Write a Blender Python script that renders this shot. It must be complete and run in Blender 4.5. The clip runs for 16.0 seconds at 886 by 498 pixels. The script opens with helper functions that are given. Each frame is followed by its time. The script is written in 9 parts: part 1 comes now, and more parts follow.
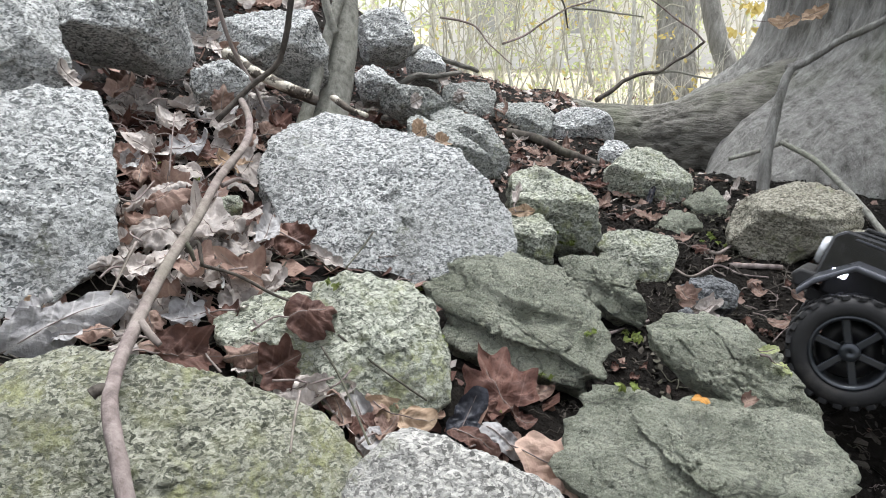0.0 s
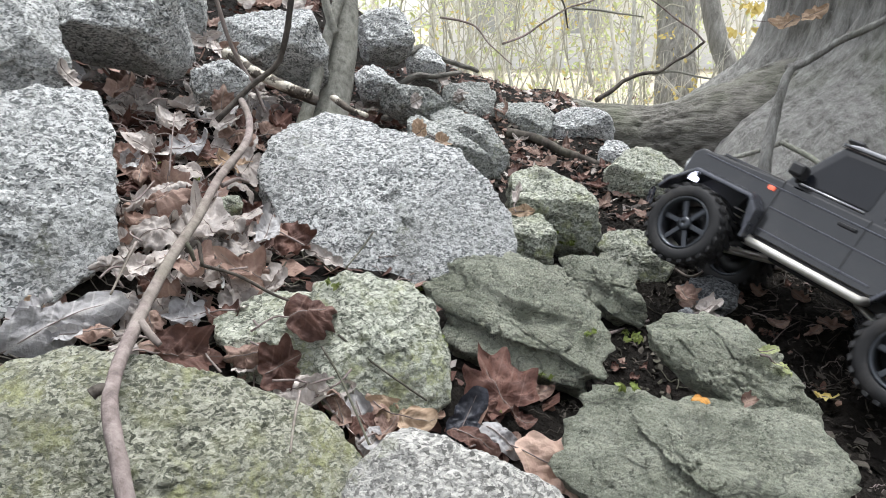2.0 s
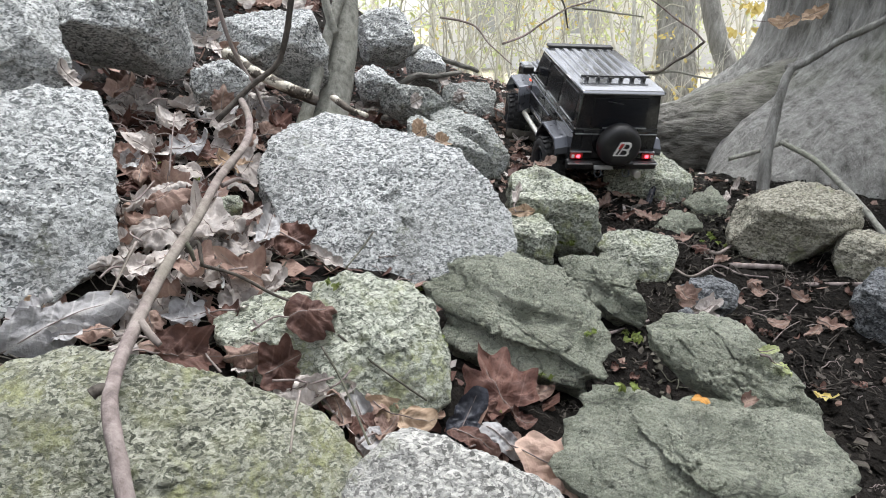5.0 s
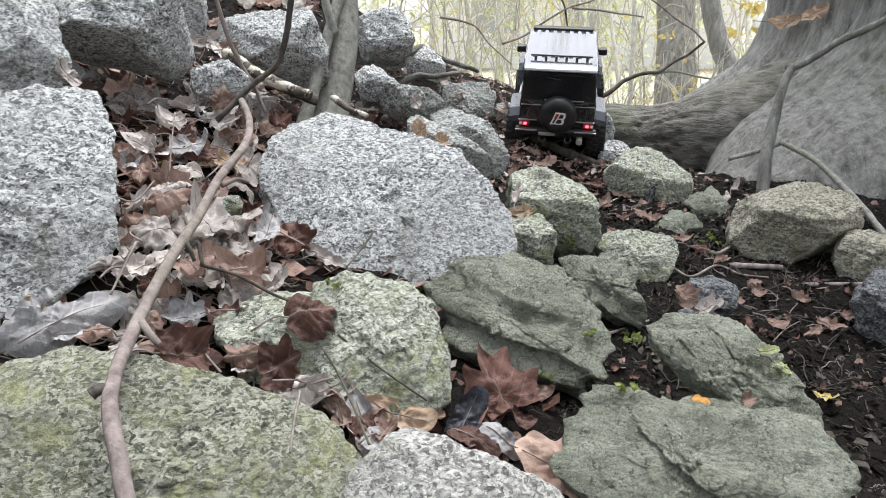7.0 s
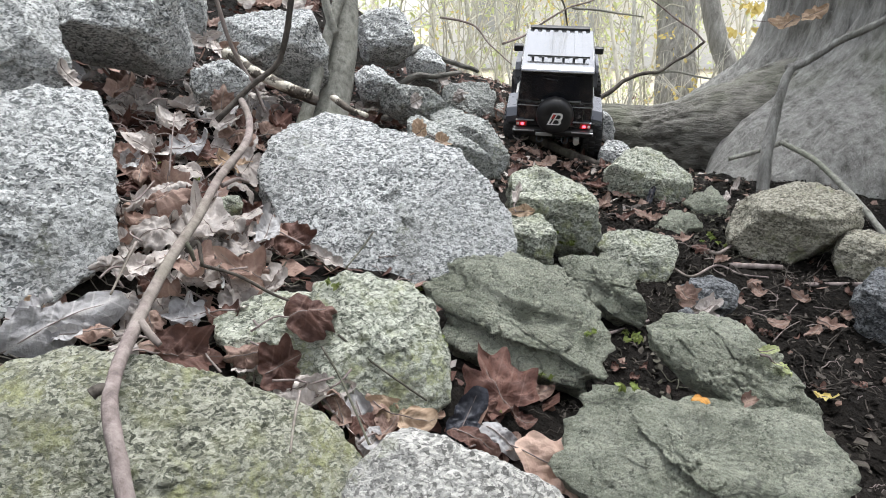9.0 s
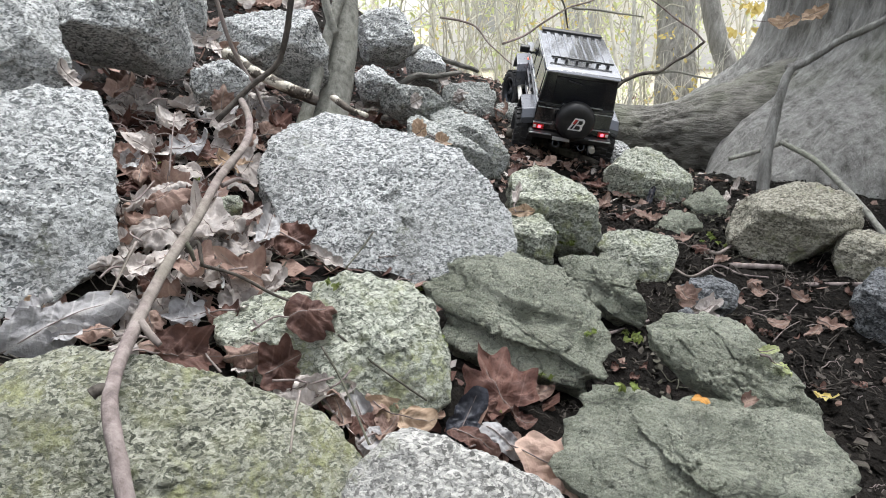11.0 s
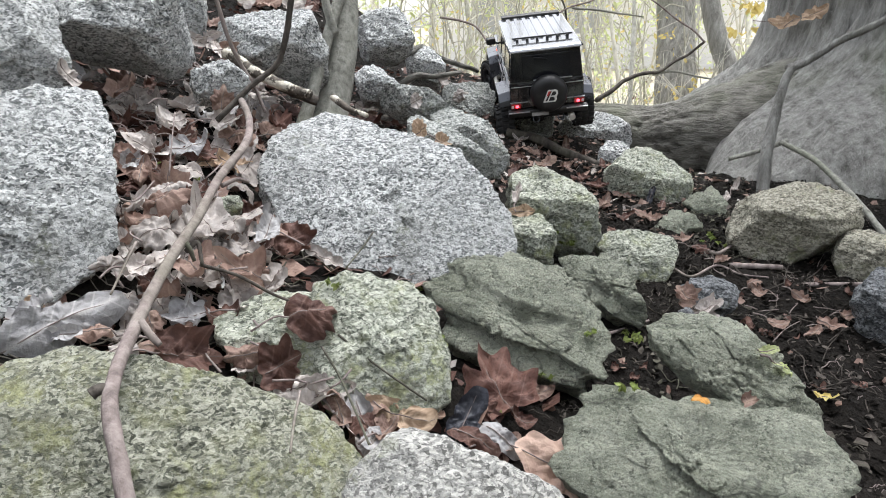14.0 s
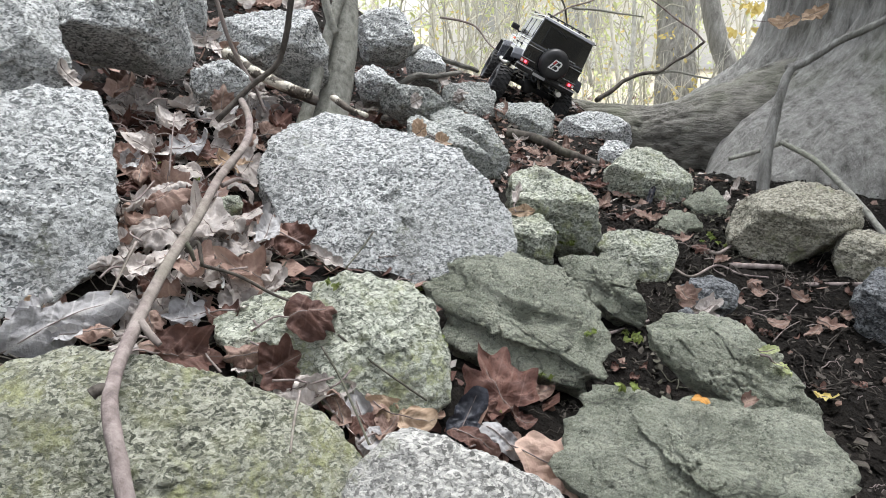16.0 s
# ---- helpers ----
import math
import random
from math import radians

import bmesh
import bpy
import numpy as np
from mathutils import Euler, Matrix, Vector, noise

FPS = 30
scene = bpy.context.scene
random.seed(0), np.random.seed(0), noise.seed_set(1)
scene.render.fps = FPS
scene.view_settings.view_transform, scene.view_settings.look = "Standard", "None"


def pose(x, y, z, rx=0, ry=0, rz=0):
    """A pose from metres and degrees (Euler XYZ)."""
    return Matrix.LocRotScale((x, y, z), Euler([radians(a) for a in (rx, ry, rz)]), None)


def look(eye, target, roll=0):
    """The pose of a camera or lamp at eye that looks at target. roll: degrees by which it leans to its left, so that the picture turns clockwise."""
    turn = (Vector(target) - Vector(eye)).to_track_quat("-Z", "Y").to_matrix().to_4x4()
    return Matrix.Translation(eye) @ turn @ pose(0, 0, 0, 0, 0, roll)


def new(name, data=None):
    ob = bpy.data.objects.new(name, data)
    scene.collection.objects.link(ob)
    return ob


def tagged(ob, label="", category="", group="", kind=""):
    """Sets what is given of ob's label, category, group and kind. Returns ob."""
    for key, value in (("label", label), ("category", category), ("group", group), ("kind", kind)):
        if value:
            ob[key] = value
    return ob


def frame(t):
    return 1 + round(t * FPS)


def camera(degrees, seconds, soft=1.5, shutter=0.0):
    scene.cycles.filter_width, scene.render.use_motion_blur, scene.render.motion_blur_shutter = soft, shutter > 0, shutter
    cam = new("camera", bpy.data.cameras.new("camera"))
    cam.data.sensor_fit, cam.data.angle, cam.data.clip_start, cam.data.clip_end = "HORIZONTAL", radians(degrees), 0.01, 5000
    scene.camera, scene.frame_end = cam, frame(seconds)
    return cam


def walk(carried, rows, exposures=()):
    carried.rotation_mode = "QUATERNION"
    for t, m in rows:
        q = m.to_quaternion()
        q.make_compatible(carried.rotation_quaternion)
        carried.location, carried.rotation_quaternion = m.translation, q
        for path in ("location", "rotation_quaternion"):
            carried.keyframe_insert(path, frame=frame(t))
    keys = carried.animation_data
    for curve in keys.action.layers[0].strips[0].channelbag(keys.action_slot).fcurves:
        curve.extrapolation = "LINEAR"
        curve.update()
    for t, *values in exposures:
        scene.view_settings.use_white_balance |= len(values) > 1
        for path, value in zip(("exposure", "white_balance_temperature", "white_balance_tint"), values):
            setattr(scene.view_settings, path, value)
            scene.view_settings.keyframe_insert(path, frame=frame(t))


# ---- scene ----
cam = camera(66, 16.0, soft=0.95, shutter=0.4)
EYE = (0.0, 0.0, 0.42)
walk(cam, [(0.0, pose(*EYE, 72, 0, 0)), (16.0, pose(*EYE, 72, 0, 0))], exposures=[(0.0, 1.37, 6400, 10), (16.0, 1.37, 6400, 10)])

# ---- light: a bright overcast sky over an autumn wood
world = bpy.data.worlds.new("overcast_sky")
scene.world = world
world.use_nodes = True
sky = world.node_tree.nodes.new("ShaderNodeTexSky")
sky.sky_type = "NISHITA"
sky.sun_disc = False
sky.sun_elevation, sky.sun_rotation = radians(74), radians(28)
sky.air_density, sky.dust_density, sky.ozone_density = 1.0, 2.0, 1.5
cloud = world.node_tree.nodes.new("ShaderNodeHueSaturation")
cloud.inputs["Saturation"].default_value = 0.2
world.node_tree.links.new(sky.outputs["Color"], cloud.inputs["Color"])
world.node_tree.links.new(cloud.outputs["Color"], world.node_tree.nodes["Background"].inputs["Color"])
world.node_tree.nodes["Background"].inputs["Strength"].default_value = 0.15
sun = new("sun", bpy.data.lights.new("sun", "SUN"))
sun.data.energy, sun.data.angle, sun.data.color = 1.5, radians(24), (0.985, 0.985, 0.975)
sun.matrix_basis = look((0.6, 1.1, 4.5), (0, 0, 0))


# ---- materials
class Nodes:
    """A short way to wire a node material."""

    def __init__(self, name):
        self.mat = bpy.data.materials.new(name)
        self.mat.use_nodes = True
        self.tree = self.mat.node_tree
        self.bsdf = self.tree.nodes["Principled BSDF"]

    def add(self, kind, **values):
        node = self.tree.nodes.new(kind)
        for key, value in values.items():
            if key in node.inputs:
                node.inputs[key].default_value = value
        return node

    def link(self, a, b):
        self.tree.links.new(a, b)

    def where(self, scale=(1, 1, 1), lean=(0, 0, 0)):
        co = self.add("ShaderNodeTexCoord")
        mp = self.add("ShaderNodeMapping")
        mp.inputs["Scale"].default_value = scale
        mp.inputs["Rotation"].default_value = [radians(a) for a in lean]
        self.link(co.outputs["Object"], mp.inputs["Vector"])
        return mp.outputs["Vector"]

    def noise(self, vector, scale, detail=4.0, rough=0.6, distort=0.0):
        n = self.add("ShaderNodeTexNoise", Scale=scale, Detail=detail, Roughness=rough, Distortion=distort)
        if vector is not None:
            self.link(vector, n.inputs["Vector"])
        return n.outputs["Fac"]

    def cells(self, vector, scale, rand=1.0):
        n = self.add("ShaderNodeTexVoronoi", Scale=scale, Randomness=rand)
        if vector is not None:
            self.link(vector, n.inputs["Vector"])
        return n

    def ramp(self, fac, *stops):
        n = self.add("ShaderNodeValToRGB")
        el = n.color_ramp.elements
        while len(el) < len(stops):
            el.new(0.5)
        for e, (at, colour) in zip(el, stops):
            e.position = at
            e.color = (*colour, 1) if not isinstance(colour, float) else (colour, colour, colour, 1)
        self.link(fac, n.inputs["Fac"])
        return n.outputs["Color"]

    def mix(self, fac, a, b, mode="MIX"):
        n = self.add("ShaderNodeMix")
        n.data_type, n.blend_type = "RGBA", mode
        for sock, v in ((n.inputs[0], fac), (n.inputs[6], a), (n.inputs[7], b)):
            if isinstance(v, (int, float)):
                sock.default_value = v
            elif isinstance(v, tuple):
                sock.default_value = (*v, 1)
            else:
                self.link(v, sock)
        return n.outputs[2]

    def bump(self, height, strength, distance, below=None):
        n = self.add("ShaderNodeBump", Strength=strength, Distance=distance)
        self.link(height, n.inputs["Height"])
        if below is not None:
            self.link(below, n.inputs["Normal"])
        self.link(n.outputs["Normal"], self.bsdf.inputs["Normal"])
        return n.outputs["Normal"]

    def done(self, colour=None, rough=0.7, metal=0.0, spec=0.5):
        if colour is not None:
            if isinstance(colour, tuple):
                self.bsdf.inputs["Base Color"].default_value = (*colour, 1)
            else:
                self.link(colour, self.bsdf.inputs["Base Color"])
        if isinstance(rough, (int, float)):
            self.bsdf.inputs["Roughness"].default_value = rough
        else:
            self.link(rough, self.bsdf.inputs["Roughness"])
        self.bsdf.inputs["Metallic"].default_value = metal
        self.bsdf.inputs["Specular IOR Level"].default_value = spec
        return self.mat


def granite_like(name, pale, mid, dark, lichen, much, stretch=(0.95, 1.35, 1.15), lean=(10, 0, 14), dirt=(0.1, 0.1, 0.075), contrast=1.0, flakes=250.0):
    """Crystals of feldspar, quartz and dark mica, drawn out a little, under small crusts of lichen."""
    k = Nodes(name)
    v = k.where(stretch, lean)
    plain = k.where()
    warp = k.add("ShaderNodeTexNoise", Scale=110.0, Detail=4.0)
    k.link(v, warp.inputs["Vector"])
    shifted = k.add("ShaderNodeVectorMath")
    shifted.operation = "MULTIPLY_ADD"
    k.link(warp.outputs["Color"], shifted.inputs[0])
    shifted.inputs[1].default_value = (0.011, 0.011, 0.011)
    k.link(v, shifted.inputs[2])
    vv = shifted.outputs["Vector"]
    flake = k.add("ShaderNodeTexVoronoi", Scale=flakes, Randomness=1.0)
    k.link(vv, flake.inputs["Vector"])
    tone = k.add("ShaderNodeSeparateColor")
    k.link(flake.outputs["Color"], tone.inputs[0])
    small = k.add("ShaderNodeTexVoronoi", Scale=flakes * 1.6, Randomness=1.0)
    k.link(vv, small.inputs["Vector"])
    small_tone = k.add("ShaderNodeSeparateColor")
    k.link(small.outputs["Color"], small_tone.inputs[0])
    grain = tone.outputs[0]
    mica = k.noise(vv, 330.0, 3.0, 0.6)
    stroke = k.noise(vv, 210.0, 5.0, 0.7, 0.3)
    big = k.noise(plain, 8.0, 4.0, 0.65)
    half = tuple((a + b) / 2 for a, b in zip(dark, mid))
    base = k.ramp(grain, (0.0, dark), (0.2, half), (0.3, mid), (0.58, mid), (0.68, pale), (1.0, tuple(min(1, c * 1.15) for c in pale)))
    base = k.mix(k.ramp(small_tone.outputs[0], (0.16, 0.85 * contrast), (0.22, 0.0)), base, dark)
    base = k.mix(k.ramp(small_tone.outputs[1], (0.78, 0.0), (0.84, 0.7)), base, tuple(min(1, c * 1.2) for c in pale))
    base = k.mix(k.ramp(stroke, (0.36, 0.75 * contrast), (0.45, 0.0)), base, tuple(c * 0.9 for c in dark))
    base = k.mix(k.ramp(stroke, (0.55, 0.0), (0.66, 0.4)), base, tuple(min(1, c * 1.2) for c in pale))
    base = k.mix(k.ramp(big, (0.42, 0.0), (0.66, 0.4)), base, tuple(c * 0.9 for c in mid))
    film = k.noise(plain, 48.0, 6.0, 0.75)
    patch = k.noise(plain, 7.0, 4.0, 0.65)
    spots = k.mix(1.0, k.ramp(film, (0.56 - much, 0.0), (0.66 - much, 0.8)), k.ramp(patch, (0.5 - much * 1.4, 0.0), (0.66 - much, 1.0)), "MULTIPLY")
    moss = k.mix(k.ramp(k.noise(plain, 140.0, 3.0), (0.4, 0.0), (0.6, 1.0)), lichen, tuple(c * 0.55 for c in lichen))
    base = k.mix(spots, base, moss)
    soil = k.ramp(k.noise(plain, 5.0, 7.0, 0.75), (0.56, 0.0), (0.74, 0.75))
    base = k.mix(soil, base, dirt)
    n1 = k.bump(k.noise(plain, 28.0, 9.0, 0.7), 0.7, 0.014)
    n2 = k.bump(stroke, 0.8, 0.006, n1)
    n2 = k.bump(grain, 0.6, 0.003, n2)
    k.bump(mica, 0.5, 0.0018, n2)
    return k.done(base, k.ramp(grain, (0.3, 0.95), (0.7, 0.7)), spec=0.35)


granite = granite_like("granite", (0.7, 0.712, 0.703), (0.445, 0.456, 0.45), (0.07, 0.078, 0.078), (0.27, 0.29, 0.2), 0.0)
mossy_granite = granite_like("lichened_granite", (0.55, 0.565, 0.48), (0.355, 0.377, 0.303), (0.08, 0.088, 0.07), (0.45, 0.48, 0.26), 0.07, contrast=0.85)
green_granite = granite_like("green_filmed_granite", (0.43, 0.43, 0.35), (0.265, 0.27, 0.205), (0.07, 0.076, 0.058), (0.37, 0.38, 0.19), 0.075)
dull_granite = granite_like("dull_granite", (0.58, 0.57, 0.53), (0.41, 0.405, 0.38), (0.12, 0.118, 0.11), (0.4, 0.42, 0.26), 0.03, contrast=0.8)
tan_granite = granite_like("tan_granite", (0.46, 0.44, 0.36), (0.31, 0.295, 0.235), (0.1, 0.095, 0.075), (0.33, 0.34, 0.2), 0.05, dirt=(0.07, 0.062, 0.045), contrast=0.9)
slope_granite = granite_like("slope_granite", (0.53, 0.545, 0.52), (0.33, 0.345, 0.325), (0.07, 0.078, 0.072), (0.3, 0.325, 0.2), 0.03)
wet_stone = granite_like("damp_granite", (0.24, 0.25, 0.26), (0.13, 0.135, 0.14), (0.04, 0.045, 0.05), (0.15, 0.17, 0.1), 0.0)


def layered_stone():
    """Fine green grey schist, split along its layers."""
    k = Nodes("schist")
    plain = k.where()
    v = k.where((1, 3, 9), (35, 25, 20))
    bands = k.noise(v, 11.0, 8.0, 0.68, 0.4)
    fine = k.noise(plain, 170.0, 5.0, 0.7)
    blotch = k.noise(plain, 11.0, 6.0, 0.7)
    base = k.ramp(bands, (0.3, (0.2, 0.215, 0.165)), (0.46, (0.5, 0.525, 0.43)), (0.6, (0.68, 0.7, 0.585)), (0.74, (0.8, 0.81, 0.71)))
    base = k.mix(k.ramp(blotch, (0.48, 0.0), (0.7, 0.6)), base, (0.27, 0.3, 0.2))
    base = k.mix(k.ramp(fine, (0.3, 0.55), (0.5, 0.0)), base, (0.1, 0.11, 0.09))
    base = k.mix(k.ramp(fine, (0.62, 0.0), (0.75, 0.6)), base, (0.55, 0.56, 0.5))
    streak = k.noise(k.where((0.8, 4, 9), (35, 25, 20)), 55.0, 8.0, 0.8)
    base = k.mix(k.ramp(streak, (0.36, 0.75), (0.5, 0.0)), base, (0.13, 0.14, 0.115))
    base = k.mix(k.ramp(streak, (0.56, 0.0), (0.7, 0.6)), base, (0.6, 0.61, 0.55))
    speck = k.noise(plain, 360.0, 3.0, 0.7)
    base = k.mix(k.ramp(speck, (0.36, 0.7), (0.45, 0.0)), base, (0.12, 0.13, 0.105))
    base = k.mix(k.ramp(speck, (0.55, 0.0), (0.64, 0.55)), base, (0.74, 0.76, 0.68))
    soil = k.ramp(k.noise(plain, 6.0, 6.0, 0.7), (0.6, 0.0), (0.78, 0.6))
    base = k.mix(soil, base, (0.09, 0.085, 0.065))
    crack = k.add("ShaderNodeTexVoronoi", Scale=4.5)
    crack.feature = "DISTANCE_TO_EDGE"
    bent = k.add("ShaderNodeVectorMath")
    bent.operation = "MULTIPLY_ADD"
    wobble = k.add("ShaderNodeTexNoise", Scale=14.0, Detail=5.0)
    k.link(k.where((1, 1.6, 2.2), (20, 40, 30)), wobble.inputs["Vector"])
    k.link(wobble.outputs["Color"], bent.inputs[0])
    bent.inputs[1].default_value = (0.12, 0.12, 0.12)
    k.link(k.where((1, 1.6, 2.2), (20, 40, 30)), bent.inputs[2])
    k.link(bent.outputs["Vector"], crack.inputs["Vector"])
    line = k.ramp(crack.outputs["Distance"], (0.0, 0.0), (0.012, 1.0))
    here = k.ramp(k.noise(plain, 9.0, 4.0, 0.6), (0.46, 1.0), (0.54, 0.0))
    line = k.mix(here, line, (1.0, 1.0, 1.0))
    base = k.mix(line, (0.1, 0.1, 0.085), base)
    chip = k.cells(bent.outputs["Vector"], 38.0)
    chip_tone = k.add("ShaderNodeSeparateColor")
    k.link(chip.outputs["Color"], chip_tone.inputs[0])
    step_up = chip_tone.outputs[0]
    base = k.mix(0.32, base, k.ramp(step_up, (0.0, (0.16, 0.175, 0.145)), (0.6, (0.46, 0.485, 0.42)), (1.0, (0.58, 0.6, 0.53))))
    pits = k.ramp(k.noise(plain, 85.0, 6.0, 0.75), (0.34, 1.0), (0.42, 0.0))
    base = k.mix(pits, base, (0.1, 0.11, 0.085))
    base = k.mix(1.0, base, (1.0, 1.0, 0.95), "MULTIPLY")
    n0 = k.bump(line, 0.8, 0.006)
    n0 = k.bump(step_up, 0.8, 0.012, n0)
    n0 = k.bump(pits, 0.6, -0.005, n0)
    n1 = k.bump(bands, 0.9, 0.02, n0)
    n2 = k.bump(k.noise(plain, 60.0, 9.0, 0.8), 1.0, 0.015, n1)
    n3 = k.bump(streak, 1.0, 0.013, n2)
    n3 = k.bump(k.noise(plain, 330.0, 4.0, 0.7), 1.0, 0.003, n3)
    k.bump(fine, 1.0, 0.006, n3)
    return k.done(base, 0.78, spec=0.4)


schist = layered_stone()


def forest_floor():
    """Black wet mud round the rocks that passes into dry leaf litter further off, its colour paled for haze."""
    k = Nodes("forest_floor")
    v = k.where()
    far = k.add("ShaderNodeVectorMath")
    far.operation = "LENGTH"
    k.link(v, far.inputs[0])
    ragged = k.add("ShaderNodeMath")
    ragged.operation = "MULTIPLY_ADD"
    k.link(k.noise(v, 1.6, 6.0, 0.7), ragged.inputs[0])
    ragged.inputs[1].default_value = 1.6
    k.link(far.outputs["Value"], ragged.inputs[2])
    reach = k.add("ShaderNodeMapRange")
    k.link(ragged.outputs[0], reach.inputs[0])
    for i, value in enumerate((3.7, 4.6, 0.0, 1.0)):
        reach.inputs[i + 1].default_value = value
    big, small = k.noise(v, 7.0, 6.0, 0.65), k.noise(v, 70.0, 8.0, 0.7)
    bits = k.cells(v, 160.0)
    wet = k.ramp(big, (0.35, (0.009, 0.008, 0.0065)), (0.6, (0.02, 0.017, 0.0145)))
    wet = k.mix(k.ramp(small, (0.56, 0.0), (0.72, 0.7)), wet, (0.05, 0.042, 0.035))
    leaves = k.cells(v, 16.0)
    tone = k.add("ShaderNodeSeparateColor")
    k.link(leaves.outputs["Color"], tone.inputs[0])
    # litter tones lifted to put the far haze into the colour
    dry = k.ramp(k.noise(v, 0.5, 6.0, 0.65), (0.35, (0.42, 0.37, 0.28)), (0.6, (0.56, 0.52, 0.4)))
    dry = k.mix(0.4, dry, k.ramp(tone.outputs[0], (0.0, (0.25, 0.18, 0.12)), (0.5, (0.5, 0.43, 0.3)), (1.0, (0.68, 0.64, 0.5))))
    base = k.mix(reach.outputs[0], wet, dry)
    n1 = k.bump(small, 0.9, 0.02)
    k.bump(bits.outputs["Distance"], 0.5, 0.006, n1)
    return k.done(base, 0.88, spec=0.12)


def soil_like(name, a, b, c, rough=(0.45, 0.9), scale=1.0):
    k = Nodes(name)
    v = k.where()
    big = k.noise(v, 7.0 * scale, 6.0, 0.65)
    small = k.noise(v, 70.0 * scale, 8.0, 0.7)
    bits = k.cells(v, 160.0 * scale)
    base = k.ramp(big, (0.35, a), (0.6, b))
    base = k.mix(k.ramp(small, (0.56, 0.0), (0.72, 0.7)), base, c)
    base = k.mix(k.ramp(bits.outputs["Distance"], (0.1, 0.35), (0.3, 0.0)), base, tuple(x * 0.5 for x in a))
    n1 = k.bump(small, 0.9, 0.02 / scale)
    k.bump(bits.outputs["Distance"], 0.5, 0.006 / scale, n1)
    return k.done(base, k.ramp(big, (0.4, rough[0]), (0.62, rough[1])), spec=0.12)


mud = soil_like("wet_mud", (0.009, 0.008, 0.0065), (0.02, 0.017, 0.0145), (0.05, 0.042, 0.035), (0.75, 0.97))
floor_soil = forest_floor()


def bark_like(name, a, b, c, ridge=14.0, stretch=(1, 1, 0.16), deep=0.03):
    k = Nodes(name)
    v = k.where(stretch)
    plain = k.where()
    rid = k.noise(v, ridge, 8.0, 0.7, 0.12)
    fine = k.noise(plain, 120.0, 6.0, 0.7)
    base = k.ramp(rid, (0.34, a), (0.5, b), (0.66, c))
    base = k.mix(k.ramp(fine, (0.55, 0.0), (0.75, 0.5)), base, tuple(x * 1.25 for x in c))
    base = k.mix(k.ramp(k.noise(plain, 4.0, 5.0, 0.6), (0.5, 0.0), (0.7, 0.45)), base, (0.16, 0.18, 0.11))
    n1 = k.bump(rid, 1.0, deep)
    k.bump(fine, 0.4, 0.003, n1)
    return k.done(base, 0.88, spec=0.25)


tree_bark = bark_like("grey_bark", (0.15, 0.147, 0.135), (0.305, 0.3, 0.28), (0.43, 0.425, 0.4), 40.0, (1, 1, 0.16), deep=0.03)
root_bark = bark_like("root_bark", (0.075, 0.071, 0.061), (0.165, 0.158, 0.139), (0.245, 0.236, 0.21), 75.0, (0.2, 0.4, 1), 0.012)
# Distant stems: sapling bark paled so that its colour carries the haze.
far_bark = bark_like("haze_paled_stem_bark", (0.3, 0.29, 0.25), (0.46, 0.45, 0.395), (0.6, 0.59, 0.525), 60.0, (1, 1, 0.3), 0.003)
sapling_bark = bark_like("sapling_bark", (0.16, 0.16, 0.138), (0.27, 0.268, 0.235), (0.37, 0.365, 0.325), 110.0, (1, 1, 0.7), 0.004)
twig_bark = bark_like("dry_twig_bark", (0.12, 0.096, 0.09), (0.22, 0.18, 0.168), (0.32, 0.275, 0.257), 60.0, (1, 1, 0.3), 0.002)
dark_bark = bark_like("dark_twig_bark", (0.03, 0.026, 0.022), (0.065, 0.056, 0.048), (0.12, 0.105, 0.09), 60.0, (1, 1, 0.3), 0.002)
# Pale stems, lightened further to put haze into the colour.
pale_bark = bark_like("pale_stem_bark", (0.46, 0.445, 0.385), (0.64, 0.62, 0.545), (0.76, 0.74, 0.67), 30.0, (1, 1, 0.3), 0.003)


def peeling_like():
    """Dark rotten wood with pale patches where the bark still clings."""
    k = Nodes("peeling_bark")
    v = k.where((1, 1, 1))
    fine = k.noise(v, 160.0, 5.0, 0.7)
    wood = k.ramp(fine, (0.35, (0.05, 0.043, 0.036)), (0.65, (0.14, 0.12, 0.1)))
    rind = k.ramp(fine, (0.35, (0.4, 0.36, 0.29)), (0.6, (0.66, 0.62, 0.53)))
    patch = k.ramp(k.noise(v, 34.0, 5.0, 0.65), (0.5, 0.0), (0.55, 1.0))
    k.bump(fine, 0.5, 0.002, k.bump(patch, 0.8, 0.003))
    return k.done(k.mix(patch, wood, rind), 0.85, spec=0.25)


peeling_bark = peeling_like()


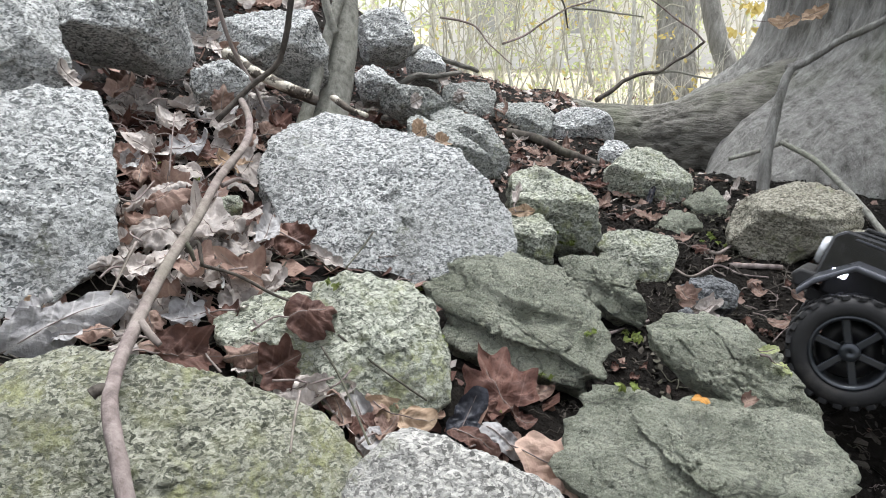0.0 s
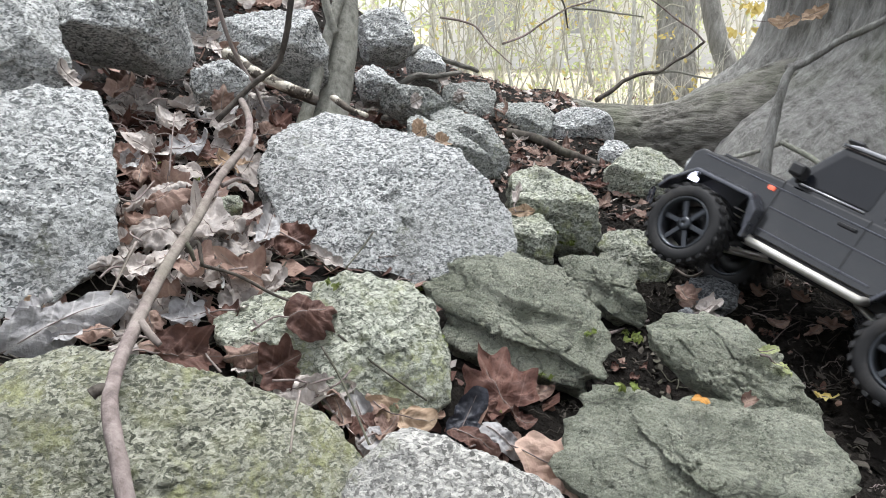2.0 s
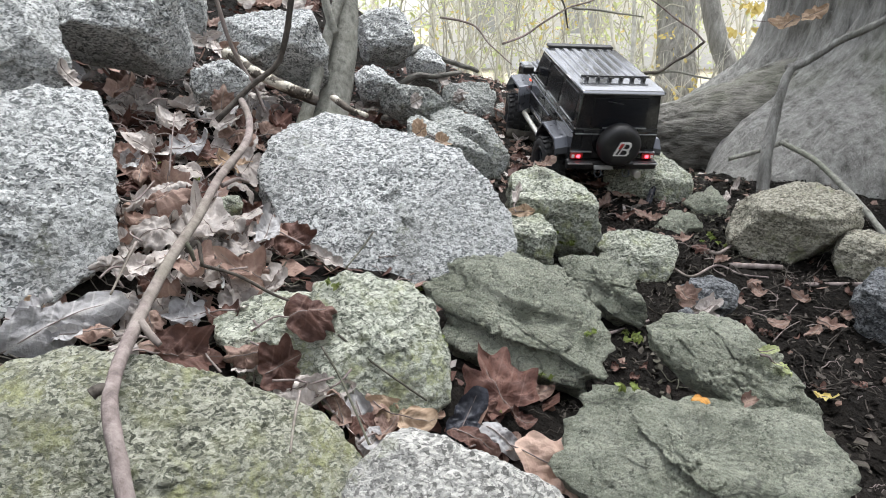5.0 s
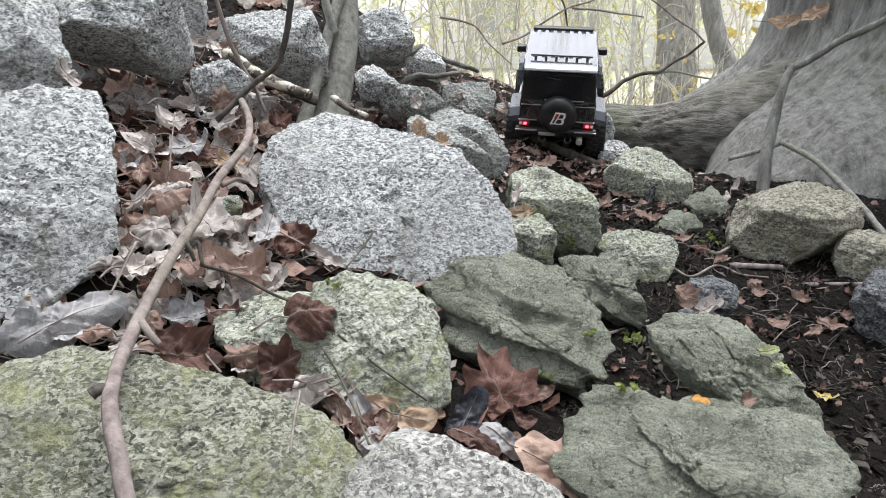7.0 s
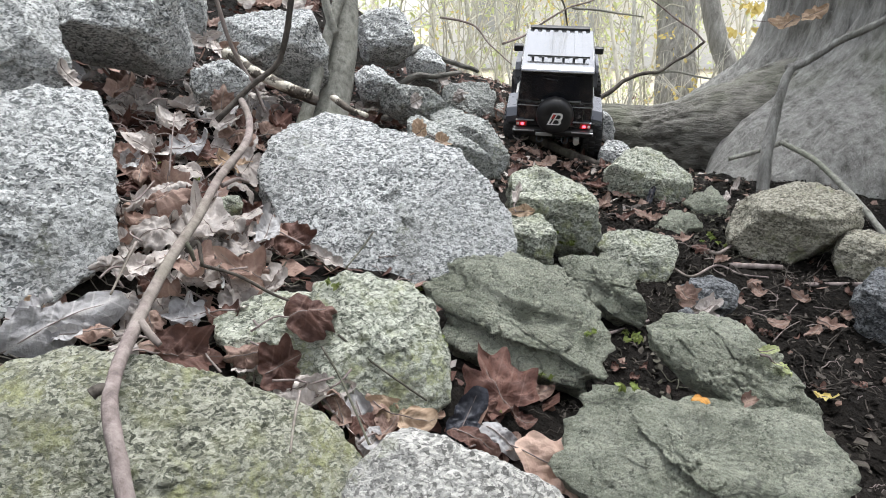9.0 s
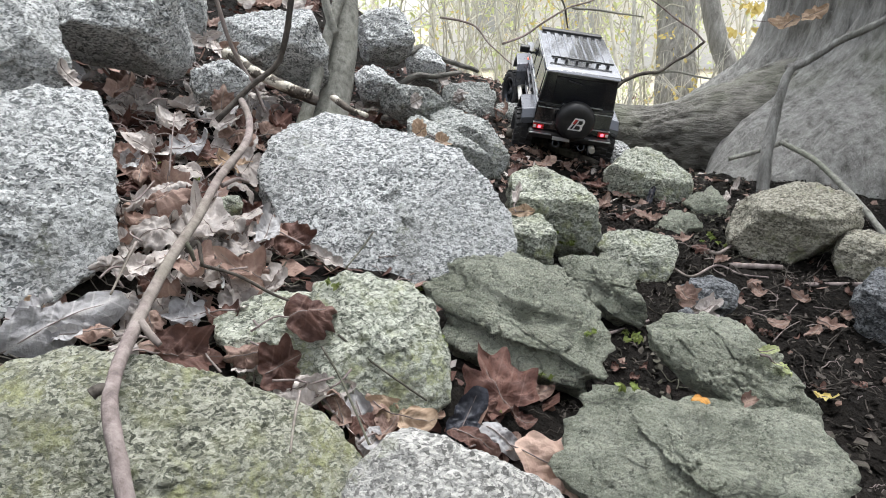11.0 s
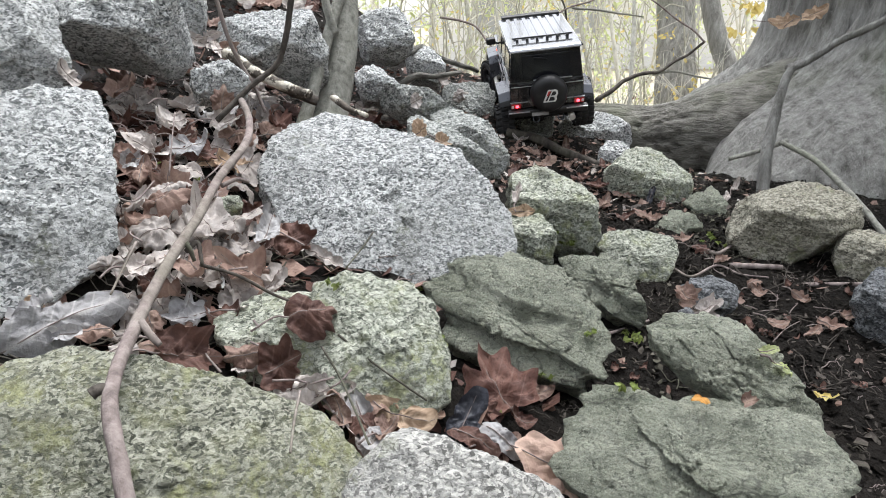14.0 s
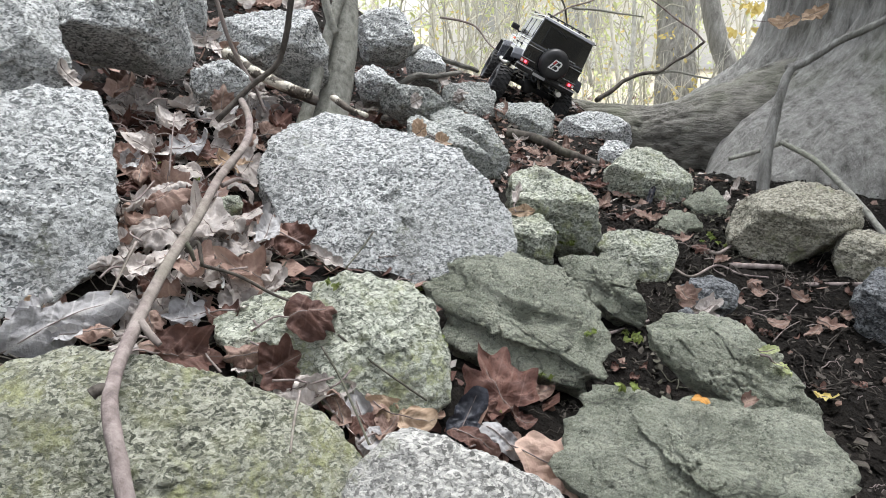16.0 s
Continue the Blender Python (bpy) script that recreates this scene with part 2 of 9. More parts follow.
def leaf_like(name, a, b, vein, through_light=0.35, rough=0.65):
    """A dead or living leaf: mottled, veined, and lit through a little."""
    k = Nodes(name)
    v = k.where()
    info = k.add("ShaderNodeObjectInfo")
    spread = k.noise(v, 45.0, 6.0, 0.65)
    base = k.ramp(spread, (0.36, a), (0.64, b))
    tone = k.ramp(info.outputs["Random"], (0.0, 0.78), (1.0, 1.18))
    base = k.mix(1.0, base, tone, "MULTIPLY")
    axes = k.add("ShaderNodeSeparateXYZ")
    k.link(v, axes.inputs[0])
    off = k.add("ShaderNodeMath")
    off.operation = "ABSOLUTE"
    k.link(axes.outputs["Y"], off.inputs[0])
    run = k.add("ShaderNodeMath")
    run.operation = "MULTIPLY_ADD"
    k.link(off.outputs[0], run.inputs[0])
    run.inputs[1].default_value = -0.8
    k.link(axes.outputs["X"], run.inputs[2])
    line = k.add("ShaderNodeCombineXYZ")
    k.link(run.outputs[0], line.inputs[0])
    wave = k.add("ShaderNodeTexWave", Scale=17.0, Distortion=1.6)
    k.link(line.outputs[0], wave.inputs["Vector"])
    wave.bands_direction = "X"
    base = k.mix(k.ramp(wave.outputs["Fac"], (0.95, 0.0), (1.0, 0.28)), base, vein)
    base = k.mix(k.ramp(off.outputs[0], (0.0004, 0.6), (0.0011, 0.0)), base, vein)
    base = k.mix(k.ramp(k.noise(v, 160.0, 4.0, 0.7), (0.62, 0.0), (0.72, 0.55)), base, tuple(x * 0.45 for x in a))
    n1 = k.bump(k.noise(v, 260.0, 4.0, 0.7), 0.5, 0.0015, k.bump(spread, 0.8, 0.006))
    k.bump(wave.outputs["Fac"], 0.12, 0.001, n1)
    mat = k.done(base, rough, spec=0.35)
    thin = k.add("ShaderNodeBsdfTranslucent")
    k.link(base, thin.inputs["Color"])
    both = k.add("ShaderNodeMixShader", Fac=through_light)
    k.link(k.bsdf.outputs[0], both.inputs[1])
    k.link(thin.outputs[0], both.inputs[2])
    k.link(both.outputs[0], k.tree.nodes["Material Output"].inputs["Surface"])
    return mat


leaf_pale = leaf_like("pale_dry_leaf", (0.34, 0.3, 0.275), (0.56, 0.515, 0.485), (0.6, 0.54, 0.48), 0.15)
leaf_grey = leaf_like("grey_dry_leaf", (0.28, 0.27, 0.27), (0.43, 0.425, 0.43), (0.6, 0.58, 0.56), 0.15)
leaf_brown = leaf_like("red_brown_leaf", (0.065, 0.03, 0.024), (0.145, 0.072, 0.054), (0.24, 0.15, 0.12), 0.12, 0.62)
leaf_rust = leaf_like("rusty_leaf", (0.19, 0.115, 0.09), (0.36, 0.25, 0.205), (0.45, 0.34, 0.27), 0.2)
leaf_tan = leaf_like("tan_leaf", (0.42, 0.29, 0.19), (0.62, 0.46, 0.33), (0.66, 0.52, 0.38), 0.2)
leaf_pink = leaf_like("salmon_leaf", (0.36, 0.24, 0.19), (0.5, 0.36, 0.29), (0.66, 0.48, 0.36), 0.2)
leaf_dark = leaf_like("blue_black_wet_leaf", (0.016, 0.018, 0.024), (0.04, 0.043, 0.055), (0.06, 0.06, 0.07), 0.05, 0.3)
leaf_orange = leaf_like("orange_leaf", (0.5, 0.2, 0.04), (0.66, 0.34, 0.08), (0.7, 0.42, 0.14), 0.3)
leaf_yellow = leaf_like("yellow_leaf", (0.62, 0.48, 0.14), (0.74, 0.64, 0.28), (0.75, 0.65, 0.3), 0.45)
leaf_green = leaf_like("yellow_green_leaf", (0.44, 0.49, 0.22), (0.62, 0.66, 0.4), (0.58, 0.62, 0.35), 0.6)
leaf_moss = leaf_like("small_green_leaf", (0.1, 0.15, 0.03), (0.22, 0.27, 0.07), (0.3, 0.33, 0.12), 0.3)


# ---- mesh helpers
def mesh_of(name, verts, faces, material, smooth=True):
    me = bpy.data.meshes.new(name)
    me.from_pydata([tuple(v) for v in verts], [], [tuple(f) for f in faces])
    me.materials.append(material)
    if smooth:
        me.polygons.foreach_set("use_smooth", [True] * len(me.polygons))
    me.update()
    return me


def part(name, bm, material, parent, label=""):
    """Links a bmesh or a mesh as one object under a thing or a part."""
    if isinstance(bm, bmesh.types.BMesh):
        me = bpy.data.meshes.new(name)
        bm.to_mesh(me)
        bm.free()
        me.materials.append(material)
    else:
        me = bm
    ob = new(name, me)
    ob.parent = parent
    return tagged(ob, label=label)


def step(a, b, x):
    t = min(1.0, max(0.0, (x - a) / (b - a)))
    return t * t * (3 - 2 * t)


def tube(path, radii, sides=10, rough=0.0, seed=0, cap=True):
    """Vertices and faces of a tapered round bar along a path, with a knobbly skin."""
    pts = [Vector(p) for p in path]
    verts, faces = [], []
    side = None
    for i, p in enumerate(pts):
        d = (pts[min(i + 1, len(pts) - 1)] - pts[max(i - 1, 0)]).normalized()
        if side is None:
            side = d.orthogonal().normalized()
        side = (side - d * side.dot(d)).normalized()
        up = d.cross(side)
        for k in range(sides):
            a = 2 * math.pi * k / sides
            way = side * math.cos(a) + up * math.sin(a)
            r = radii[i]
            if rough:
                r *= 1 + rough * noise.noise(p * (0.6 / max(r, 1e-4)) + way * 1.3 + Vector((seed * 3.1, 0, 0)))
            verts.append(p + way * r)
    n = len(pts)
    for i in range(n - 1):
        for k in range(sides):
            a, b = i * sides + k, i * sides + (k + 1) % sides
            faces.append((a, b, b + sides, a + sides))
    if cap:
        faces.append(tuple(range(sides - 1, -1, -1)))
        faces.append(tuple((n - 1) * sides + k for k in range(sides)))
    return verts, faces


def smooth_path(points, per=6):
    """A Catmull-Rom line through the points."""
    p = [Vector(q) for q in points]
    p = [p[0] * 2 - p[1]] + p + [p[-1] * 2 - p[-2]]
    out = []
    for i in range(1, len(p) - 2):
        for k in range(per):
            t = k / per
            a, b, c, d = p[i - 1], p[i], p[i + 1], p[i + 2]
            out.append(0.5 * ((2 * b) + (c - a) * t + (2 * a - 5 * b + 4 * c - d) * t * t + (3 * b - a - 3 * c + d) * t ** 3))
    return out + [p[-2]]


def stem(points, r0, r1, per=6, sides=10, rough=0.15, seed=0, jitter=0.0):
    path = smooth_path(points, per)
    if jitter:
        path = [q + noise.noise_vector(q * 9 + Vector((seed, 0, 0))) * jitter for q in path]
    n = len(path)
    return tube(path, [r0 + (r1 - r0) * i / (n - 1) for i in range(n)], sides, rough, seed)


# ---- the ground: mud to the right of a rising bank, wooded flat land beyond
def ground_z(x, y):
    k = 0.36 - 0.08 * step(1.2, 2.0, y)
    z = -0.035 + 0.155 * (min(max(y, -0.5), 2.3) - 0.75) + k * min(max(0.0, 0.3 - x), 2.6)
    z -= 0.03 * step(0.2, -0.1, x) * (1 - step(0.55, 0.8, y))
    z += 0.16 * step(1.5, 2.7, y) * step(0.1, -0.5, x)
    z -= 0.12 * step(0.38, 0.62, x) * step(1.45, 2.0, y)
    fall = step(2.35, 5.0, y)
    z = z * (1 - fall) + fall * (-0.75 + 0.35 * step(0.0, -6.0, x))
    far = math.hypot(x, y)
    fade = 1 - step(6, 14, far)
    z = z * fade + (1 - fade) * (-0.75)
    q = Vector((x, y, 0))
    rough = 0.014 * noise.noise(q * 9) + 0.009 * noise.noise(q * 27) + 0.004 * noise.noise(q * 70)
    return z + rough * (1 if far < 5 else 3)


def spread(a, b, fine, reach):
    line = list(np.arange(a, b + 1e-6, fine))
    grow, x = fine, b
    while x < reach:
        grow *= 1.35
        x += grow
        line.append(x)
    grow, x = fine, a
    while x > -reach:
        grow *= 1.35
        x -= grow
        line.insert(0, x)
    return line


def build_ground():
    xs, ys = spread(-1.3, 1.5, 0.013, 900), spread(0.1, 2.9, 0.013, 900)
    verts = [(x, y, ground_z(x, y)) for y in ys for x in xs]
    w = len(xs)
    faces = [(j * w + i, j * w + i + 1, (j + 1) * w + i + 1, (j + 1) * w + i) for j in range(len(ys) - 1) for i in range(w - 1)]
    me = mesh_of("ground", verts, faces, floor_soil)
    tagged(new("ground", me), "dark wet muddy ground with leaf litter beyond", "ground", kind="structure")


build_ground()


def build_light_screen():
    """An unseen screen, added behind and beside the viewer like a wooded hillside, that shades the rocks from low
    light.
    """
    # dark mottled colour, so that the added screen throws back little light
    k = Nodes("light_screen_dark")
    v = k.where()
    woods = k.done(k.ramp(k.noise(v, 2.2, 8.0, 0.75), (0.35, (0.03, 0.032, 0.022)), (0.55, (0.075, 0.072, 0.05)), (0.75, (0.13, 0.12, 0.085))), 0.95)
    verts, faces = [], []
    cols, rows = 90, 16
    for i in range(cols + 1):
        a = radians(172 + 196 * i / cols)
        for j in range(rows + 1):
            t = j / rows
            q = Vector((math.cos(a) * 3, math.sin(a) * 3, t * 4))
            r = 8.5 + 4.0 * t + 0.9 * noise.noise(q * 1.3) + 0.5 * noise.noise(q * 4)
            top = 4.6 + 1.1 * noise.noise(Vector((a * 6, 0, 0))) + 0.7 * noise.noise(Vector((a * 22, 3, 0)))
            verts.append((r * math.cos(a), r * math.sin(a), -1.0 + (top + 1.0) * t))
    for i in range(cols):
        for j in range(rows):
            b = i * (rows + 1) + j
            faces.append((b, b + rows + 1, b + rows + 2, b + 1))
    tagged(new("backdrop", mesh_of("backdrop", verts, faces, woods)), "unseen screen added to block low light round the clearing", "backdrop", kind="structure")


build_light_screen()


# ---- boulders
def boulder(material, centre, lean, facing, outline, front, back, block, cuts, amp, seed, label):
    """A broken stone: flat faces met at worn edges. Its broad face leans back by lean degrees and faces so many degrees from the
    path; outline gives its reach at even turns, front and back its depth, block how worn the edges are."""
    rnd = random.Random(seed * 17 + 3)
    mean = sum(outline) / len(outline)
    n = len(outline)
    around, down = (250, 150) if mean > 0.11 else (170, 108) if mean > 0.055 else (110, 70) if mean > 0.03 else (48, 30)
    cuts = min(cuts, 4)
    ridged = mean < 0.1 and material is not schist
    front *= 1.2 if ridged else 1.0
    lump = min(1.0, mean / 0.13)
    corners = [Vector((r * math.cos(2 * math.pi * i / n), r * math.sin(2 * math.pi * i / n))) for i, r in enumerate(outline)]
    planes = []

    def face(nx, ny, nz, c):
        m = math.sqrt(nx * nx + ny * ny + nz * nz)
        planes.append((nx / c, ny / c, nz / c, m))

    for i in range(n):
        a, b = corners[i], corners[(i + 1) % n]
        d = (b - a).normalized()
        nx, ny = d.y, -d.x
        c = a.x * nx + a.y * ny
        if c > 0.15 * mean:
            face(nx, ny, rnd.uniform(-0.12, 0.3) * 0.6, c)
    tip, way = rnd.uniform(0.0, 0.12), rnd.uniform(0, 6.28)
    face(math.cos(way) * tip, math.sin(way) * tip, 1, front)
    ways = [1.57 + rnd.uniform(-0.35, 0.35), -1.57 + rnd.uniform(-0.4, 0.4)] + [rnd.uniform(0, 6.28) for _ in range(cuts)]
    for i, way in enumerate(ways):
        far = outline[int(round(way / 6.2832 * n)) % n]
        start = rnd.uniform(-0.05, 0.25) if i < 2 and ridged else rnd.uniform(0.25, 0.6) if i < 2 else rnd.uniform(0.05, 0.75)
        slope = front * rnd.uniform(0.7, 1.0) / ((1 - start) * far)
        face(math.cos(way) * slope, math.sin(way) * slope, 1, front + slope * start * far)
    face(0.1, 0.1, -1, back)
    for i in range(3):
        way = rnd.uniform(0, 6.28)
        face(math.cos(way) * 0.6, math.sin(way) * 0.6, -1, back + 0.35 * mean)
    P = np.array([p[:3] for p in planes])
    phi = np.pi * np.arange(down + 1) / down
    ang = 2 * np.pi * np.arange(around) / around
    D = np.stack([np.outer(np.sin(phi), np.cos(ang)), np.outer(np.sin(phi), np.sin(ang)), np.outer(np.cos(phi), np.ones(around))], -1).reshape(-1, 3)
    # steer the samples so that a flat stone is covered evenly
    D[:, 2] *= np.where(D[:, 2] > 0, max(front, 0.3 * mean) / mean, back / mean)
    D /= np.linalg.norm(D, axis=1, keepdims=True)
    worn = 26.0 / block
    reach = np.power(np.power(np.maximum(D @ P.T, 1e-4), worn).sum(1), -1.0 / worn)
    shift = Vector((seed * 5.3, seed * 2.7, seed * 1.1))
    verts = []
    s = 1.0 / mean
    for d, r in zip(D, reach):
        out = Vector(d)
        p = out * float(r)
        low = noise.noise(p * s * 1.1 + shift)
        ridge = 0.5 - abs(noise.noise(p * s * 2.4 + shift * 2))
        chips = 0.5 - abs(noise.noise(p * 24 + shift * 3))
        fine = noise.noise(p * 60 + shift) * 0.0022 + noise.noise(p * 140 + shift) * 0.0012
        p += out * (mean * amp * (1.0 * low + 1.2 * ridge) + 0.006 * lump * chips + 1.4 * fine)
        if material is schist:
            layer = p.dot(Vector((0.45, 0.82, 0.35))) * 42 + 1.6 * noise.noise(p * 9 + shift)
            k = math.floor(layer)
            rise = noise.cell(Vector((k * 7.3 + seed, seed * 3.1, 0.5))) * (1 - (layer - k) ** 6) + noise.cell(Vector(((k + 1) * 7.3 + seed, seed * 3.1, 0.5))) * (layer - k) ** 6
            along = Vector((p.x * 0.78 - p.y * 0.62, (p.x * 0.62 + p.y * 0.78) * 3.5, p.z * 3))
            groove = math.exp(-((noise.noise(along * 8 + shift) / 0.035) ** 2)) * (0.4 + max(0.0, noise.noise(p * 12 + shift)))
            p += out * (0.0085 * rise + 0.009 * (noise.turbulence(p * 30 + shift, 4, True) - 0.6) + 0.006 * (noise.turbulence(p * 75 + shift, 3, True) - 0.6) - 0.016 * groove)
        else:
            p += out * (0.0095 * lump * (noise.turbulence(p * 22 + shift, 4, True) - 0.6) + 0.004 * (noise.turbulence(p * 80 + shift, 2, True) - 0.5))
        verts.append(p)
    faces = []
    for j in range(down):
        for i in range(around):
            a, b = j * around + i, j * around + (i + 1) % around
            faces.append((a, a + around, b + around, b))
    me = mesh_of("boulder", verts, faces, material)
    bm = bmesh.new()
    bm.from_mesh(me)
    bmesh.ops.remove_doubles(bm, verts=[v for v in bm.verts if math.hypot(v.co.x, v.co.y) < 0.003], dist=0.0004)
    bm.to_mesh(me)
    bm.free()
    ob = tagged(new("boulder" if mean > 0.05 else "stone", me), label, "boulder" if mean > 0.05 else "stone", "rocks of the slope")
    turn, tip = radians(facing), radians(lean)
    nrm = Vector((math.sin(turn) * math.cos(tip), -math.cos(turn) * math.cos(tip), math.sin(tip)))
    u = Vector((math.cos(turn), math.sin(turn), 0))
    v = nrm.cross(u)
    ob.matrix_basis = Matrix.Translation(centre) @ Matrix((u, v, nrm)).transposed().to_4x4()
    return ob

# ---- the boulders and stones, each by its place, lean, facing and outline in metres
boulder(granite, (-0.423, 0.650, 0.262), 30, 42, (0.099, 0.110, 0.129, 0.155, 0.133, 0.116, 0.110, 0.112, 0.122, 0.111, 0.098, 0.093, 0.095, 0.104, 0.125, 0.161, 0.132, 0.119, 0.113, 0.109, 0.106, 0.105, 0.098, 0.095), 0.019, 0.103, 0.32, 5, 0.03, 1, "large grey granite boulder with black and white speckles on the bank")
boulder(granite, (-0.604, 0.901, 0.435), 30, 41, (0.108, 0.112, 0.125, 0.154, 0.145, 0.126, 0.119, 0.120, 0.126, 0.100, 0.088, 0.083, 0.085, 0.093, 0.111, 0.150, 0.141, 0.129, 0.126, 0.133, 0.144, 0.146, 0.122, 0.111), 0.051, 0.109, 0.36, 5, 0.03, 2, "large grey granite boulder with black and white speckles on the bank")
boulder(granite, (-0.476, 1.076, 0.425), -14, 24, (0.086, 0.085, 0.089, 0.100, 0.090, 0.087, 0.074, 0.066, 0.064, 0.066, 0.073, 0.085, 0.095, 0.091, 0.091, 0.087, 0.076, 0.072, 0.074, 0.081, 0.096, 0.110, 0.111, 0.095), 0.056, 0.077, 0.28500000000000003, 9, 0.05, 3, "grey granite boulder with a dark overhanging underside")
boulder(granite, (-0.443, 1.276, 0.460), 20, 19, (0.026, 0.028, 0.032, 0.040, 0.061, 0.064, 0.064, 0.069, 0.060, 0.040, 0.032, 0.028, 0.026, 0.027, 0.029, 0.035, 0.044, 0.052, 0.067, 0.061, 0.047, 0.035, 0.029, 0.027), 0.028, 0.034, 0.30000000000000004, 9, 0.05, 4, "grey granite boulder with black and white speckles")
boulder(granite, (-0.300, 1.270, 0.377), 20, 13, (0.096, 0.089, 0.088, 0.093, 0.081, 0.073, 0.071, 0.074, 0.083, 0.092, 0.110, 0.099, 0.080, 0.064, 0.051, 0.045, 0.042, 0.043, 0.046, 0.055, 0.071, 0.096, 0.104, 0.096), 0.051, 0.069, 0.28500000000000003, 9, 0.05, 5, "blue grey granite boulder beside a young tree")
boulder(granite, (-0.339, 1.070, 0.347), 40, 18, (0.043, 0.036, 0.033, 0.033, 0.035, 0.038, 0.032, 0.029, 0.028, 0.029, 0.033, 0.041, 0.045, 0.045, 0.048, 0.047, 0.039, 0.036, 0.035, 0.037, 0.042, 0.050, 0.046, 0.045), 0.022, 0.027, 0.44999999999999996, 9, 0.05, 6, "grey granite boulder with black and white speckles")
boulder(granite, (-0.072, 0.910, 0.202), 40, 10, (0.145, 0.126, 0.118, 0.108, 0.102, 0.103, 0.111, 0.131, 0.162, 0.172, 0.182, 0.182, 0.169, 0.155, 0.143, 0.135, 0.134, 0.134, 0.142, 0.141, 0.145, 0.161, 0.190, 0.175), 0.018, 0.079, 0.32, 4, 0.02, 7, "large pale speckled granite boulder with a broad sloping face")
boulder(mossy_granite, (-0.065, 0.637, 0.115), 42, 10, (0.068, 0.069, 0.070, 0.068, 0.071, 0.069, 0.072, 0.079, 0.084, 0.091, 0.077, 0.071, 0.070, 0.073, 0.076, 0.084, 0.086, 0.084, 0.082, 0.084, 0.092, 0.096, 0.083, 0.073), 0.021, 0.052, 0.38, 5, 0.03, 8, "rounded granite rock with yellow green lichen film")
boulder(mossy_granite, (-0.175, 0.637, 0.122), 50, 15, (0.060, 0.060, 0.063, 0.071, 0.055, 0.047, 0.044, 0.044, 0.045, 0.047, 0.053, 0.064, 0.054, 0.056, 0.056, 0.058, 0.060, 0.062, 0.064, 0.066, 0.070, 0.072, 0.066, 0.064), 0.018, 0.030, 0.45, 5, 0.03, 9, "granite rock with yellow green lichen film among dry leaves")
boulder(schist, (0.089, 0.736, 0.094), 42, 5, (0.092, 0.086, 0.081, 0.081, 0.078, 0.077, 0.082, 0.081, 0.086, 0.098, 0.121, 0.100, 0.090, 0.087, 0.073, 0.063, 0.059, 0.059, 0.063, 0.074, 0.095, 0.112, 0.116, 0.104), 0.014, 0.043, 0.32, 6, 0.02, 10, "green grey layered schist slab with cracks")
boulder(schist, (0.134, 0.773, 0.112), 42, 15, (0.041, 0.036, 0.032, 0.031, 0.031, 0.035, 0.042, 0.050, 0.062, 0.048, 0.031, 0.018, 0.013, 0.011, 0.010, 0.010, 0.010, 0.012, 0.015, 0.022, 0.043, 0.060, 0.048, 0.042), 0.009, 0.016, 0.32, 5, 0.03, 11, "green grey layered schist slab with cracks")
boulder(schist, (0.239, 0.918, 0.067), 40, 1, (0.039, 0.037, 0.037, 0.038, 0.040, 0.047, 0.052, 0.056, 0.065, 0.076, 0.081, 0.060, 0.052, 0.045, 0.041, 0.040, 0.043, 0.046, 0.050, 0.059, 0.071, 0.078, 0.056, 0.045), 0.017, 0.030, 0.24, 5, 0.05, 12, "green grey layered schist slab with cracks beside the mud")
boulder(mossy_granite, (0.331, 1.099, 0.040), 30, -7, (0.061, 0.068, 0.074, 0.066, 0.058, 0.055, 0.055, 0.057, 0.062, 0.071, 0.079, 0.070, 0.057, 0.050, 0.046, 0.045, 0.048, 0.054, 0.066, 0.075, 0.068, 0.060, 0.057, 0.059), 0.019, 0.040, 0.24, 9, 0.05, 13, "granite rock with yellow green lichen film and flat top")
boulder(mossy_granite, (0.191, 1.102, 0.128), 35, 5, (0.064, 0.057, 0.055, 0.057, 0.063, 0.071, 0.081, 0.080, 0.085, 0.098, 0.091, 0.080, 0.067, 0.062, 0.059, 0.057, 0.058, 0.063, 0.069, 0.074, 0.086, 0.085, 0.074, 0.067), 0.044, 0.047, 0.28500000000000003, 9, 0.05, 14, "granite rock with green moss low down")
boulder(mossy_granite, (0.132, 1.010, 0.162), 40, -7, (0.029, 0.029, 0.031, 0.026, 0.022, 0.020, 0.020, 0.021, 0.023, 0.025, 0.029, 0.032, 0.031, 0.031, 0.035, 0.028, 0.023, 0.021, 0.021, 0.021, 0.022, 0.024, 0.029, 0.032), 0.020, 0.018, 0.3375, 9, 0.05, 15, "small pale granite stone")
boulder(mossy_granite, (0.128, 0.955, 0.124), 35, 2, (0.037, 0.037, 0.036, 0.039, 0.045, 0.040, 0.037, 0.036, 0.038, 0.044, 0.042, 0.038, 0.037, 0.039, 0.040, 0.036, 0.035, 0.037, 0.037, 0.039, 0.046, 0.045, 0.039, 0.037), 0.026, 0.027, 0.28500000000000003, 9, 0.05, 16, "granite rock with yellow green lichen film wedged between boulders")
boulder(slope_granite, (0.002, 1.217, 0.213), 45, 10, (0.061, 0.049, 0.044, 0.042, 0.043, 0.047, 0.057, 0.079, 0.127, 0.139, 0.099, 0.042, 0.028, 0.022, 0.019, 0.018, 0.018, 0.020, 0.024, 0.032, 0.054, 0.151, 0.145, 0.088), 0.023, 0.036, 0.24, 9, 0.05, 17, "long grey granite slab with moss patches")
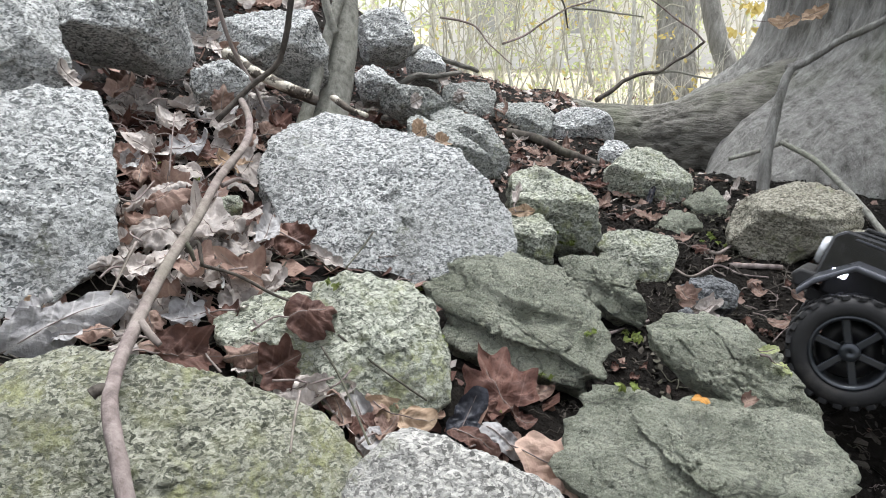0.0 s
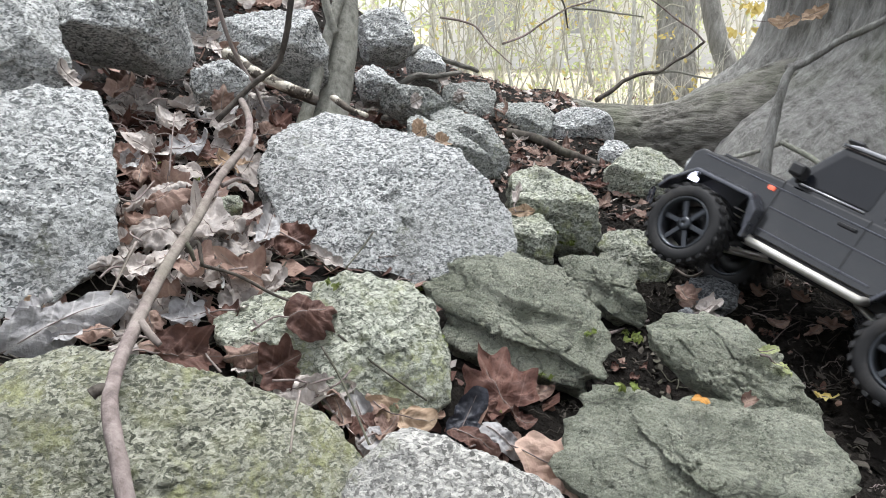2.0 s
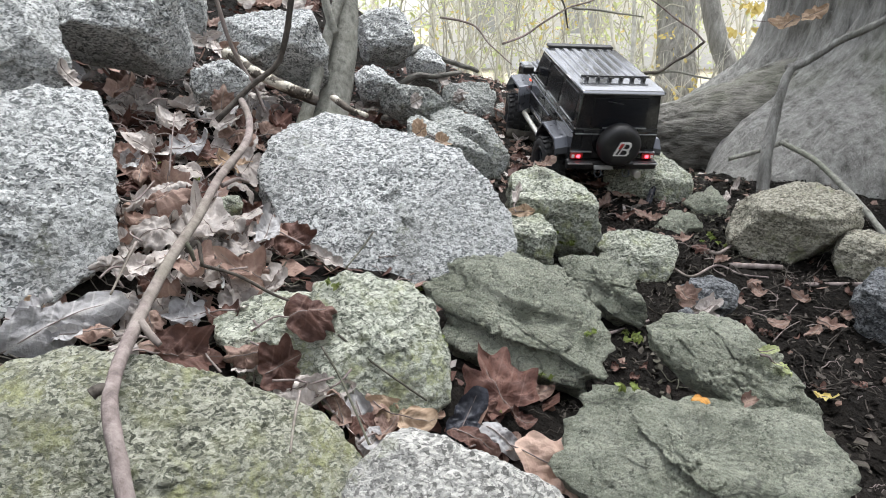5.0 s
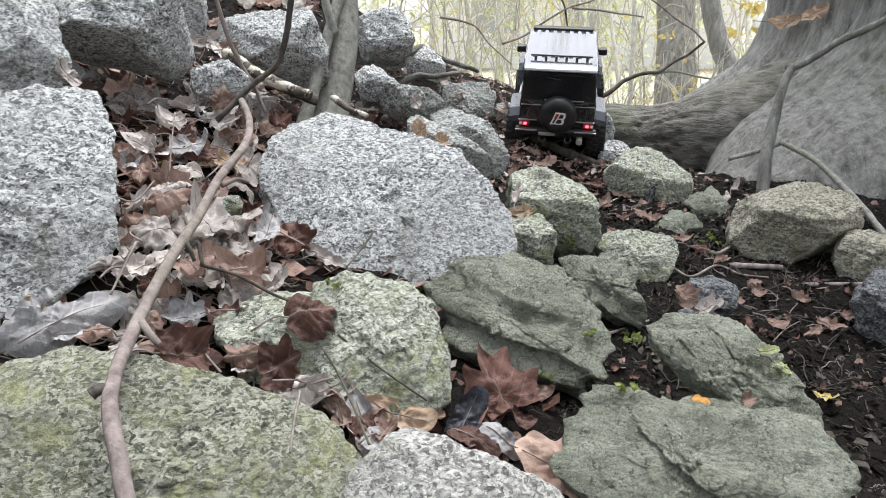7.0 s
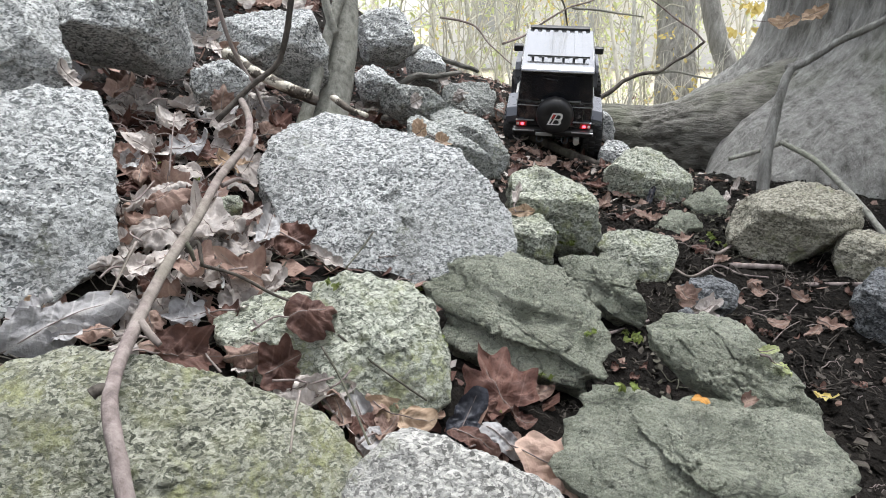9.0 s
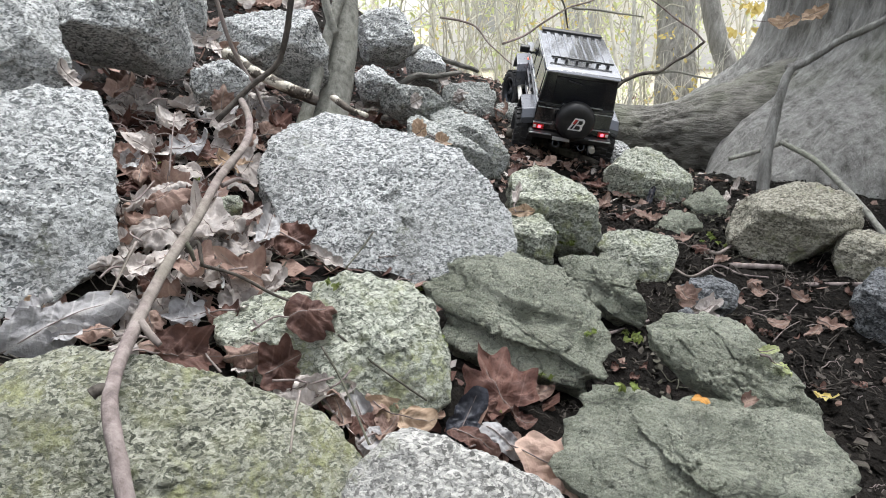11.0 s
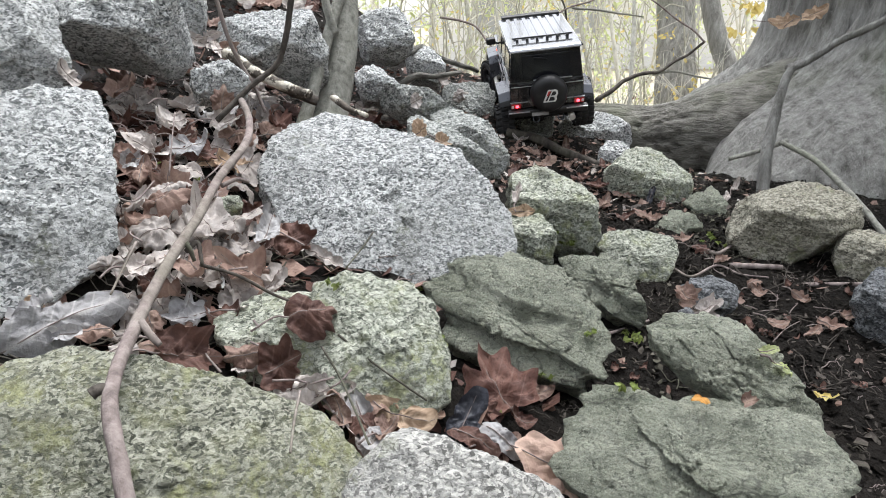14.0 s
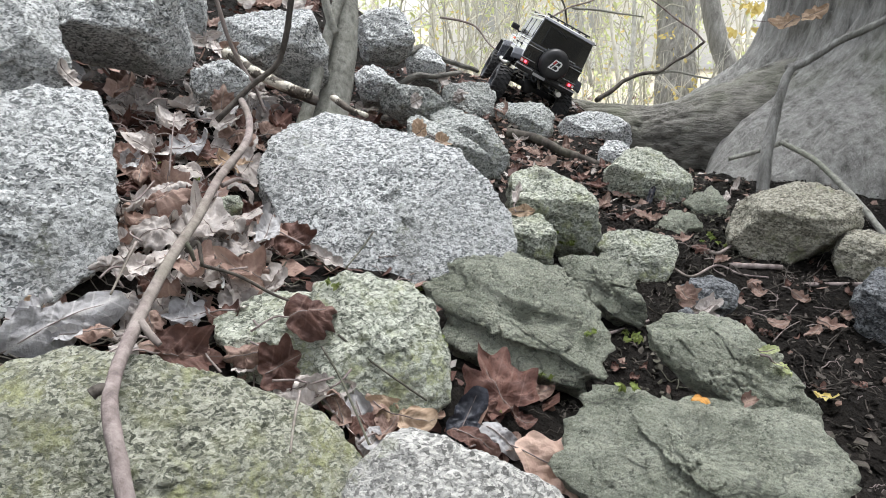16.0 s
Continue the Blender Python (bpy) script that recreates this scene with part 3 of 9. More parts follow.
boulder(granite, (-0.140, 1.499, 0.307), 25, 5, (0.041, 0.033, 0.029, 0.028, 0.029, 0.032, 0.039, 0.044, 0.043, 0.046, 0.052, 0.052, 0.045, 0.043, 0.044, 0.048, 0.052, 0.046, 0.045, 0.046, 0.051, 0.062, 0.058, 0.049), 0.029, 0.035, 0.30000000000000004, 9, 0.05, 18, "grey granite boulder with black and white speckles")
boulder(granite, (-0.140, 1.675, 0.397), -6, 5, (0.066, 0.069, 0.067, 0.067, 0.072, 0.069, 0.064, 0.064, 0.067, 0.068, 0.074, 0.066, 0.060, 0.060, 0.063, 0.072, 0.064, 0.062, 0.064, 0.068, 0.064, 0.065, 0.070, 0.069), 0.044, 0.053, 0.28500000000000003, 9, 0.05, 19, "grey granite boulder with hollow shaded face")
boulder(slope_granite, (-0.058, 1.426, 0.279), 45, 2, (0.045, 0.035, 0.030, 0.028, 0.027, 0.029, 0.032, 0.038, 0.051, 0.077, 0.070, 0.069, 0.073, 0.067, 0.054, 0.047, 0.045, 0.044, 0.045, 0.048, 0.057, 0.075, 0.086, 0.073), 0.034, 0.041, 0.30000000000000004, 9, 0.05, 20, "grey granite boulder with black and white speckles")
boulder(granite, (-0.046, 1.810, 0.328), 35, 1, (0.051, 0.045, 0.042, 0.043, 0.047, 0.056, 0.054, 0.051, 0.052, 0.057, 0.064, 0.053, 0.048, 0.047, 0.049, 0.049, 0.045, 0.044, 0.047, 0.053, 0.066, 0.058, 0.054, 0.055), 0.025, 0.041, 0.30000000000000004, 9, 0.05, 21, "grey granite boulder with black and white speckles")
boulder(slope_granite, (0.074, 1.869, 0.200), 18, -2, (0.065, 0.068, 0.077, 0.087, 0.095, 0.085, 0.083, 0.085, 0.095, 0.103, 0.094, 0.082, 0.076, 0.077, 0.083, 0.080, 0.081, 0.087, 0.093, 0.105, 0.095, 0.078, 0.072, 0.066), 0.029, 0.047, 0.24, 9, 0.05, 22, "grey granite block on the slope")
boulder(slope_granite, (0.049, 1.363, 0.211), 45, 8, (0.058, 0.051, 0.049, 0.047, 0.047, 0.051, 0.060, 0.079, 0.084, 0.092, 0.085, 0.054, 0.042, 0.036, 0.034, 0.034, 0.034, 0.036, 0.042, 0.054, 0.083, 0.093, 0.096, 0.071), 0.028, 0.035, 0.28500000000000003, 9, 0.05, 23, "grey granite slab with moss patches on the slope")
boulder(slope_granite, (0.210, 1.877, 0.178), 30, -7, (0.087, 0.087, 0.079, 0.075, 0.063, 0.056, 0.055, 0.057, 0.063, 0.067, 0.072, 0.075, 0.082, 0.083, 0.086, 0.073, 0.065, 0.060, 0.062, 0.067, 0.069, 0.077, 0.093, 0.089), 0.032, 0.053, 0.28500000000000003, 9, 0.05, 24, "grey granite stone beside a fallen branch")
boulder(granite, (0.432, 1.701, 0.112), 35, -14, (0.046, 0.045, 0.041, 0.041, 0.041, 0.040, 0.043, 0.047, 0.047, 0.045, 0.045, 0.041, 0.040, 0.043, 0.049, 0.048, 0.049, 0.055, 0.055, 0.051, 0.051, 0.053, 0.047, 0.045), 0.020, 0.032, 0.30000000000000004, 9, 0.05, 25, "grey granite boulder with black and white speckles")
boulder(mossy_granite, (0.456, 1.475, 0.103), 28, -12, (0.087, 0.074, 0.066, 0.060, 0.060, 0.064, 0.071, 0.073, 0.074, 0.081, 0.084, 0.091, 0.098, 0.100, 0.093, 0.091, 0.088, 0.081, 0.081, 0.085, 0.090, 0.087, 0.089, 0.092), 0.051, 0.061, 0.24, 9, 0.05, 26, "pale lichened granite rock beside the tree root")
boulder(schist, (0.551, 1.374, 0.066), 35, -21, (0.035, 0.035, 0.037, 0.035, 0.036, 0.038, 0.041, 0.039, 0.041, 0.042, 0.044, 0.050, 0.052, 0.042, 0.037, 0.036, 0.037, 0.038, 0.037, 0.039, 0.045, 0.043, 0.041, 0.038), 0.015, 0.024, 0.28500000000000003, 5, 0.05, 27, "small dull green schist stone")
boulder(schist, (0.457, 1.289, 0.050), 50, -20, (0.050, 0.047, 0.041, 0.037, 0.032, 0.031, 0.032, 0.035, 0.032, 0.031, 0.031, 0.035, 0.041, 0.043, 0.043, 0.037, 0.031, 0.029, 0.029, 0.031, 0.030, 0.030, 0.032, 0.038), 0.012, 0.021, 0.28500000000000003, 5, 0.05, 28, "small dull green schist stone")
boulder(tan_granite, (0.632, 1.175, 0.088), 32, -28, (0.094, 0.103, 0.098, 0.091, 0.081, 0.078, 0.077, 0.075, 0.073, 0.075, 0.082, 0.098, 0.109, 0.114, 0.118, 0.110, 0.096, 0.085, 0.080, 0.070, 0.064, 0.063, 0.066, 0.076), 0.046, 0.065, 0.24, 10, 0.05, 29, "cracked tan granite rock with lichen beside mud")
boulder(tan_granite, (0.712, 1.090, 0.054), 35, -43, (0.051, 0.044, 0.042, 0.042, 0.041, 0.042, 0.045, 0.048, 0.050, 0.051, 0.050, 0.048, 0.051, 0.047, 0.048, 0.054, 0.061, 0.056, 0.055, 0.053, 0.052, 0.054, 0.052, 0.053), 0.029, 0.036, 0.28500000000000003, 9, 0.05, 30, "tan granite rock half under a branch")
boulder(wet_stone, (0.669, 0.920, 0.019), 25, -51, (0.053, 0.050, 0.051, 0.056, 0.066, 0.079, 0.071, 0.069, 0.072, 0.070, 0.067, 0.068, 0.066, 0.059, 0.057, 0.060, 0.063, 0.064, 0.070, 0.077, 0.075, 0.078, 0.077, 0.061), 0.044, 0.053, 0.28500000000000003, 5, 0.05, 31, "dark grey granite rock beside mud")
boulder(schist, (0.309, 0.622, 0.085), 54, -20, (0.057, 0.046, 0.040, 0.039, 0.039, 0.043, 0.051, 0.066, 0.074, 0.088, 0.107, 0.113, 0.080, 0.058, 0.048, 0.044, 0.043, 0.045, 0.051, 0.063, 0.089, 0.111, 0.089, 0.072), 0.016, 0.035, 0.32, 6, 0.025, 32, "green grey layered schist slab with cracks standing in mud")
boulder(schist, (0.224, 0.532, 0.055), 52, -22, (0.150, 0.121, 0.106, 0.083, 0.066, 0.058, 0.056, 0.056, 0.061, 0.074, 0.100, 0.137, 0.146, 0.129, 0.113, 0.098, 0.087, 0.080, 0.075, 0.075, 0.080, 0.094, 0.114, 0.137), 0.011, 0.037, 0.32, 6, 0.02, 33, "broad green grey layered schist slab with cracks")
boulder(dull_granite, (0.012, 0.394, 0.111), 34, 3, (0.073, 0.054, 0.042, 0.037, 0.035, 0.035, 0.038, 0.044, 0.053, 0.063, 0.071, 0.078, 0.080, 0.081, 0.072, 0.057, 0.050, 0.047, 0.046, 0.047, 0.052, 0.062, 0.083, 0.079), 0.016, 0.040, 0.38, 5, 0.03, 34, "grey granite rock with coarse speckles and a lichen spot")
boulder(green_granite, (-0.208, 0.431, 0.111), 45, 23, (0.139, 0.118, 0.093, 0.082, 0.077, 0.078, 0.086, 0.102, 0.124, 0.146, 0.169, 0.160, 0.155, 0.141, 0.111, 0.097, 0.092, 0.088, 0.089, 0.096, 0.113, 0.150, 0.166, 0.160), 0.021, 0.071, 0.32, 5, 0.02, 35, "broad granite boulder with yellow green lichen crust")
boulder(wet_stone, (0.397, 0.950, 0.042), 55, -23, (0.042, 0.046, 0.040, 0.034, 0.031, 0.031, 0.031, 0.028, 0.028, 0.029, 0.033, 0.041, 0.042, 0.039, 0.039, 0.042, 0.036, 0.031, 0.029, 0.030, 0.032, 0.038, 0.042, 0.041), 0.017, 0.018, 0.28500000000000003, 5, 0.05, 36, "small wet dark stone set in mud")
boulder(mossy_granite, (-0.259, 0.806, 0.216), 45, 18, (0.015, 0.015, 0.016, 0.019, 0.017, 0.014, 0.014, 0.014, 0.015, 0.018, 0.017, 0.014, 0.013, 0.013, 0.013, 0.015, 0.017, 0.015, 0.014, 0.014, 0.016, 0.019, 0.018, 0.016), 0.009, 0.011, 0.45, 5, 0.03, 37, "small mossy stone between leaves")
boulder(wet_stone, (0.321, 0.830, 0.061), 40, -21, (0.012, 0.010, 0.010, 0.010, 0.010, 0.010, 0.009, 0.008, 0.008, 0.009, 0.011, 0.014, 0.013, 0.011, 0.011, 0.011, 0.012, 0.009, 0.008, 0.008, 0.008, 0.009, 0.011, 0.015), 0.006, 0.007, 0.45, 5, 0.03, 38, "small pale pebble in mud")
loose_stone = boulder(granite, (0.368, 1.870, 0.158), 15, -11, (0.096, 0.092, 0.087, 0.075, 0.065, 0.060, 0.058, 0.057, 0.060, 0.067, 0.074, 0.091, 0.103, 0.101, 0.099, 0.080, 0.071, 0.067, 0.063, 0.064, 0.070, 0.082, 0.091, 0.100), 0.037, 0.048, 0.38, 5, 0.03, 77, "loose pale granite stone pushed aside by the model car")


# ---- the big tree, its root and the woods behind
def thing(name, label, category, group="", at=(0, 0, 0)):
    ob = tagged(new(name), label, category, group)
    ob.location = at
    ob.empty_display_size = 0.05
    return ob


def build_big_tree():
    tree = thing("tree", "large old tree with grey bark and flaring roots", "tree", at=(1.46, 2.08, 0.0))
    verts, faces = [], []
    sides, rows = 300, 130
    for j in range(rows + 1):
        z = -0.15 + 5.2 * (j / rows) ** 2.0
        flare = 0.488 + 0.272 / (1 + math.exp((z - 0.25) / 0.055)) - 0.012 * z
        for i in range(sides):
            a = 2 * math.pi * i / sides
            folds = 1 + (0.05 * math.exp(-max(z, 0) / 0.35) + 0.015) * math.sin(5 * a + 0.6) + 0.018 * math.sin(13 * a + z * 2)
            q = Vector((math.cos(a), math.sin(a), z * 0.5))
            r = flare * folds * (1 + 0.05 * noise.noise(q * 2.3)) + 0.016 * noise.noise(Vector((q.x * 9, q.y * 9, z * 1.6))) + 0.012 * noise.noise(Vector((q.x * 24, q.y * 24, z * 3)))
            r += 0.19 * math.exp(-(((a - 3.72) / 0.27) ** 2)) * math.exp(-max(z, 0) / 0.17)
            r += 0.016 * (0.5 - abs(noise.noise(Vector((a * 22, z * 5, 3.0))))) + 0.008 * noise.noise(Vector((a * 55, z * 16, 7.0)))
            ridge = abs(noise.noise(Vector((q.x * 11, q.y * 11, z * 2.2))) + 0.5 * noise.noise(Vector((q.x * 27, q.y * 27, z * 7))))
            r -= (0.008 + 0.012 * math.exp(-max(z, 0) / 0.3)) * math.exp(-((ridge / 0.12) ** 2))
            verts.append((r * math.cos(a) + 0.05 * z, r * math.sin(a), z))
    for j in range(rows):
        for i in range(sides):
            a, b = j * sides + i, j * sides + (i + 1) % sides
            faces.append((a, b, b + sides, a + sides))
    faces.append(tuple(rows * sides + i for i in range(sides)))
    part("trunk", mesh_of("trunk", verts, faces, tree_bark), tree_bark, tree)
    origin = Vector(tree.location)

    def root(points, radii, seed):
        path = smooth_path([Vector(p) - origin for p in points], 34)
        n = len(path)
        rr = []
        for i in range(n):
            t = i / (n - 1) * (len(radii) - 1)
            k = min(int(t), len(radii) - 2)
            rr.append(radii[k] + (radii[k + 1] - radii[k]) * (t - k))
        sides = 96
        v, f = tube(path, rr, sides, 0.07, seed)
        for i, q in enumerate(v):
            middle, along = path[i // sides], i // sides * 0.0085
            out = q - middle
            w = out.normalized()
            # furrows that run along the root, broken by cross cracks
            cut = abs(noise.noise(Vector((w.x * 5, w.y * 5, w.z * 5)) + Vector((along * 2.2, seed, 0))) + 0.3 * noise.noise(Vector((q.x * 9, q.y * 16, q.z * 26))))
            v[i] = q - w * 0.012 * min(1.0, 10 * out.length) * math.exp(-((cut / 0.09) ** 2)) + w * 0.005 * (0.5 - abs(noise.noise(Vector((q.x * 14, q.y * 30, q.z * 60)) + Vector((seed, 0, 0)))))
        part("root", mesh_of("root", v, f, root_bark), root_bark, tree, "long furrowed surface root")

    root([(1.1, 1.98, 0.16), (0.82, 2.0, 0.1), (0.63, 2.13, 0.075), (0.47, 2.3, 0.09), (0.33, 2.44, 0.115), (0.16, 2.57, 0.155), (-0.03, 2.72, 0.23), (-0.22, 2.85, 0.34)], [0.22, 0.16, 0.115, 0.095, 0.085, 0.075, 0.065, 0.06], 2)


build_big_tree()


# ---- saplings, branches and the woods beyond
def limb(name, points, r0, r1, material, label, category, group="", sides=10, per=6, rough=0.2, seed=0, jitter=0.0):
    """A branch or twig that lies or hangs by itself."""
    o = Vector(points[0])
    v, f = stem([Vector(p) - o for p in points], r0, r1, per, sides, rough, seed, jitter)
    ob = tagged(new(name, mesh_of(name, v, f, material)), label, category, group)
    ob.location = o
    return ob


def side_twig(branch, name, points, r0, r1, material, label):
    """A stub that grows from a branch."""
    v, f = stem([Vector(p) - branch.location for p in points], r0, r1, 6, 10, 0.2)
    return part(name, mesh_of(name, v, f, material), material, branch, label)


def young_tree(name, at, stems, material, label, leaves=None):
    """A young tree of one or more stems, each a run of points from the foot and two radii."""
    ob = thing(name, label, "tree", "trees of the wood", at)
    for i, (points, r0, r1) in enumerate(stems):
        if at[1] > 3:
            # the stem goes on up to its crown
            n, a, b = len(points), Vector(points[-2]), Vector(points[-1])
            points = points + [tuple(b + (b - a) * 2.8 + Vector((0.1 * math.sin(n + b.x * 40), 0, 0)))]
            r1 = max(0.25 * r0, r0 + (r1 - r0) * n / (n - 1))
        v, f = stem(points, r0, r1, 9, 20, 0.07, i + len(points), 0.0015)
        part("trunk" if i == 0 else "branch", mesh_of("trunk", v, f, material), material, ob)
        if at[1] > 3:
            rnd = random.Random(int(abs(at[0]) * 1000 + at[1] * 10))
            a, b = Vector(points[-2]), Vector(points[-1])
            for k in range(7):
                foot = a.lerp(b, 0.1 + 0.12 * k)
                tip = foot + Vector((rnd.uniform(-1, 1), rnd.uniform(-1, 1), rnd.uniform(0.3, 1.1))) * (b - a).length * 0.22
                bend = foot.lerp(tip, 0.5) + Vector((0, 0, -0.05 * (tip - foot).length))
                lv, lf = stem([foot, bend, tip], r1 * 0.6, r1 * 0.2, 4, 6, 0.1, k)
                part("branch", mesh_of("branch", lv, lf, material), material, ob)
    return ob


def leaf_cloud(seed, count, low, high, size, material, squash=1.0):
    """Many small separate leaves spread in an uneven cloud, thinning outwards."""
    rnd = random.Random(seed)
    verts, faces = [], []
    low, high = Vector(low), Vector(high)
    mid, half = (low + high) / 2, (high - low) / 2
    heads = [Vector((rnd.uniform(-1, 1), rnd.uniform(-1, 1), rnd.uniform(-1, 1))) for _ in range(max(4, count // 14))]
    for _ in range(count):
        h = rnd.choice(heads)
        q = h + Vector((rnd.gauss(0, 0.16), rnd.gauss(0, 0.16), rnd.gauss(0, 0.13)))
        p = Vector((mid.x + q.x * half.x, mid.y + q.y * half.y, mid.z + q.z * half.z))
        m = Euler((rnd.uniform(-1.2, 1.2), rnd.uniform(-1.2, 1.2), rnd.uniform(0, 6.3))).to_matrix()
        s = size * rnd.uniform(0.6, 1.3)
        shape = [(-1, 0, 0), (-0.4, 0.42, 0.1), (0.3, 0.4, 0.12), (1, 0, -0.05), (0.3, -0.4, 0.12), (-0.4, -0.42, 0.1)]
        b = len(verts)
        verts += [p + m @ (Vector(c) * s) for c in shape]
        faces += [(b, b + 1, b + 2, b + 3), (b, b + 3, b + 4, b + 5)]
    return mesh_of("leaves", verts, faces, material)


def shrub(at, height, spread_by, twigs, leaves, size, bark, leaf, seed, label, category="shrub"):
    rnd = random.Random(seed)
    ob = thing("shrub", label, category, "undergrowth of the wood", at)
    for i in range(twigs):
        a, lean = rnd.uniform(0, 6.28), rnd.uniform(0.1, 0.5) * spread_by
        top = Vector((math.cos(a) * lean, math.sin(a) * lean, height * rnd.uniform(0.6, 1.0)))
        foot = Vector((rnd.uniform(-0.25, 0.25) * spread_by, rnd.uniform(-0.1, 0.1) * spread_by, -0.05))
        mid = foot.lerp(top, 0.5) + Vector((rnd.uniform(-0.1, 0.1), rnd.uniform(-0.1, 0.1), 0)) * spread_by
        r = height * 0.0042 * rnd.uniform(0.6, 1.5)
        v, f = stem([foot, mid, top], r, r * 0.35, 6, 6, 0.1, seed + i, 0.01)
        for k in range(4):
            b = mid.lerp(top, rnd.uniform(0.0, 0.9))
            e = b + Vector((rnd.uniform(-1, 1) * 0.32 * spread_by, rnd.uniform(-1, 1) * 0.25 * spread_by, rnd.uniform(-0.05, 0.25) * height))
            v2, f2 = stem([b, b.lerp(e, 0.5) + Vector((0, 0, 0.03 * height)), e], r * 0.5, r * 0.18, 4, 5, 0.0, seed + k, 0.01)
            n = len(v)
            v, f = v + v2, f + [tuple(q + n for q in c) for c in f2]
        part("stem", mesh_of("stem", v, f, bark), bark, ob)
    if leaves:
        me = leaf_cloud(seed, leaves, (-0.55 * spread_by, -0.4 * spread_by, 0.12 * height), (0.55 * spread_by, 0.4 * spread_by, height), size, leaf)
        tagged(part("leaves", me, leaf, ob), kind="stuff")
    return ob


young_tree("young_tree", (-0.209, 1.285, 0.264), [([(-0.011, -0.039, -0.054), (0.001, 0.001, 0.005), (0.011, 0.023, 0.054), (0.020, 0.044, 0.104), (0.026, 0.066, 0.155), (0.026, 0.087, 0.206), (0.016, 0.162, 0.372), (-0.005, 0.273, 0.647)], 0.034, 0.018), ([(-0.049, -0.085, -0.034), (-0.038, -0.064, -0.002), (-0.024, -0.039, 0.044), (-0.013, -0.006, 0.096), (0.000, 0.026, 0.145), (0.016, 0.054, 0.200), (0.056, 0.116, 0.326), (0.119, 0.208, 0.544)], 0.0125, 0.009), ([(0.010, 0.026, 0.145), (0.003, 0.025, 0.174), (-0.003, 0.027, 0.199), (-0.008, 0.031, 0.228)], 0.0085, 0.007)], sapling_bark, "young grey barked tree with two stems between boulders")
long_branch = limb("branch", [(-0.180, 0.327, 0.133), (-0.198, 0.359, 0.165), (-0.220, 0.403, 0.187), (-0.240, 0.485, 0.196), (-0.246, 0.565, 0.216), (-0.246, 0.644, 0.235), (-0.247, 0.748, 0.264), (-0.242, 0.839, 0.284), (-0.256, 0.908, 0.302), (-0.280, 0.967, 0.322)], 0.0054, 0.0046, twig_bark, "long bare dry branch lying over boulders and leaves", "branch", sides=14, jitter=0.003, seed=3)
side_twig(long_branch, "knot", [(-0.235, 0.403, 0.187), (-0.231, 0.406, 0.189), (-0.225, 0.410, 0.187)], 0.0045, 0.0035, dark_bark, "dark knot stub")
side_twig(long_branch, "side_twig", [(-0.237, 0.491, 0.200), (-0.228, 0.484, 0.193), (-0.220, 0.481, 0.185)], 0.0035, 0.0025, twig_bark, "short broken side twig")
side_twig(long_branch, "side_twig", [(-0.247, 0.616, 0.229), (-0.238, 0.609, 0.223), (-0.235, 0.610, 0.210)], 0.003, 0.0018, dark_bark, "thin dark side twig")
side_twig(long_branch, "side_twig", [(-0.244, 0.735, 0.254), (-0.230, 0.747, 0.259), (-0.219, 0.756, 0.254)], 0.0026, 0.0016, twig_bark, "thin side twig")
limb("twig", [(-0.248, 0.627, 0.214), (-0.241, 0.639, 0.219), (-0.233, 0.623, 0.201)], 0.003, 0.0018, dark_bark, "short dark curved twig among leaves", "twig", sides=10, jitter=0.0, seed=6)
limb("branch", [(-0.314, 0.959, 0.298), (-0.276, 0.994, 0.339), (-0.240, 1.013, 0.367), (-0.224, 1.015, 0.404), (-0.215, 1.016, 0.442), (-0.205, 1.025, 0.501)], 0.0040, 0.0044, dark_bark, "thin dark bent branch leaning over the bank", "branch", sides=10, jitter=0.004, seed=8)
limb("twig", [(-0.341, 1.074, 0.490), (-0.324, 1.070, 0.411), (-0.312, 1.088, 0.369), (-0.296, 1.097, 0.335), (-0.281, 1.094, 0.291)], 0.0034, 0.0026, twig_bark, "thin dry stem hanging over the bank", "twig", sides=8, jitter=0.003, seed=4)
limb("branch", [(-0.365, 1.186, 0.381), (-0.322, 1.167, 0.355), (-0.282, 1.151, 0.338), (-0.243, 1.136, 0.325), (-0.215, 1.123, 0.317)], 0.0105, 0.0075, peeling_bark, "dark broken branch with pale peeling bark between boulders", "branch", sides=14, jitter=0.005, seed=5)
limb("branch", [(-0.179, 1.122, 0.313), (-0.151, 1.096, 0.298), (-0.118, 1.072, 0.289)], 0.006, 0.0035, peeling_bark, "short broken branch with pale peeling bark on the pale boulder", "branch", sides=12, jitter=0.004, seed=52)
limb("branch", [(-0.294, 1.162, 0.339), (-0.249, 1.165, 0.316), (-0.213, 1.171, 0.301)], 0.01, 0.008, dark_bark, "dark rotten stick between boulders", "branch", sides=10, jitter=0.004, seed=15)
limb("branch", [(0.160, 1.746, 0.163), (0.238, 1.732, 0.153), (0.309, 1.681, 0.125), (0.402, 1.618, 0.093)], 0.0135, 0.009, dark_bark, "dark fallen branch lying across the slope", "branch", sides=12, jitter=0.006, seed=7)
limb("branch", [(0.747, 1.499, 0.180), (0.783, 1.405, 0.150), (0.800, 1.296, 0.104), (0.815, 1.161, 0.044)], 0.0058, 0.0062, sapling_bark, "bare grey branch leaning by the big tree", "branch", sides=10, jitter=0.004, seed=9)
limb("twig", [(0.637, 1.507, 0.141), (0.700, 1.513, 0.157), (0.766, 1.520, 0.179)], 0.005, 0.006, sapling_bark, "thin bare branch by the big tree roots", "twig", sides=8, jitter=0.003, seed=19)
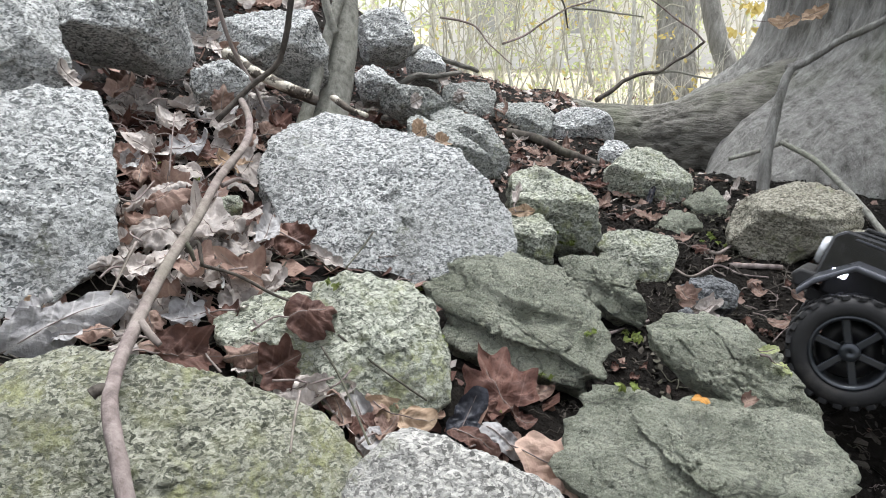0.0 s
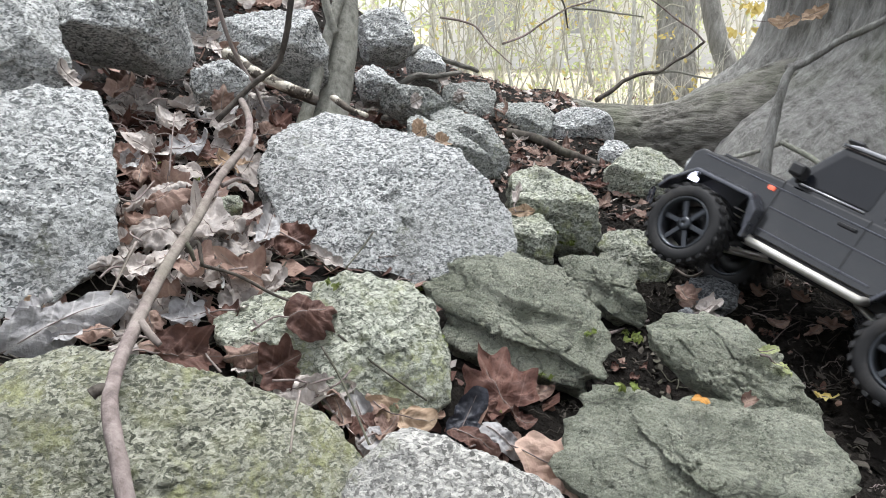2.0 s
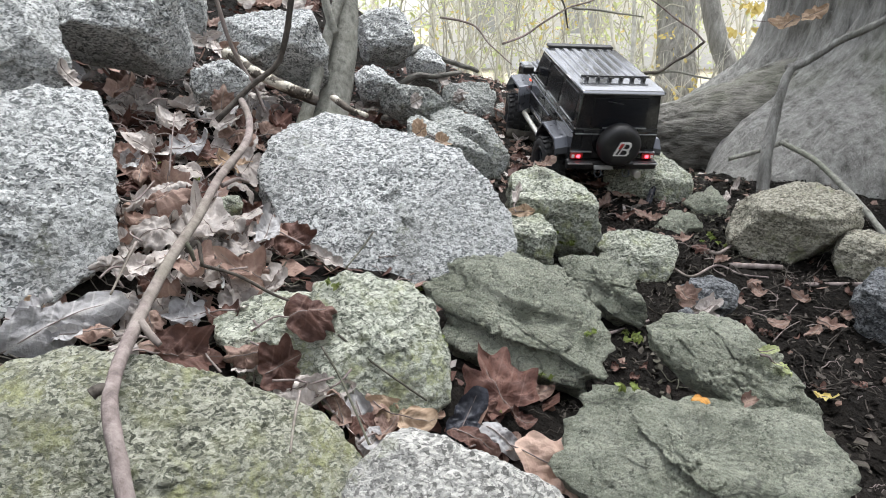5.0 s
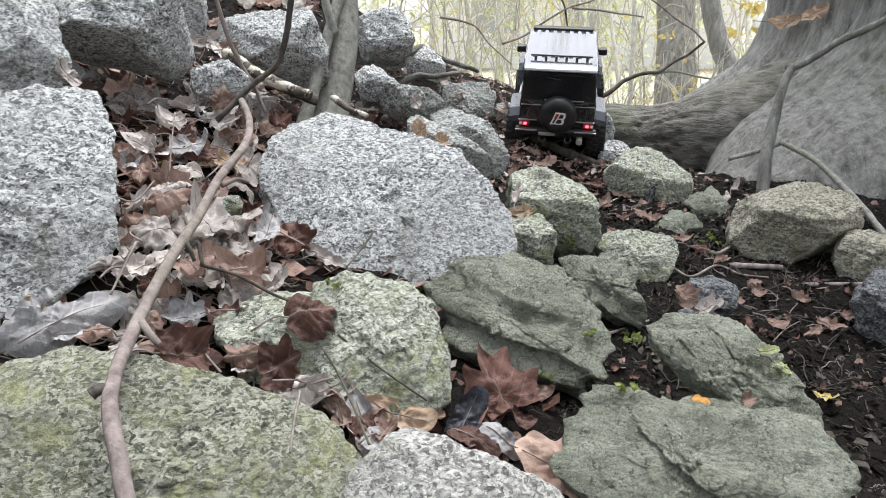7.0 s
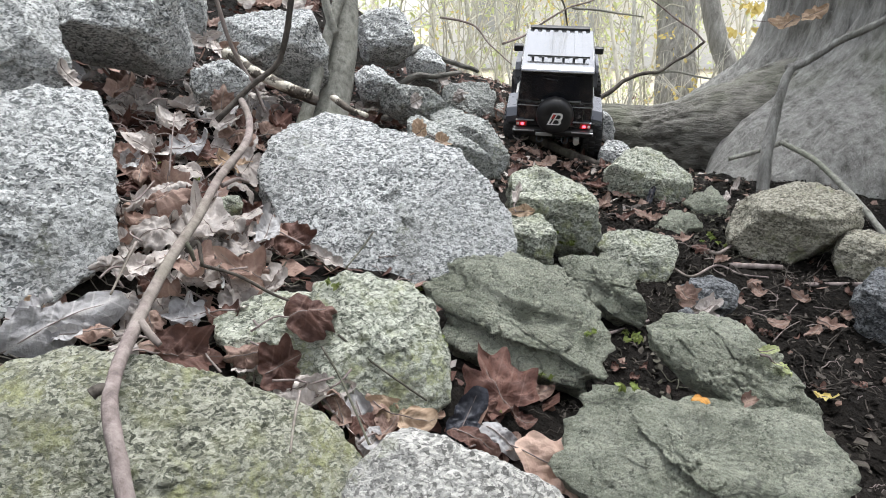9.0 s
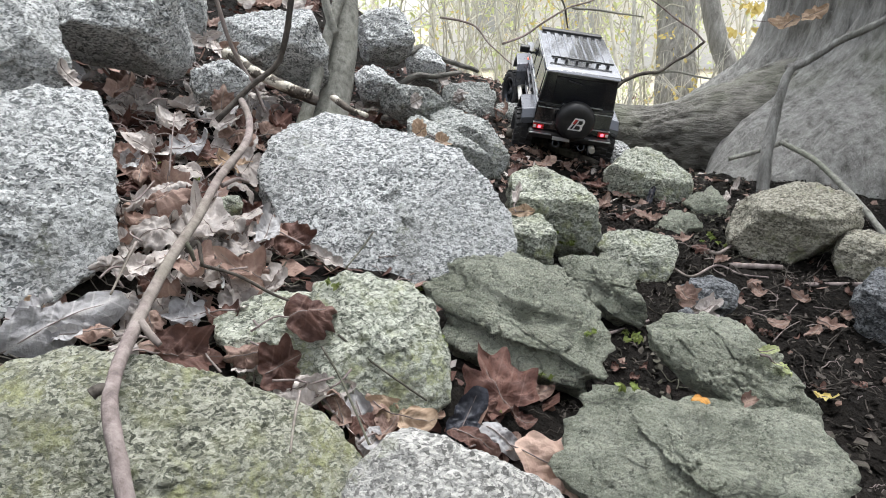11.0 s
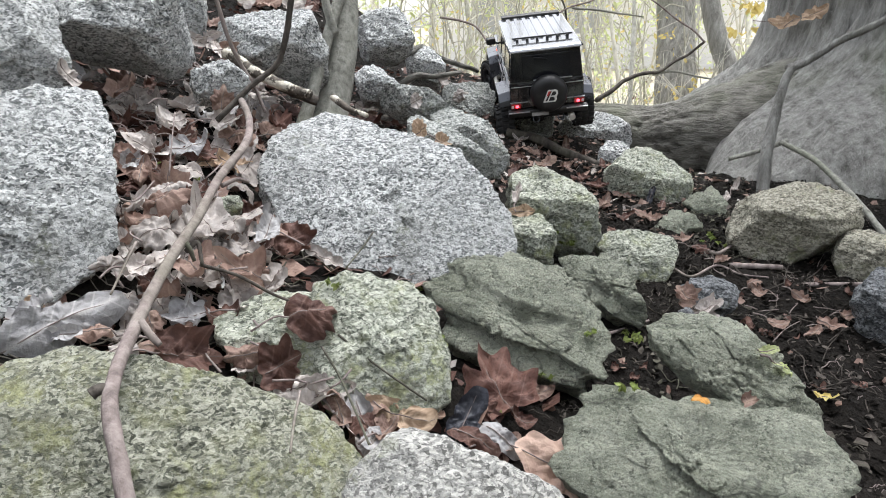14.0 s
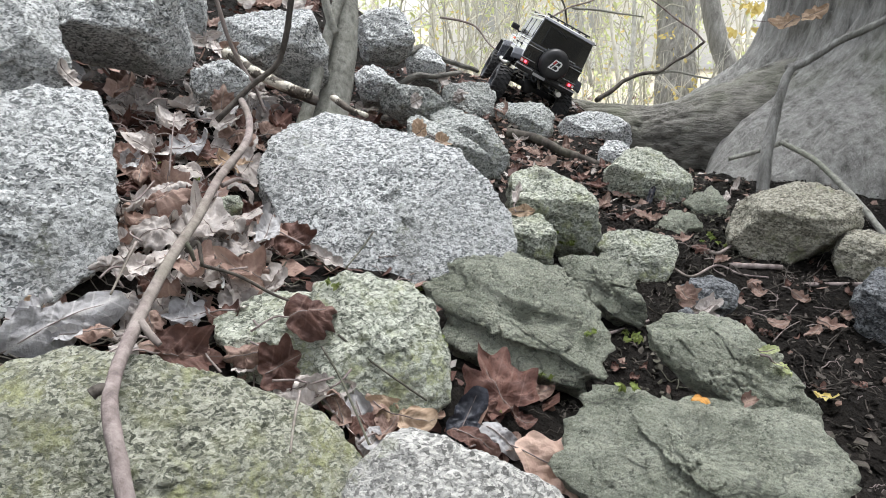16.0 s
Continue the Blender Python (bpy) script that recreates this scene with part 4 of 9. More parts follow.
limb("vine", [(0.702, 1.463, 0.070), (0.708, 1.477, 0.111), (0.711, 1.490, 0.153), (0.717, 1.502, 0.188), (0.727, 1.515, 0.230), (0.741, 1.531, 0.277), (0.752, 1.542, 0.312), (0.772, 1.551, 0.341)], 0.015, 0.0085, tree_bark, "woody vine bending away from the big tree trunk", "vine", sides=12, jitter=0.006, seed=11)
limb("branch", [(0.759, 1.550, 0.336), (0.803, 1.554, 0.350), (0.848, 1.517, 0.396), (0.911, 1.478, 0.438), (1.024, 1.450, 0.514)], 0.0085, 0.008, tree_bark, "thin pale branch across the big trunk", "branch", sides=8, jitter=0.004, seed=12)
limb("branch", [(0.526, 2.341, 0.182), (0.586, 2.405, 0.218), (0.664, 2.470, 0.255), (0.763, 2.525, 0.263), (0.861, 2.593, 0.309), (0.965, 2.611, 0.366)], 0.0085, 0.0045, dark_bark, "brown bare branch behind the root", "branch", sides=8, jitter=0.014, seed=13)
limb("twig", [(0.965, 2.611, 0.366), (0.913, 2.628, 0.418), (0.841, 2.644, 0.467), (0.737, 2.666, 0.536)], 0.0038, 0.0025, twig_bark, "thin bare twig behind the root", "twig", sides=8, jitter=0.012, seed=43)
limb("twig", [(0.753, 2.524, 0.259), (0.861, 2.578, 0.264), (0.986, 2.570, 0.240), (1.066, 2.461, 0.229)], 0.005, 0.003, sapling_bark, "thin bare twig behind the root", "twig", sides=8, jitter=0.006, seed=33)
limb("branch", [(0.228, 2.716, 0.366), (0.338, 2.831, 0.396), (0.450, 2.855, 0.470), (0.573, 2.873, 0.524), (0.751, 2.900, 0.609)], 0.0046, 0.0030, twig_bark, "brown crooked branch in the wood", "branch", sides=8, jitter=0.018, seed=14)
limb("twig", [(0.438, 2.886, 0.566), (0.479, 2.866, 0.502), (0.496, 2.839, 0.422)], 0.005, 0.003, dark_bark, "thin dark twig in the wood", "twig", sides=8, jitter=0.008, seed=16)
limb("branch", [(-0.010, 3.063, 0.463), (0.110, 3.056, 0.440), (0.207, 3.030, 0.360), (0.291, 3.002, 0.275)], 0.0052, 0.0024, twig_bark, "thin crooked branch in the wood", "branch", sides=8, jitter=0.018, seed=17)
limb("twig", [(0.562, 3.183, 0.507), (0.736, 3.175, 0.483), (0.885, 3.169, 0.464)], 0.006, 0.003, sapling_bark, "thin grey branch in the wood", "twig", sides=8, jitter=0.01, seed=18)
limb("twig", [(-0.104, 0.620, 0.129), (-0.063, 0.597, 0.105), (-0.016, 0.574, 0.082)], 0.0012, 0.001, dark_bark, "fine dry leaf stem on a boulder", "twig", sides=6, jitter=0.002, seed=21)
limb("twig", [(-0.116, 0.594, 0.128), (-0.097, 0.568, 0.112), (-0.079, 0.528, 0.103), (-0.059, 0.457, 0.111)], 0.0012, 0.0011, dark_bark, "dark curved leaf stem on a boulder", "twig", sides=6, jitter=0.002, seed=22)
limb("twig", [(-0.118, 0.497, 0.137), (-0.113, 0.455, 0.137), (-0.107, 0.412, 0.136)], 0.0012, 0.001, twig_bark, "fine pale dry stem on a boulder", "twig", sides=6, jitter=0.002, seed=23)
limb("twig", [(-0.088, 0.825, 0.175), (-0.099, 0.790, 0.164), (-0.114, 0.754, 0.151)], 0.0012, 0.001, dark_bark, "fine dry stem on the pale boulder", "twig", sides=6, jitter=0.002, seed=24)
limb("twig", [(-0.238, 0.633, 0.200), (-0.205, 0.639, 0.186), (-0.166, 0.633, 0.166), (-0.135, 0.629, 0.157)], 0.002, 0.0014, dark_bark, "thin dark twig among leaves", "twig", sides=6, jitter=0.003, seed=25)
limb("twig", [(-0.313, 0.768, 0.259), (-0.318, 0.800, 0.293), (-0.330, 0.851, 0.320)], 0.0011, 0.0008, twig_bark, "pale dry leaf stalk among leaves", "twig", sides=6, jitter=0.002, seed=26)
limb("twig", [(-0.297, 0.630, 0.222), (-0.297, 0.593, 0.206), (-0.293, 0.559, 0.197)], 0.0014, 0.0011, twig_bark, "pale dry stalk among leaves", "twig", sides=6, jitter=0.002, seed=27)
limb("twig", [(-0.348, 0.702, 0.252), (-0.324, 0.701, 0.246), (-0.316, 0.737, 0.260)], 0.0012, 0.0009, twig_bark, "thin pale twig among leaves", "twig", sides=6, jitter=0.003, seed=28)
limb("twig", [(0.290, 0.928, 0.000), (0.335, 0.909, -0.005), (0.255, 0.928, 0.014)], 0.003, 0.0016, dark_bark, "thin dark twig on mud", "twig", sides=6, jitter=0.003, seed=29)
limb("twig", [(0.229, 0.869, 0.014), (0.268, 0.908, 0.005), (0.310, 0.941, 0.001)], 0.0026, 0.0018, twig_bark, "thin twig on mud beside a slab", "twig", sides=6, jitter=0.003, seed=30)
limb("bark_strip", [(0.398, 1.100, 0.025), (0.418, 1.073, 0.021), (0.475, 1.113, 0.027), (0.504, 1.086, 0.023), (0.548, 1.077, 0.021)], 0.0026, 0.0014, twig_bark, "pale curled strip of dry bark on mud", "bark strip", sides=8, jitter=0.004, seed=31)
limb("stick", [(0.496, 1.117, 0.027), (0.553, 1.113, 0.027), (0.585, 1.109, 0.026)], 0.005, 0.005, twig_bark, "short dead stick under a tan rock", "stick", sides=8, jitter=0.003, seed=34)
limb("stick", [(0.592, 1.051, 0.016), (0.648, 1.051, 0.016), (0.711, 1.047, 0.017)], 0.004, 0.004, twig_bark, "dead stick on mud beside rocks", "stick", sides=8, jitter=0.003, seed=35)
limb("stick", [(0.470, 1.183, 0.037), (0.493, 1.161, 0.033), (0.556, 1.219, 0.042)], 0.004, 0.003, twig_bark, "short dead stick on mud", "stick", sides=8, jitter=0.003, seed=36)
limb("branch", [(-0.115, 1.709, 0.340), (-0.064, 1.822, 0.363), (0.009, 1.919, 0.338), (0.093, 2.061, 0.292)], 0.0105, 0.006, root_bark, "grey dead branch along the slope top", "branch", sides=16, jitter=0.02, seed=37)
limb("branch", [(-0.106, 1.661, 0.288), (-0.059, 1.668, 0.311), (-0.012, 1.708, 0.303), (0.041, 1.805, 0.311)], 0.0085, 0.005, root_bark, "weathered dead root piece on the slope", "branch", sides=16, jitter=0.02, seed=38)
young_tree("tree", (1.56, 4.600, -0.309), [([(0.000, 0.000, 0.000), (0.005, 0.122, 0.374), (0.025, 0.316, 0.822), (0.061, 0.757, 1.882)], 0.145, 0.115)], tree_bark, "mid-sized grey trunk standing in the wood")
leaning_tree = young_tree("tree", (1.615, 3.618, -0.094), [([(0.000, 0.000, 0.000), (-0.099, 0.089, 0.274), (-0.185, 0.235, 0.606), (-0.261, 0.574, 1.416)], 0.056, 0.048)], tree_bark, "leaning grey trunk behind the big tree")
tagged(part("leaves", leaf_cloud(77, 34, (-0.17, 0.25, 0.45), (0.27, 0.63, 0.65), 0.035, leaf_yellow), leaf_yellow, leaning_tree, "yellow autumn leaves hanging on twigs"), kind="stuff")
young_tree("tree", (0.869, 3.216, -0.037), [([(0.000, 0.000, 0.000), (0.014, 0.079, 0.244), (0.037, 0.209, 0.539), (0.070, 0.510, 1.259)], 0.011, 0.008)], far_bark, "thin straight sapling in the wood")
young_tree("tree", (-0.119, 6.143, -0.090), [([(0.000, 0.000, 0.000), (0.017, 0.111, 0.341), (0.032, 0.317, 0.780), (0.048, 0.843, 2.013)], 0.03, 0.0225)], far_bark, "slender stem in the far wood, paled for haze")
young_tree("tree", (0.253, 5.124, 0.009), [([(0.000, 0.000, 0.000), (-0.041, 0.091, 0.280), (-0.081, 0.261, 0.640), (-0.120, 0.698, 1.663)], 0.02, 0.015)], far_bark, "slender stem in the far wood, paled for haze")
young_tree("tree", (0.437, 5.633, -0.040), [([(0.000, 0.000, 0.000), (0.012, 0.101, 0.311), (0.029, 0.289, 0.710), (0.051, 0.771, 1.838)], 0.02, 0.015)], far_bark, "slender stem in the far wood, paled for haze")
young_tree("tree", (0.421, 4.309, 0.089), [([(0.000, 0.000, 0.000), (-0.052, 0.075, 0.230), (-0.101, 0.216, 0.529), (-0.149, 0.582, 1.383)], 0.01, 0.0075)], far_bark, "slender stem in the far wood, paled for haze")
young_tree("tree", (0.900, 6.143, -0.090), [([(0.000, 0.000, 0.000), (0.099, 0.111, 0.341), (0.210, 0.317, 0.780), (0.334, 0.843, 2.013)], 0.016, 0.012)], far_bark, "slender stem in the far wood, paled for haze")
young_tree("tree", (1.093, 5.124, 0.009), [([(0.000, 0.000, 0.000), (-0.055, 0.091, 0.280), (-0.101, 0.261, 0.640), (-0.138, 0.698, 1.663)], 0.016, 0.012)], far_bark, "slender stem in the far wood, paled for haze")
young_tree("tree", (1.133, 4.512, 0.069), [([(0.000, 0.000, 0.000), (-0.030, 0.079, 0.243), (-0.050, 0.227, 0.557), (-0.060, 0.611, 1.453)], 0.014, 0.0105)], pale_bark, "slender stem in the far wood, paled for haze")
young_tree("tree", (3.166, 7.162, -0.190), [([(0.000, 0.000, 0.000), (-0.019, 0.131, 0.403), (-0.007, 0.372, 0.920), (0.035, 0.989, 2.363)], 0.04, 0.03)], pale_bark, "slender stem in the far wood, paled for haze")
young_tree("tree", (0.239, 8.181, -0.289), [([(0.000, 0.000, 0.000), (0.066, 0.151, 0.465), (0.136, 0.428, 1.059), (0.212, 1.134, 2.713)], 0.04, 0.03)], far_bark, "slender stem in the far wood, paled for haze")
young_tree("tree", (2.058, 9.200, -0.389), [([(0.000, 0.000, 0.000), (0.025, 0.171, 0.527), (0.071, 0.484, 1.199), (0.139, 1.279, 3.063)], 0.05, 0.037500000000000006)], far_bark, "slender stem in the far wood, paled for haze")
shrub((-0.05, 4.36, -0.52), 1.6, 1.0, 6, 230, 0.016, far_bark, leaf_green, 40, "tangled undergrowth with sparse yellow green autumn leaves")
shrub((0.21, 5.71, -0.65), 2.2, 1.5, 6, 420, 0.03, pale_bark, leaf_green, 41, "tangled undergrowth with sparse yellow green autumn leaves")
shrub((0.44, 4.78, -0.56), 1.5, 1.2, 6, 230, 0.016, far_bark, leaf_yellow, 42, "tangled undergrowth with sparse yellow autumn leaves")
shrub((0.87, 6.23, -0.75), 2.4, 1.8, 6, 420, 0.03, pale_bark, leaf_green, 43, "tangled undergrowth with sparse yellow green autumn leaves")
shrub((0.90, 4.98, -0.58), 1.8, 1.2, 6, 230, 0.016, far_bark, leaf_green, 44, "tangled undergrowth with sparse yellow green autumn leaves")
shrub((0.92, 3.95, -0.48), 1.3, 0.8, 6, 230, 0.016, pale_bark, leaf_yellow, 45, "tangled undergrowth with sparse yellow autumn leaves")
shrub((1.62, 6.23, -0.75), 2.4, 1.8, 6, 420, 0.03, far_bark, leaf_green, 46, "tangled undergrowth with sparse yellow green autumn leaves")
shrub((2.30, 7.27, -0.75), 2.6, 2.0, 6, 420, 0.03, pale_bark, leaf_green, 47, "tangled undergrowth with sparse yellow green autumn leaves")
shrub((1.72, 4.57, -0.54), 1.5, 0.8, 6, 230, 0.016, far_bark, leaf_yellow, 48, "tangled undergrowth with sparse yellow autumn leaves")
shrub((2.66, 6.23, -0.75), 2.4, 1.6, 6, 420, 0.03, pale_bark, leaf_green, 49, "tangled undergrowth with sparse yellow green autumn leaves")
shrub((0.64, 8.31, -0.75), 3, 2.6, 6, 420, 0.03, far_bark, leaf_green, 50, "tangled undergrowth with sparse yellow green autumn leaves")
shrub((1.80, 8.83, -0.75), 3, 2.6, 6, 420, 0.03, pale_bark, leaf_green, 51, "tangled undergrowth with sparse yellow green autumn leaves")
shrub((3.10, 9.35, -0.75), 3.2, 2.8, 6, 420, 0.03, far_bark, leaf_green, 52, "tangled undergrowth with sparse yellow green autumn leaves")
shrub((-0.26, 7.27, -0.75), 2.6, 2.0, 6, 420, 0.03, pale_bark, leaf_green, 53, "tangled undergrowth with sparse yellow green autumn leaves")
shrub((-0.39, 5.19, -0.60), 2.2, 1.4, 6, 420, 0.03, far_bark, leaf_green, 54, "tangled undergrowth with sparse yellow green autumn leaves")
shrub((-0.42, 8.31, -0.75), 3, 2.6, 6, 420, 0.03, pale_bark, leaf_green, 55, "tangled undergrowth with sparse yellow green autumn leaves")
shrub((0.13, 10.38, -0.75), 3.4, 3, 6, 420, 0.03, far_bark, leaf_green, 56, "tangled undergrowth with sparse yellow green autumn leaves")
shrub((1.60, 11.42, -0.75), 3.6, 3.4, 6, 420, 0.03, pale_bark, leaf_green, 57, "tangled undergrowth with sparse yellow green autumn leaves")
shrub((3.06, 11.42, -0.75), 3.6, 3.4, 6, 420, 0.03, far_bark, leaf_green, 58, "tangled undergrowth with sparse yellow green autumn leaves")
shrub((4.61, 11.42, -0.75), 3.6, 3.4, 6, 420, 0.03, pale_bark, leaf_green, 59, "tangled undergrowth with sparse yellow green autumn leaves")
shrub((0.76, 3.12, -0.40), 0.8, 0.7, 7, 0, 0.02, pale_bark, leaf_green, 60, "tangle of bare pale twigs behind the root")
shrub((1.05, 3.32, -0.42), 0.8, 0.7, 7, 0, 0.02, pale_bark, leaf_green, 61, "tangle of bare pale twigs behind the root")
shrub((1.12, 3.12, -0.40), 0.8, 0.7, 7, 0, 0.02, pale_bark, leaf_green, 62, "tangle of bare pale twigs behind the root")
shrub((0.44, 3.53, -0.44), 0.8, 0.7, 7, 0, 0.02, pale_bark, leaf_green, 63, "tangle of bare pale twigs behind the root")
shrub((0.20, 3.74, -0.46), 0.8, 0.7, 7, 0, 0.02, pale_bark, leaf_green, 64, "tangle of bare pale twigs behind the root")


def build_house():
    """A pale house far behind the trees."""
    k = Nodes("pale_siding")
    siding = k.done(k.ramp(k.noise(k.where((0.2, 0.2, 8)), 3.0, 4.0), (0.35, (0.74, 0.73, 0.71)), (0.65, (0.84, 0.83, 0.81))), 0.8)
    k = Nodes("grey_shingle")
    shingle = k.done(k.ramp(k.noise(k.where((2, 2, 6)), 4.0, 6.0), (0.35, (0.2, 0.2, 0.2)), (0.65, (0.32, 0.32, 0.31))), 0.85)
    k = Nodes("house_glass")
    pane = k.done((0.4, 0.41, 0.42), 0.2)
    house = thing("house", "pale sided house with a grey roof behind trees", "house", at=(4.2, 21.0, -0.75))

    def block(name, a, b, mat, parent=None, tilt=0.0):
        bm = bmesh.new()
        a, b = Vector(a), Vector(b)
        bmesh.ops.create_cube(bm, size=1, matrix=Matrix.Translation((a + b) / 2) @ pose(0, 0, 0, tilt) @ Matrix.Diagonal((*(b - a), 1)))
        return part(name, bm, mat, parent or house)

    block("wall", (-4.6, 0.0, 0.0), (4.6, 5.0, 2.9), siding)
    block("roof", (-5.0, -1.1, 3.55), (5.0, 3.3, 3.75), shingle, None, 28)
    for x in (-3.2, -0.6, 2.2):
        w = block("window", (x, -0.06, 1.0), (x + 1.1, 0.05, 2.3), pane)
        block("window_frame", (x - 0.09, -0.09, 0.9), (x + 1.19, -0.04, 1.0), siding, w)
        block("window_frame", (x + 0.51, -0.09, 1.0), (x + 0.58, -0.065, 2.3), siding, w)


build_house()


# ---- fallen leaves
LOBES = {"maple": [(0, 1.0, 22), (42, 0.88, 21), (-44, 0.86, 21), (88, 0.62, 24), (-86, 0.64, 24)]}


def leaf_reach(kind, a, rnd_shift):
    """How far the leaf's edge lies from its middle, at a degrees from its tip."""
    a = (a + 180) % 360 - 180
    if kind == "maple":
        r = 0.64
        for at, length, wide in LOBES["maple"]:
            d = abs((a - at + 180) % 360 - 180)
            r = max(r, length * math.exp(-((d / wide) ** 1.6) * 0.7))
        r *= 1 + 0.014 * math.asin(math.sin(radians(a) * 15 + rnd_shift)) + 0.008 * math.sin(radians(a) * 31)
        return r * (1 - 0.35 * math.exp(-(((abs(a) - 180) / 14) ** 2)))
    c, s = math.cos(radians(a)), math.sin(radians(a))
    wide = 0.42 if kind == "ovate" else 0.44
    r = 1 / math.sqrt(c * c + (s / wide) ** 2)
    if kind == "oak":
        along = r * c
        r *= 1 + 0.2 * math.cos(along * 13 + rnd_shift) * abs(s)
    else:
        r *= (1 + 0.02 * math.sin(radians(a) * 15 + rnd_shift)) * (0.88 + 0.12 * abs(c) ** 10)
    return r


def fallen_leaf(kind, material, at, lean, facing, turn, size, curl, seed, label):
    rnd = random.Random(seed * 31 + 7)
    rings, around = 8, 64
    axis = rnd.uniform(0, math.pi) if curl < 1.6 else rnd.uniform(-0.25, 0.25)
    ca, sa = math.cos(axis), math.sin(axis)
    bend = curl * rnd.uniform(0.95, 1.4)
    hand = 1 if rnd.random() < 0.75 else -1
    phase, shift = rnd.uniform(0, 6.28), rnd.uniform(0, 6.28)
    tear = rnd.uniform(0, 360)
    rolls = [(rnd.uniform(0, 360), rnd.uniform(22, 48), rnd.uniform(0.8, 2.6) * min(1.0, 0.55 * curl)) for _ in range(3)]
    crease = rnd.uniform(0.05, 0.16)

    def at_spot(x, y, t, a):
        """The curled blade's point over the flat (x, y), t of the way out at a degrees."""
        rim = sum(much * math.exp(-((((a - mid + 180) % 360 - 180) / wide) ** 2)) for mid, wide, much in rolls)
        lift = 0.0
        if t > 0.55 and rim > 0.05:
            # the dry margin rolls up and over
            far = math.hypot(x, y)
            inner = far * 0.55 / t
            theta = min(2.8, (far - inner) / 0.2 * rim)
            out = inner + (far - inner) * (math.sin(theta) / theta)
            lift = (far - inner) * (1 - math.cos(theta)) / theta
            x, y = x * out / far, y * out / far
        p, q = x * ca + y * sa, -x * sa + y * ca
        k = max(0.05, bend * 0.9)
        z = (1 - math.cos(q * k)) / k
        q = math.sin(q * k) / k
        z += 0.09 * t * t * math.sin(3 * radians(a) + phase) + 0.05 * t ** 4 * math.sin(7 * radians(a) + shift)
        w = Vector((x * 3, y * 3, seed * 1.7))
        z += lift + 0.16 * noise.noise(w) + 0.09 * noise.noise(w * 3) + 0.018 * noise.noise(w * 7) + crease * (abs(y) * 1.2 - abs(noise.noise(w * 1.6)))
        z -= 0.03 * abs(math.sin(radians(a) * 2.1)) * t * t
        return Vector(((p * ca - q * sa) * size, (p * sa + q * ca) * size, hand * z * size))

    verts = []
    for j in range(rings + 1):
        for i in range(around):
            a = 360 * i / around
            edge = leaf_reach(kind, a, shift) * (1 + 0.3 * noise.noise(Vector((1.5 * math.cos(radians(a)), 1.5 * math.sin(radians(a)), seed * 0.37))))
            if abs((a - tear + 180) % 360 - 180) < 14 and size > 0.02:
                edge *= 0.82
            t = j / rings
            verts.append(at_spot(t * edge * math.cos(radians(a)), t * edge * math.sin(radians(a)), t, a))
    faces = []
    for j in range(rings):
        for i in range(around):
            a, b = j * around + i, j * around + (i + 1) % around
            faces.append((a, b, b + around, a + around) if j else (a, b + around, a + around))
    tip, way = radians(lean), radians(facing)
    nrm = Vector((math.sin(way) * math.cos(tip), -math.cos(way) * math.cos(tip), math.sin(tip)))
    u = Vector((math.cos(way), math.sin(way), 0))
    v = nrm.cross(u)
    ob = tagged(new("fallen_leaf", mesh_of("fallen_leaf", verts, faces, material)), label, "leaf", "fallen leaves")
    ob.matrix_basis = Matrix.Translation(at) @ Matrix((u, v, nrm)).transposed().to_4x4() @ pose(0, 0, 0, 0, 0, turn)
    if size > 0.014:
        back, tip = leaf_reach(kind, 180, shift), leaf_reach(kind, 0, shift)
        rib = [at_spot(-back * (1 - k / 4), 0, 1 - k / 4, 180) for k in range(4)] + [at_spot(tip * k / 6, 0, k / 6, 0) for k in range(6)]
        n = len(rib)
        rv, rf = tube([p + Vector((0, 0, 0.0003)) for p in rib], [0.0008 * (1 - 0.7 * k / n) for k in range(n)], 5)
        part("midrib", mesh_of("midrib", rv, rf, twig_bark), twig_bark, ob)
        if rnd.random() < 0.45:
            foot = rib[0]
            sv, sf = stem([foot, foot + Vector((-size * 0.35, size * 0.05, 0.002)), foot + Vector((-size * (0.7 + 0.3 * rnd.random()), size * rnd.uniform(-0.25, 0.25), 0.0))], 0.0009, 0.0012, 4, 6, 0.0)
            part("stalk", mesh_of("stalk", sv, sf, twig_bark), twig_bark, ob)
    return ob


fallen_leaf("maple", leaf_rust, (-0.521, 1.134, 0.332), 54, 45, 22, 0.0365, 0.6, 1, "rusty brown maple leaf with pale edges")
fallen_leaf("maple", leaf_pale, (-0.489, 1.109, 0.317), 57, 51, -26, 0.0296, 0.8, 2, "pale curled dry leaf among leaf litter")
fallen_leaf("ovate", leaf_pale, (-0.505, 1.073, 0.313), 61, 35, -153, 0.0278, 0.8, 3, "pale curled dry leaf among leaf litter")
fallen_leaf("ovate", leaf_pale, (-0.406, 0.938, 0.266), 59, 32, -61, 0.0393, 1.8, 4, "pale curled dry leaf among leaf litter")
fallen_leaf("maple", leaf_grey, (-0.408, 0.883, 0.252), 45, 35, 5, 0.0236, 1.2, 5, "pale curled dry leaf among leaf litter")
fallen_leaf("maple", leaf_pale, (-0.422, 1.063, 0.287), 53, 22, 4, 0.0393, 0.9, 6, "pale curled dry leaf among leaf litter")
fallen_leaf("ovate", leaf_pale, (-0.409, 1.146, 0.297), 50, 36, 2, 0.0497, 1.9, 7, "pale curled dry leaf among leaf litter")
fallen_leaf("maple", leaf_rust, (-0.327, 1.026, 0.316), -1, 26, 75, 0.0266, 0.6, 8, "rusty brown maple leaf with pale edges")
fallen_leaf("maple", leaf_grey, (-0.365, 1.118, 0.279), 63, 45, -26, 0.0463, 0.8, 9, "grey dry leaf showing its veined underside")
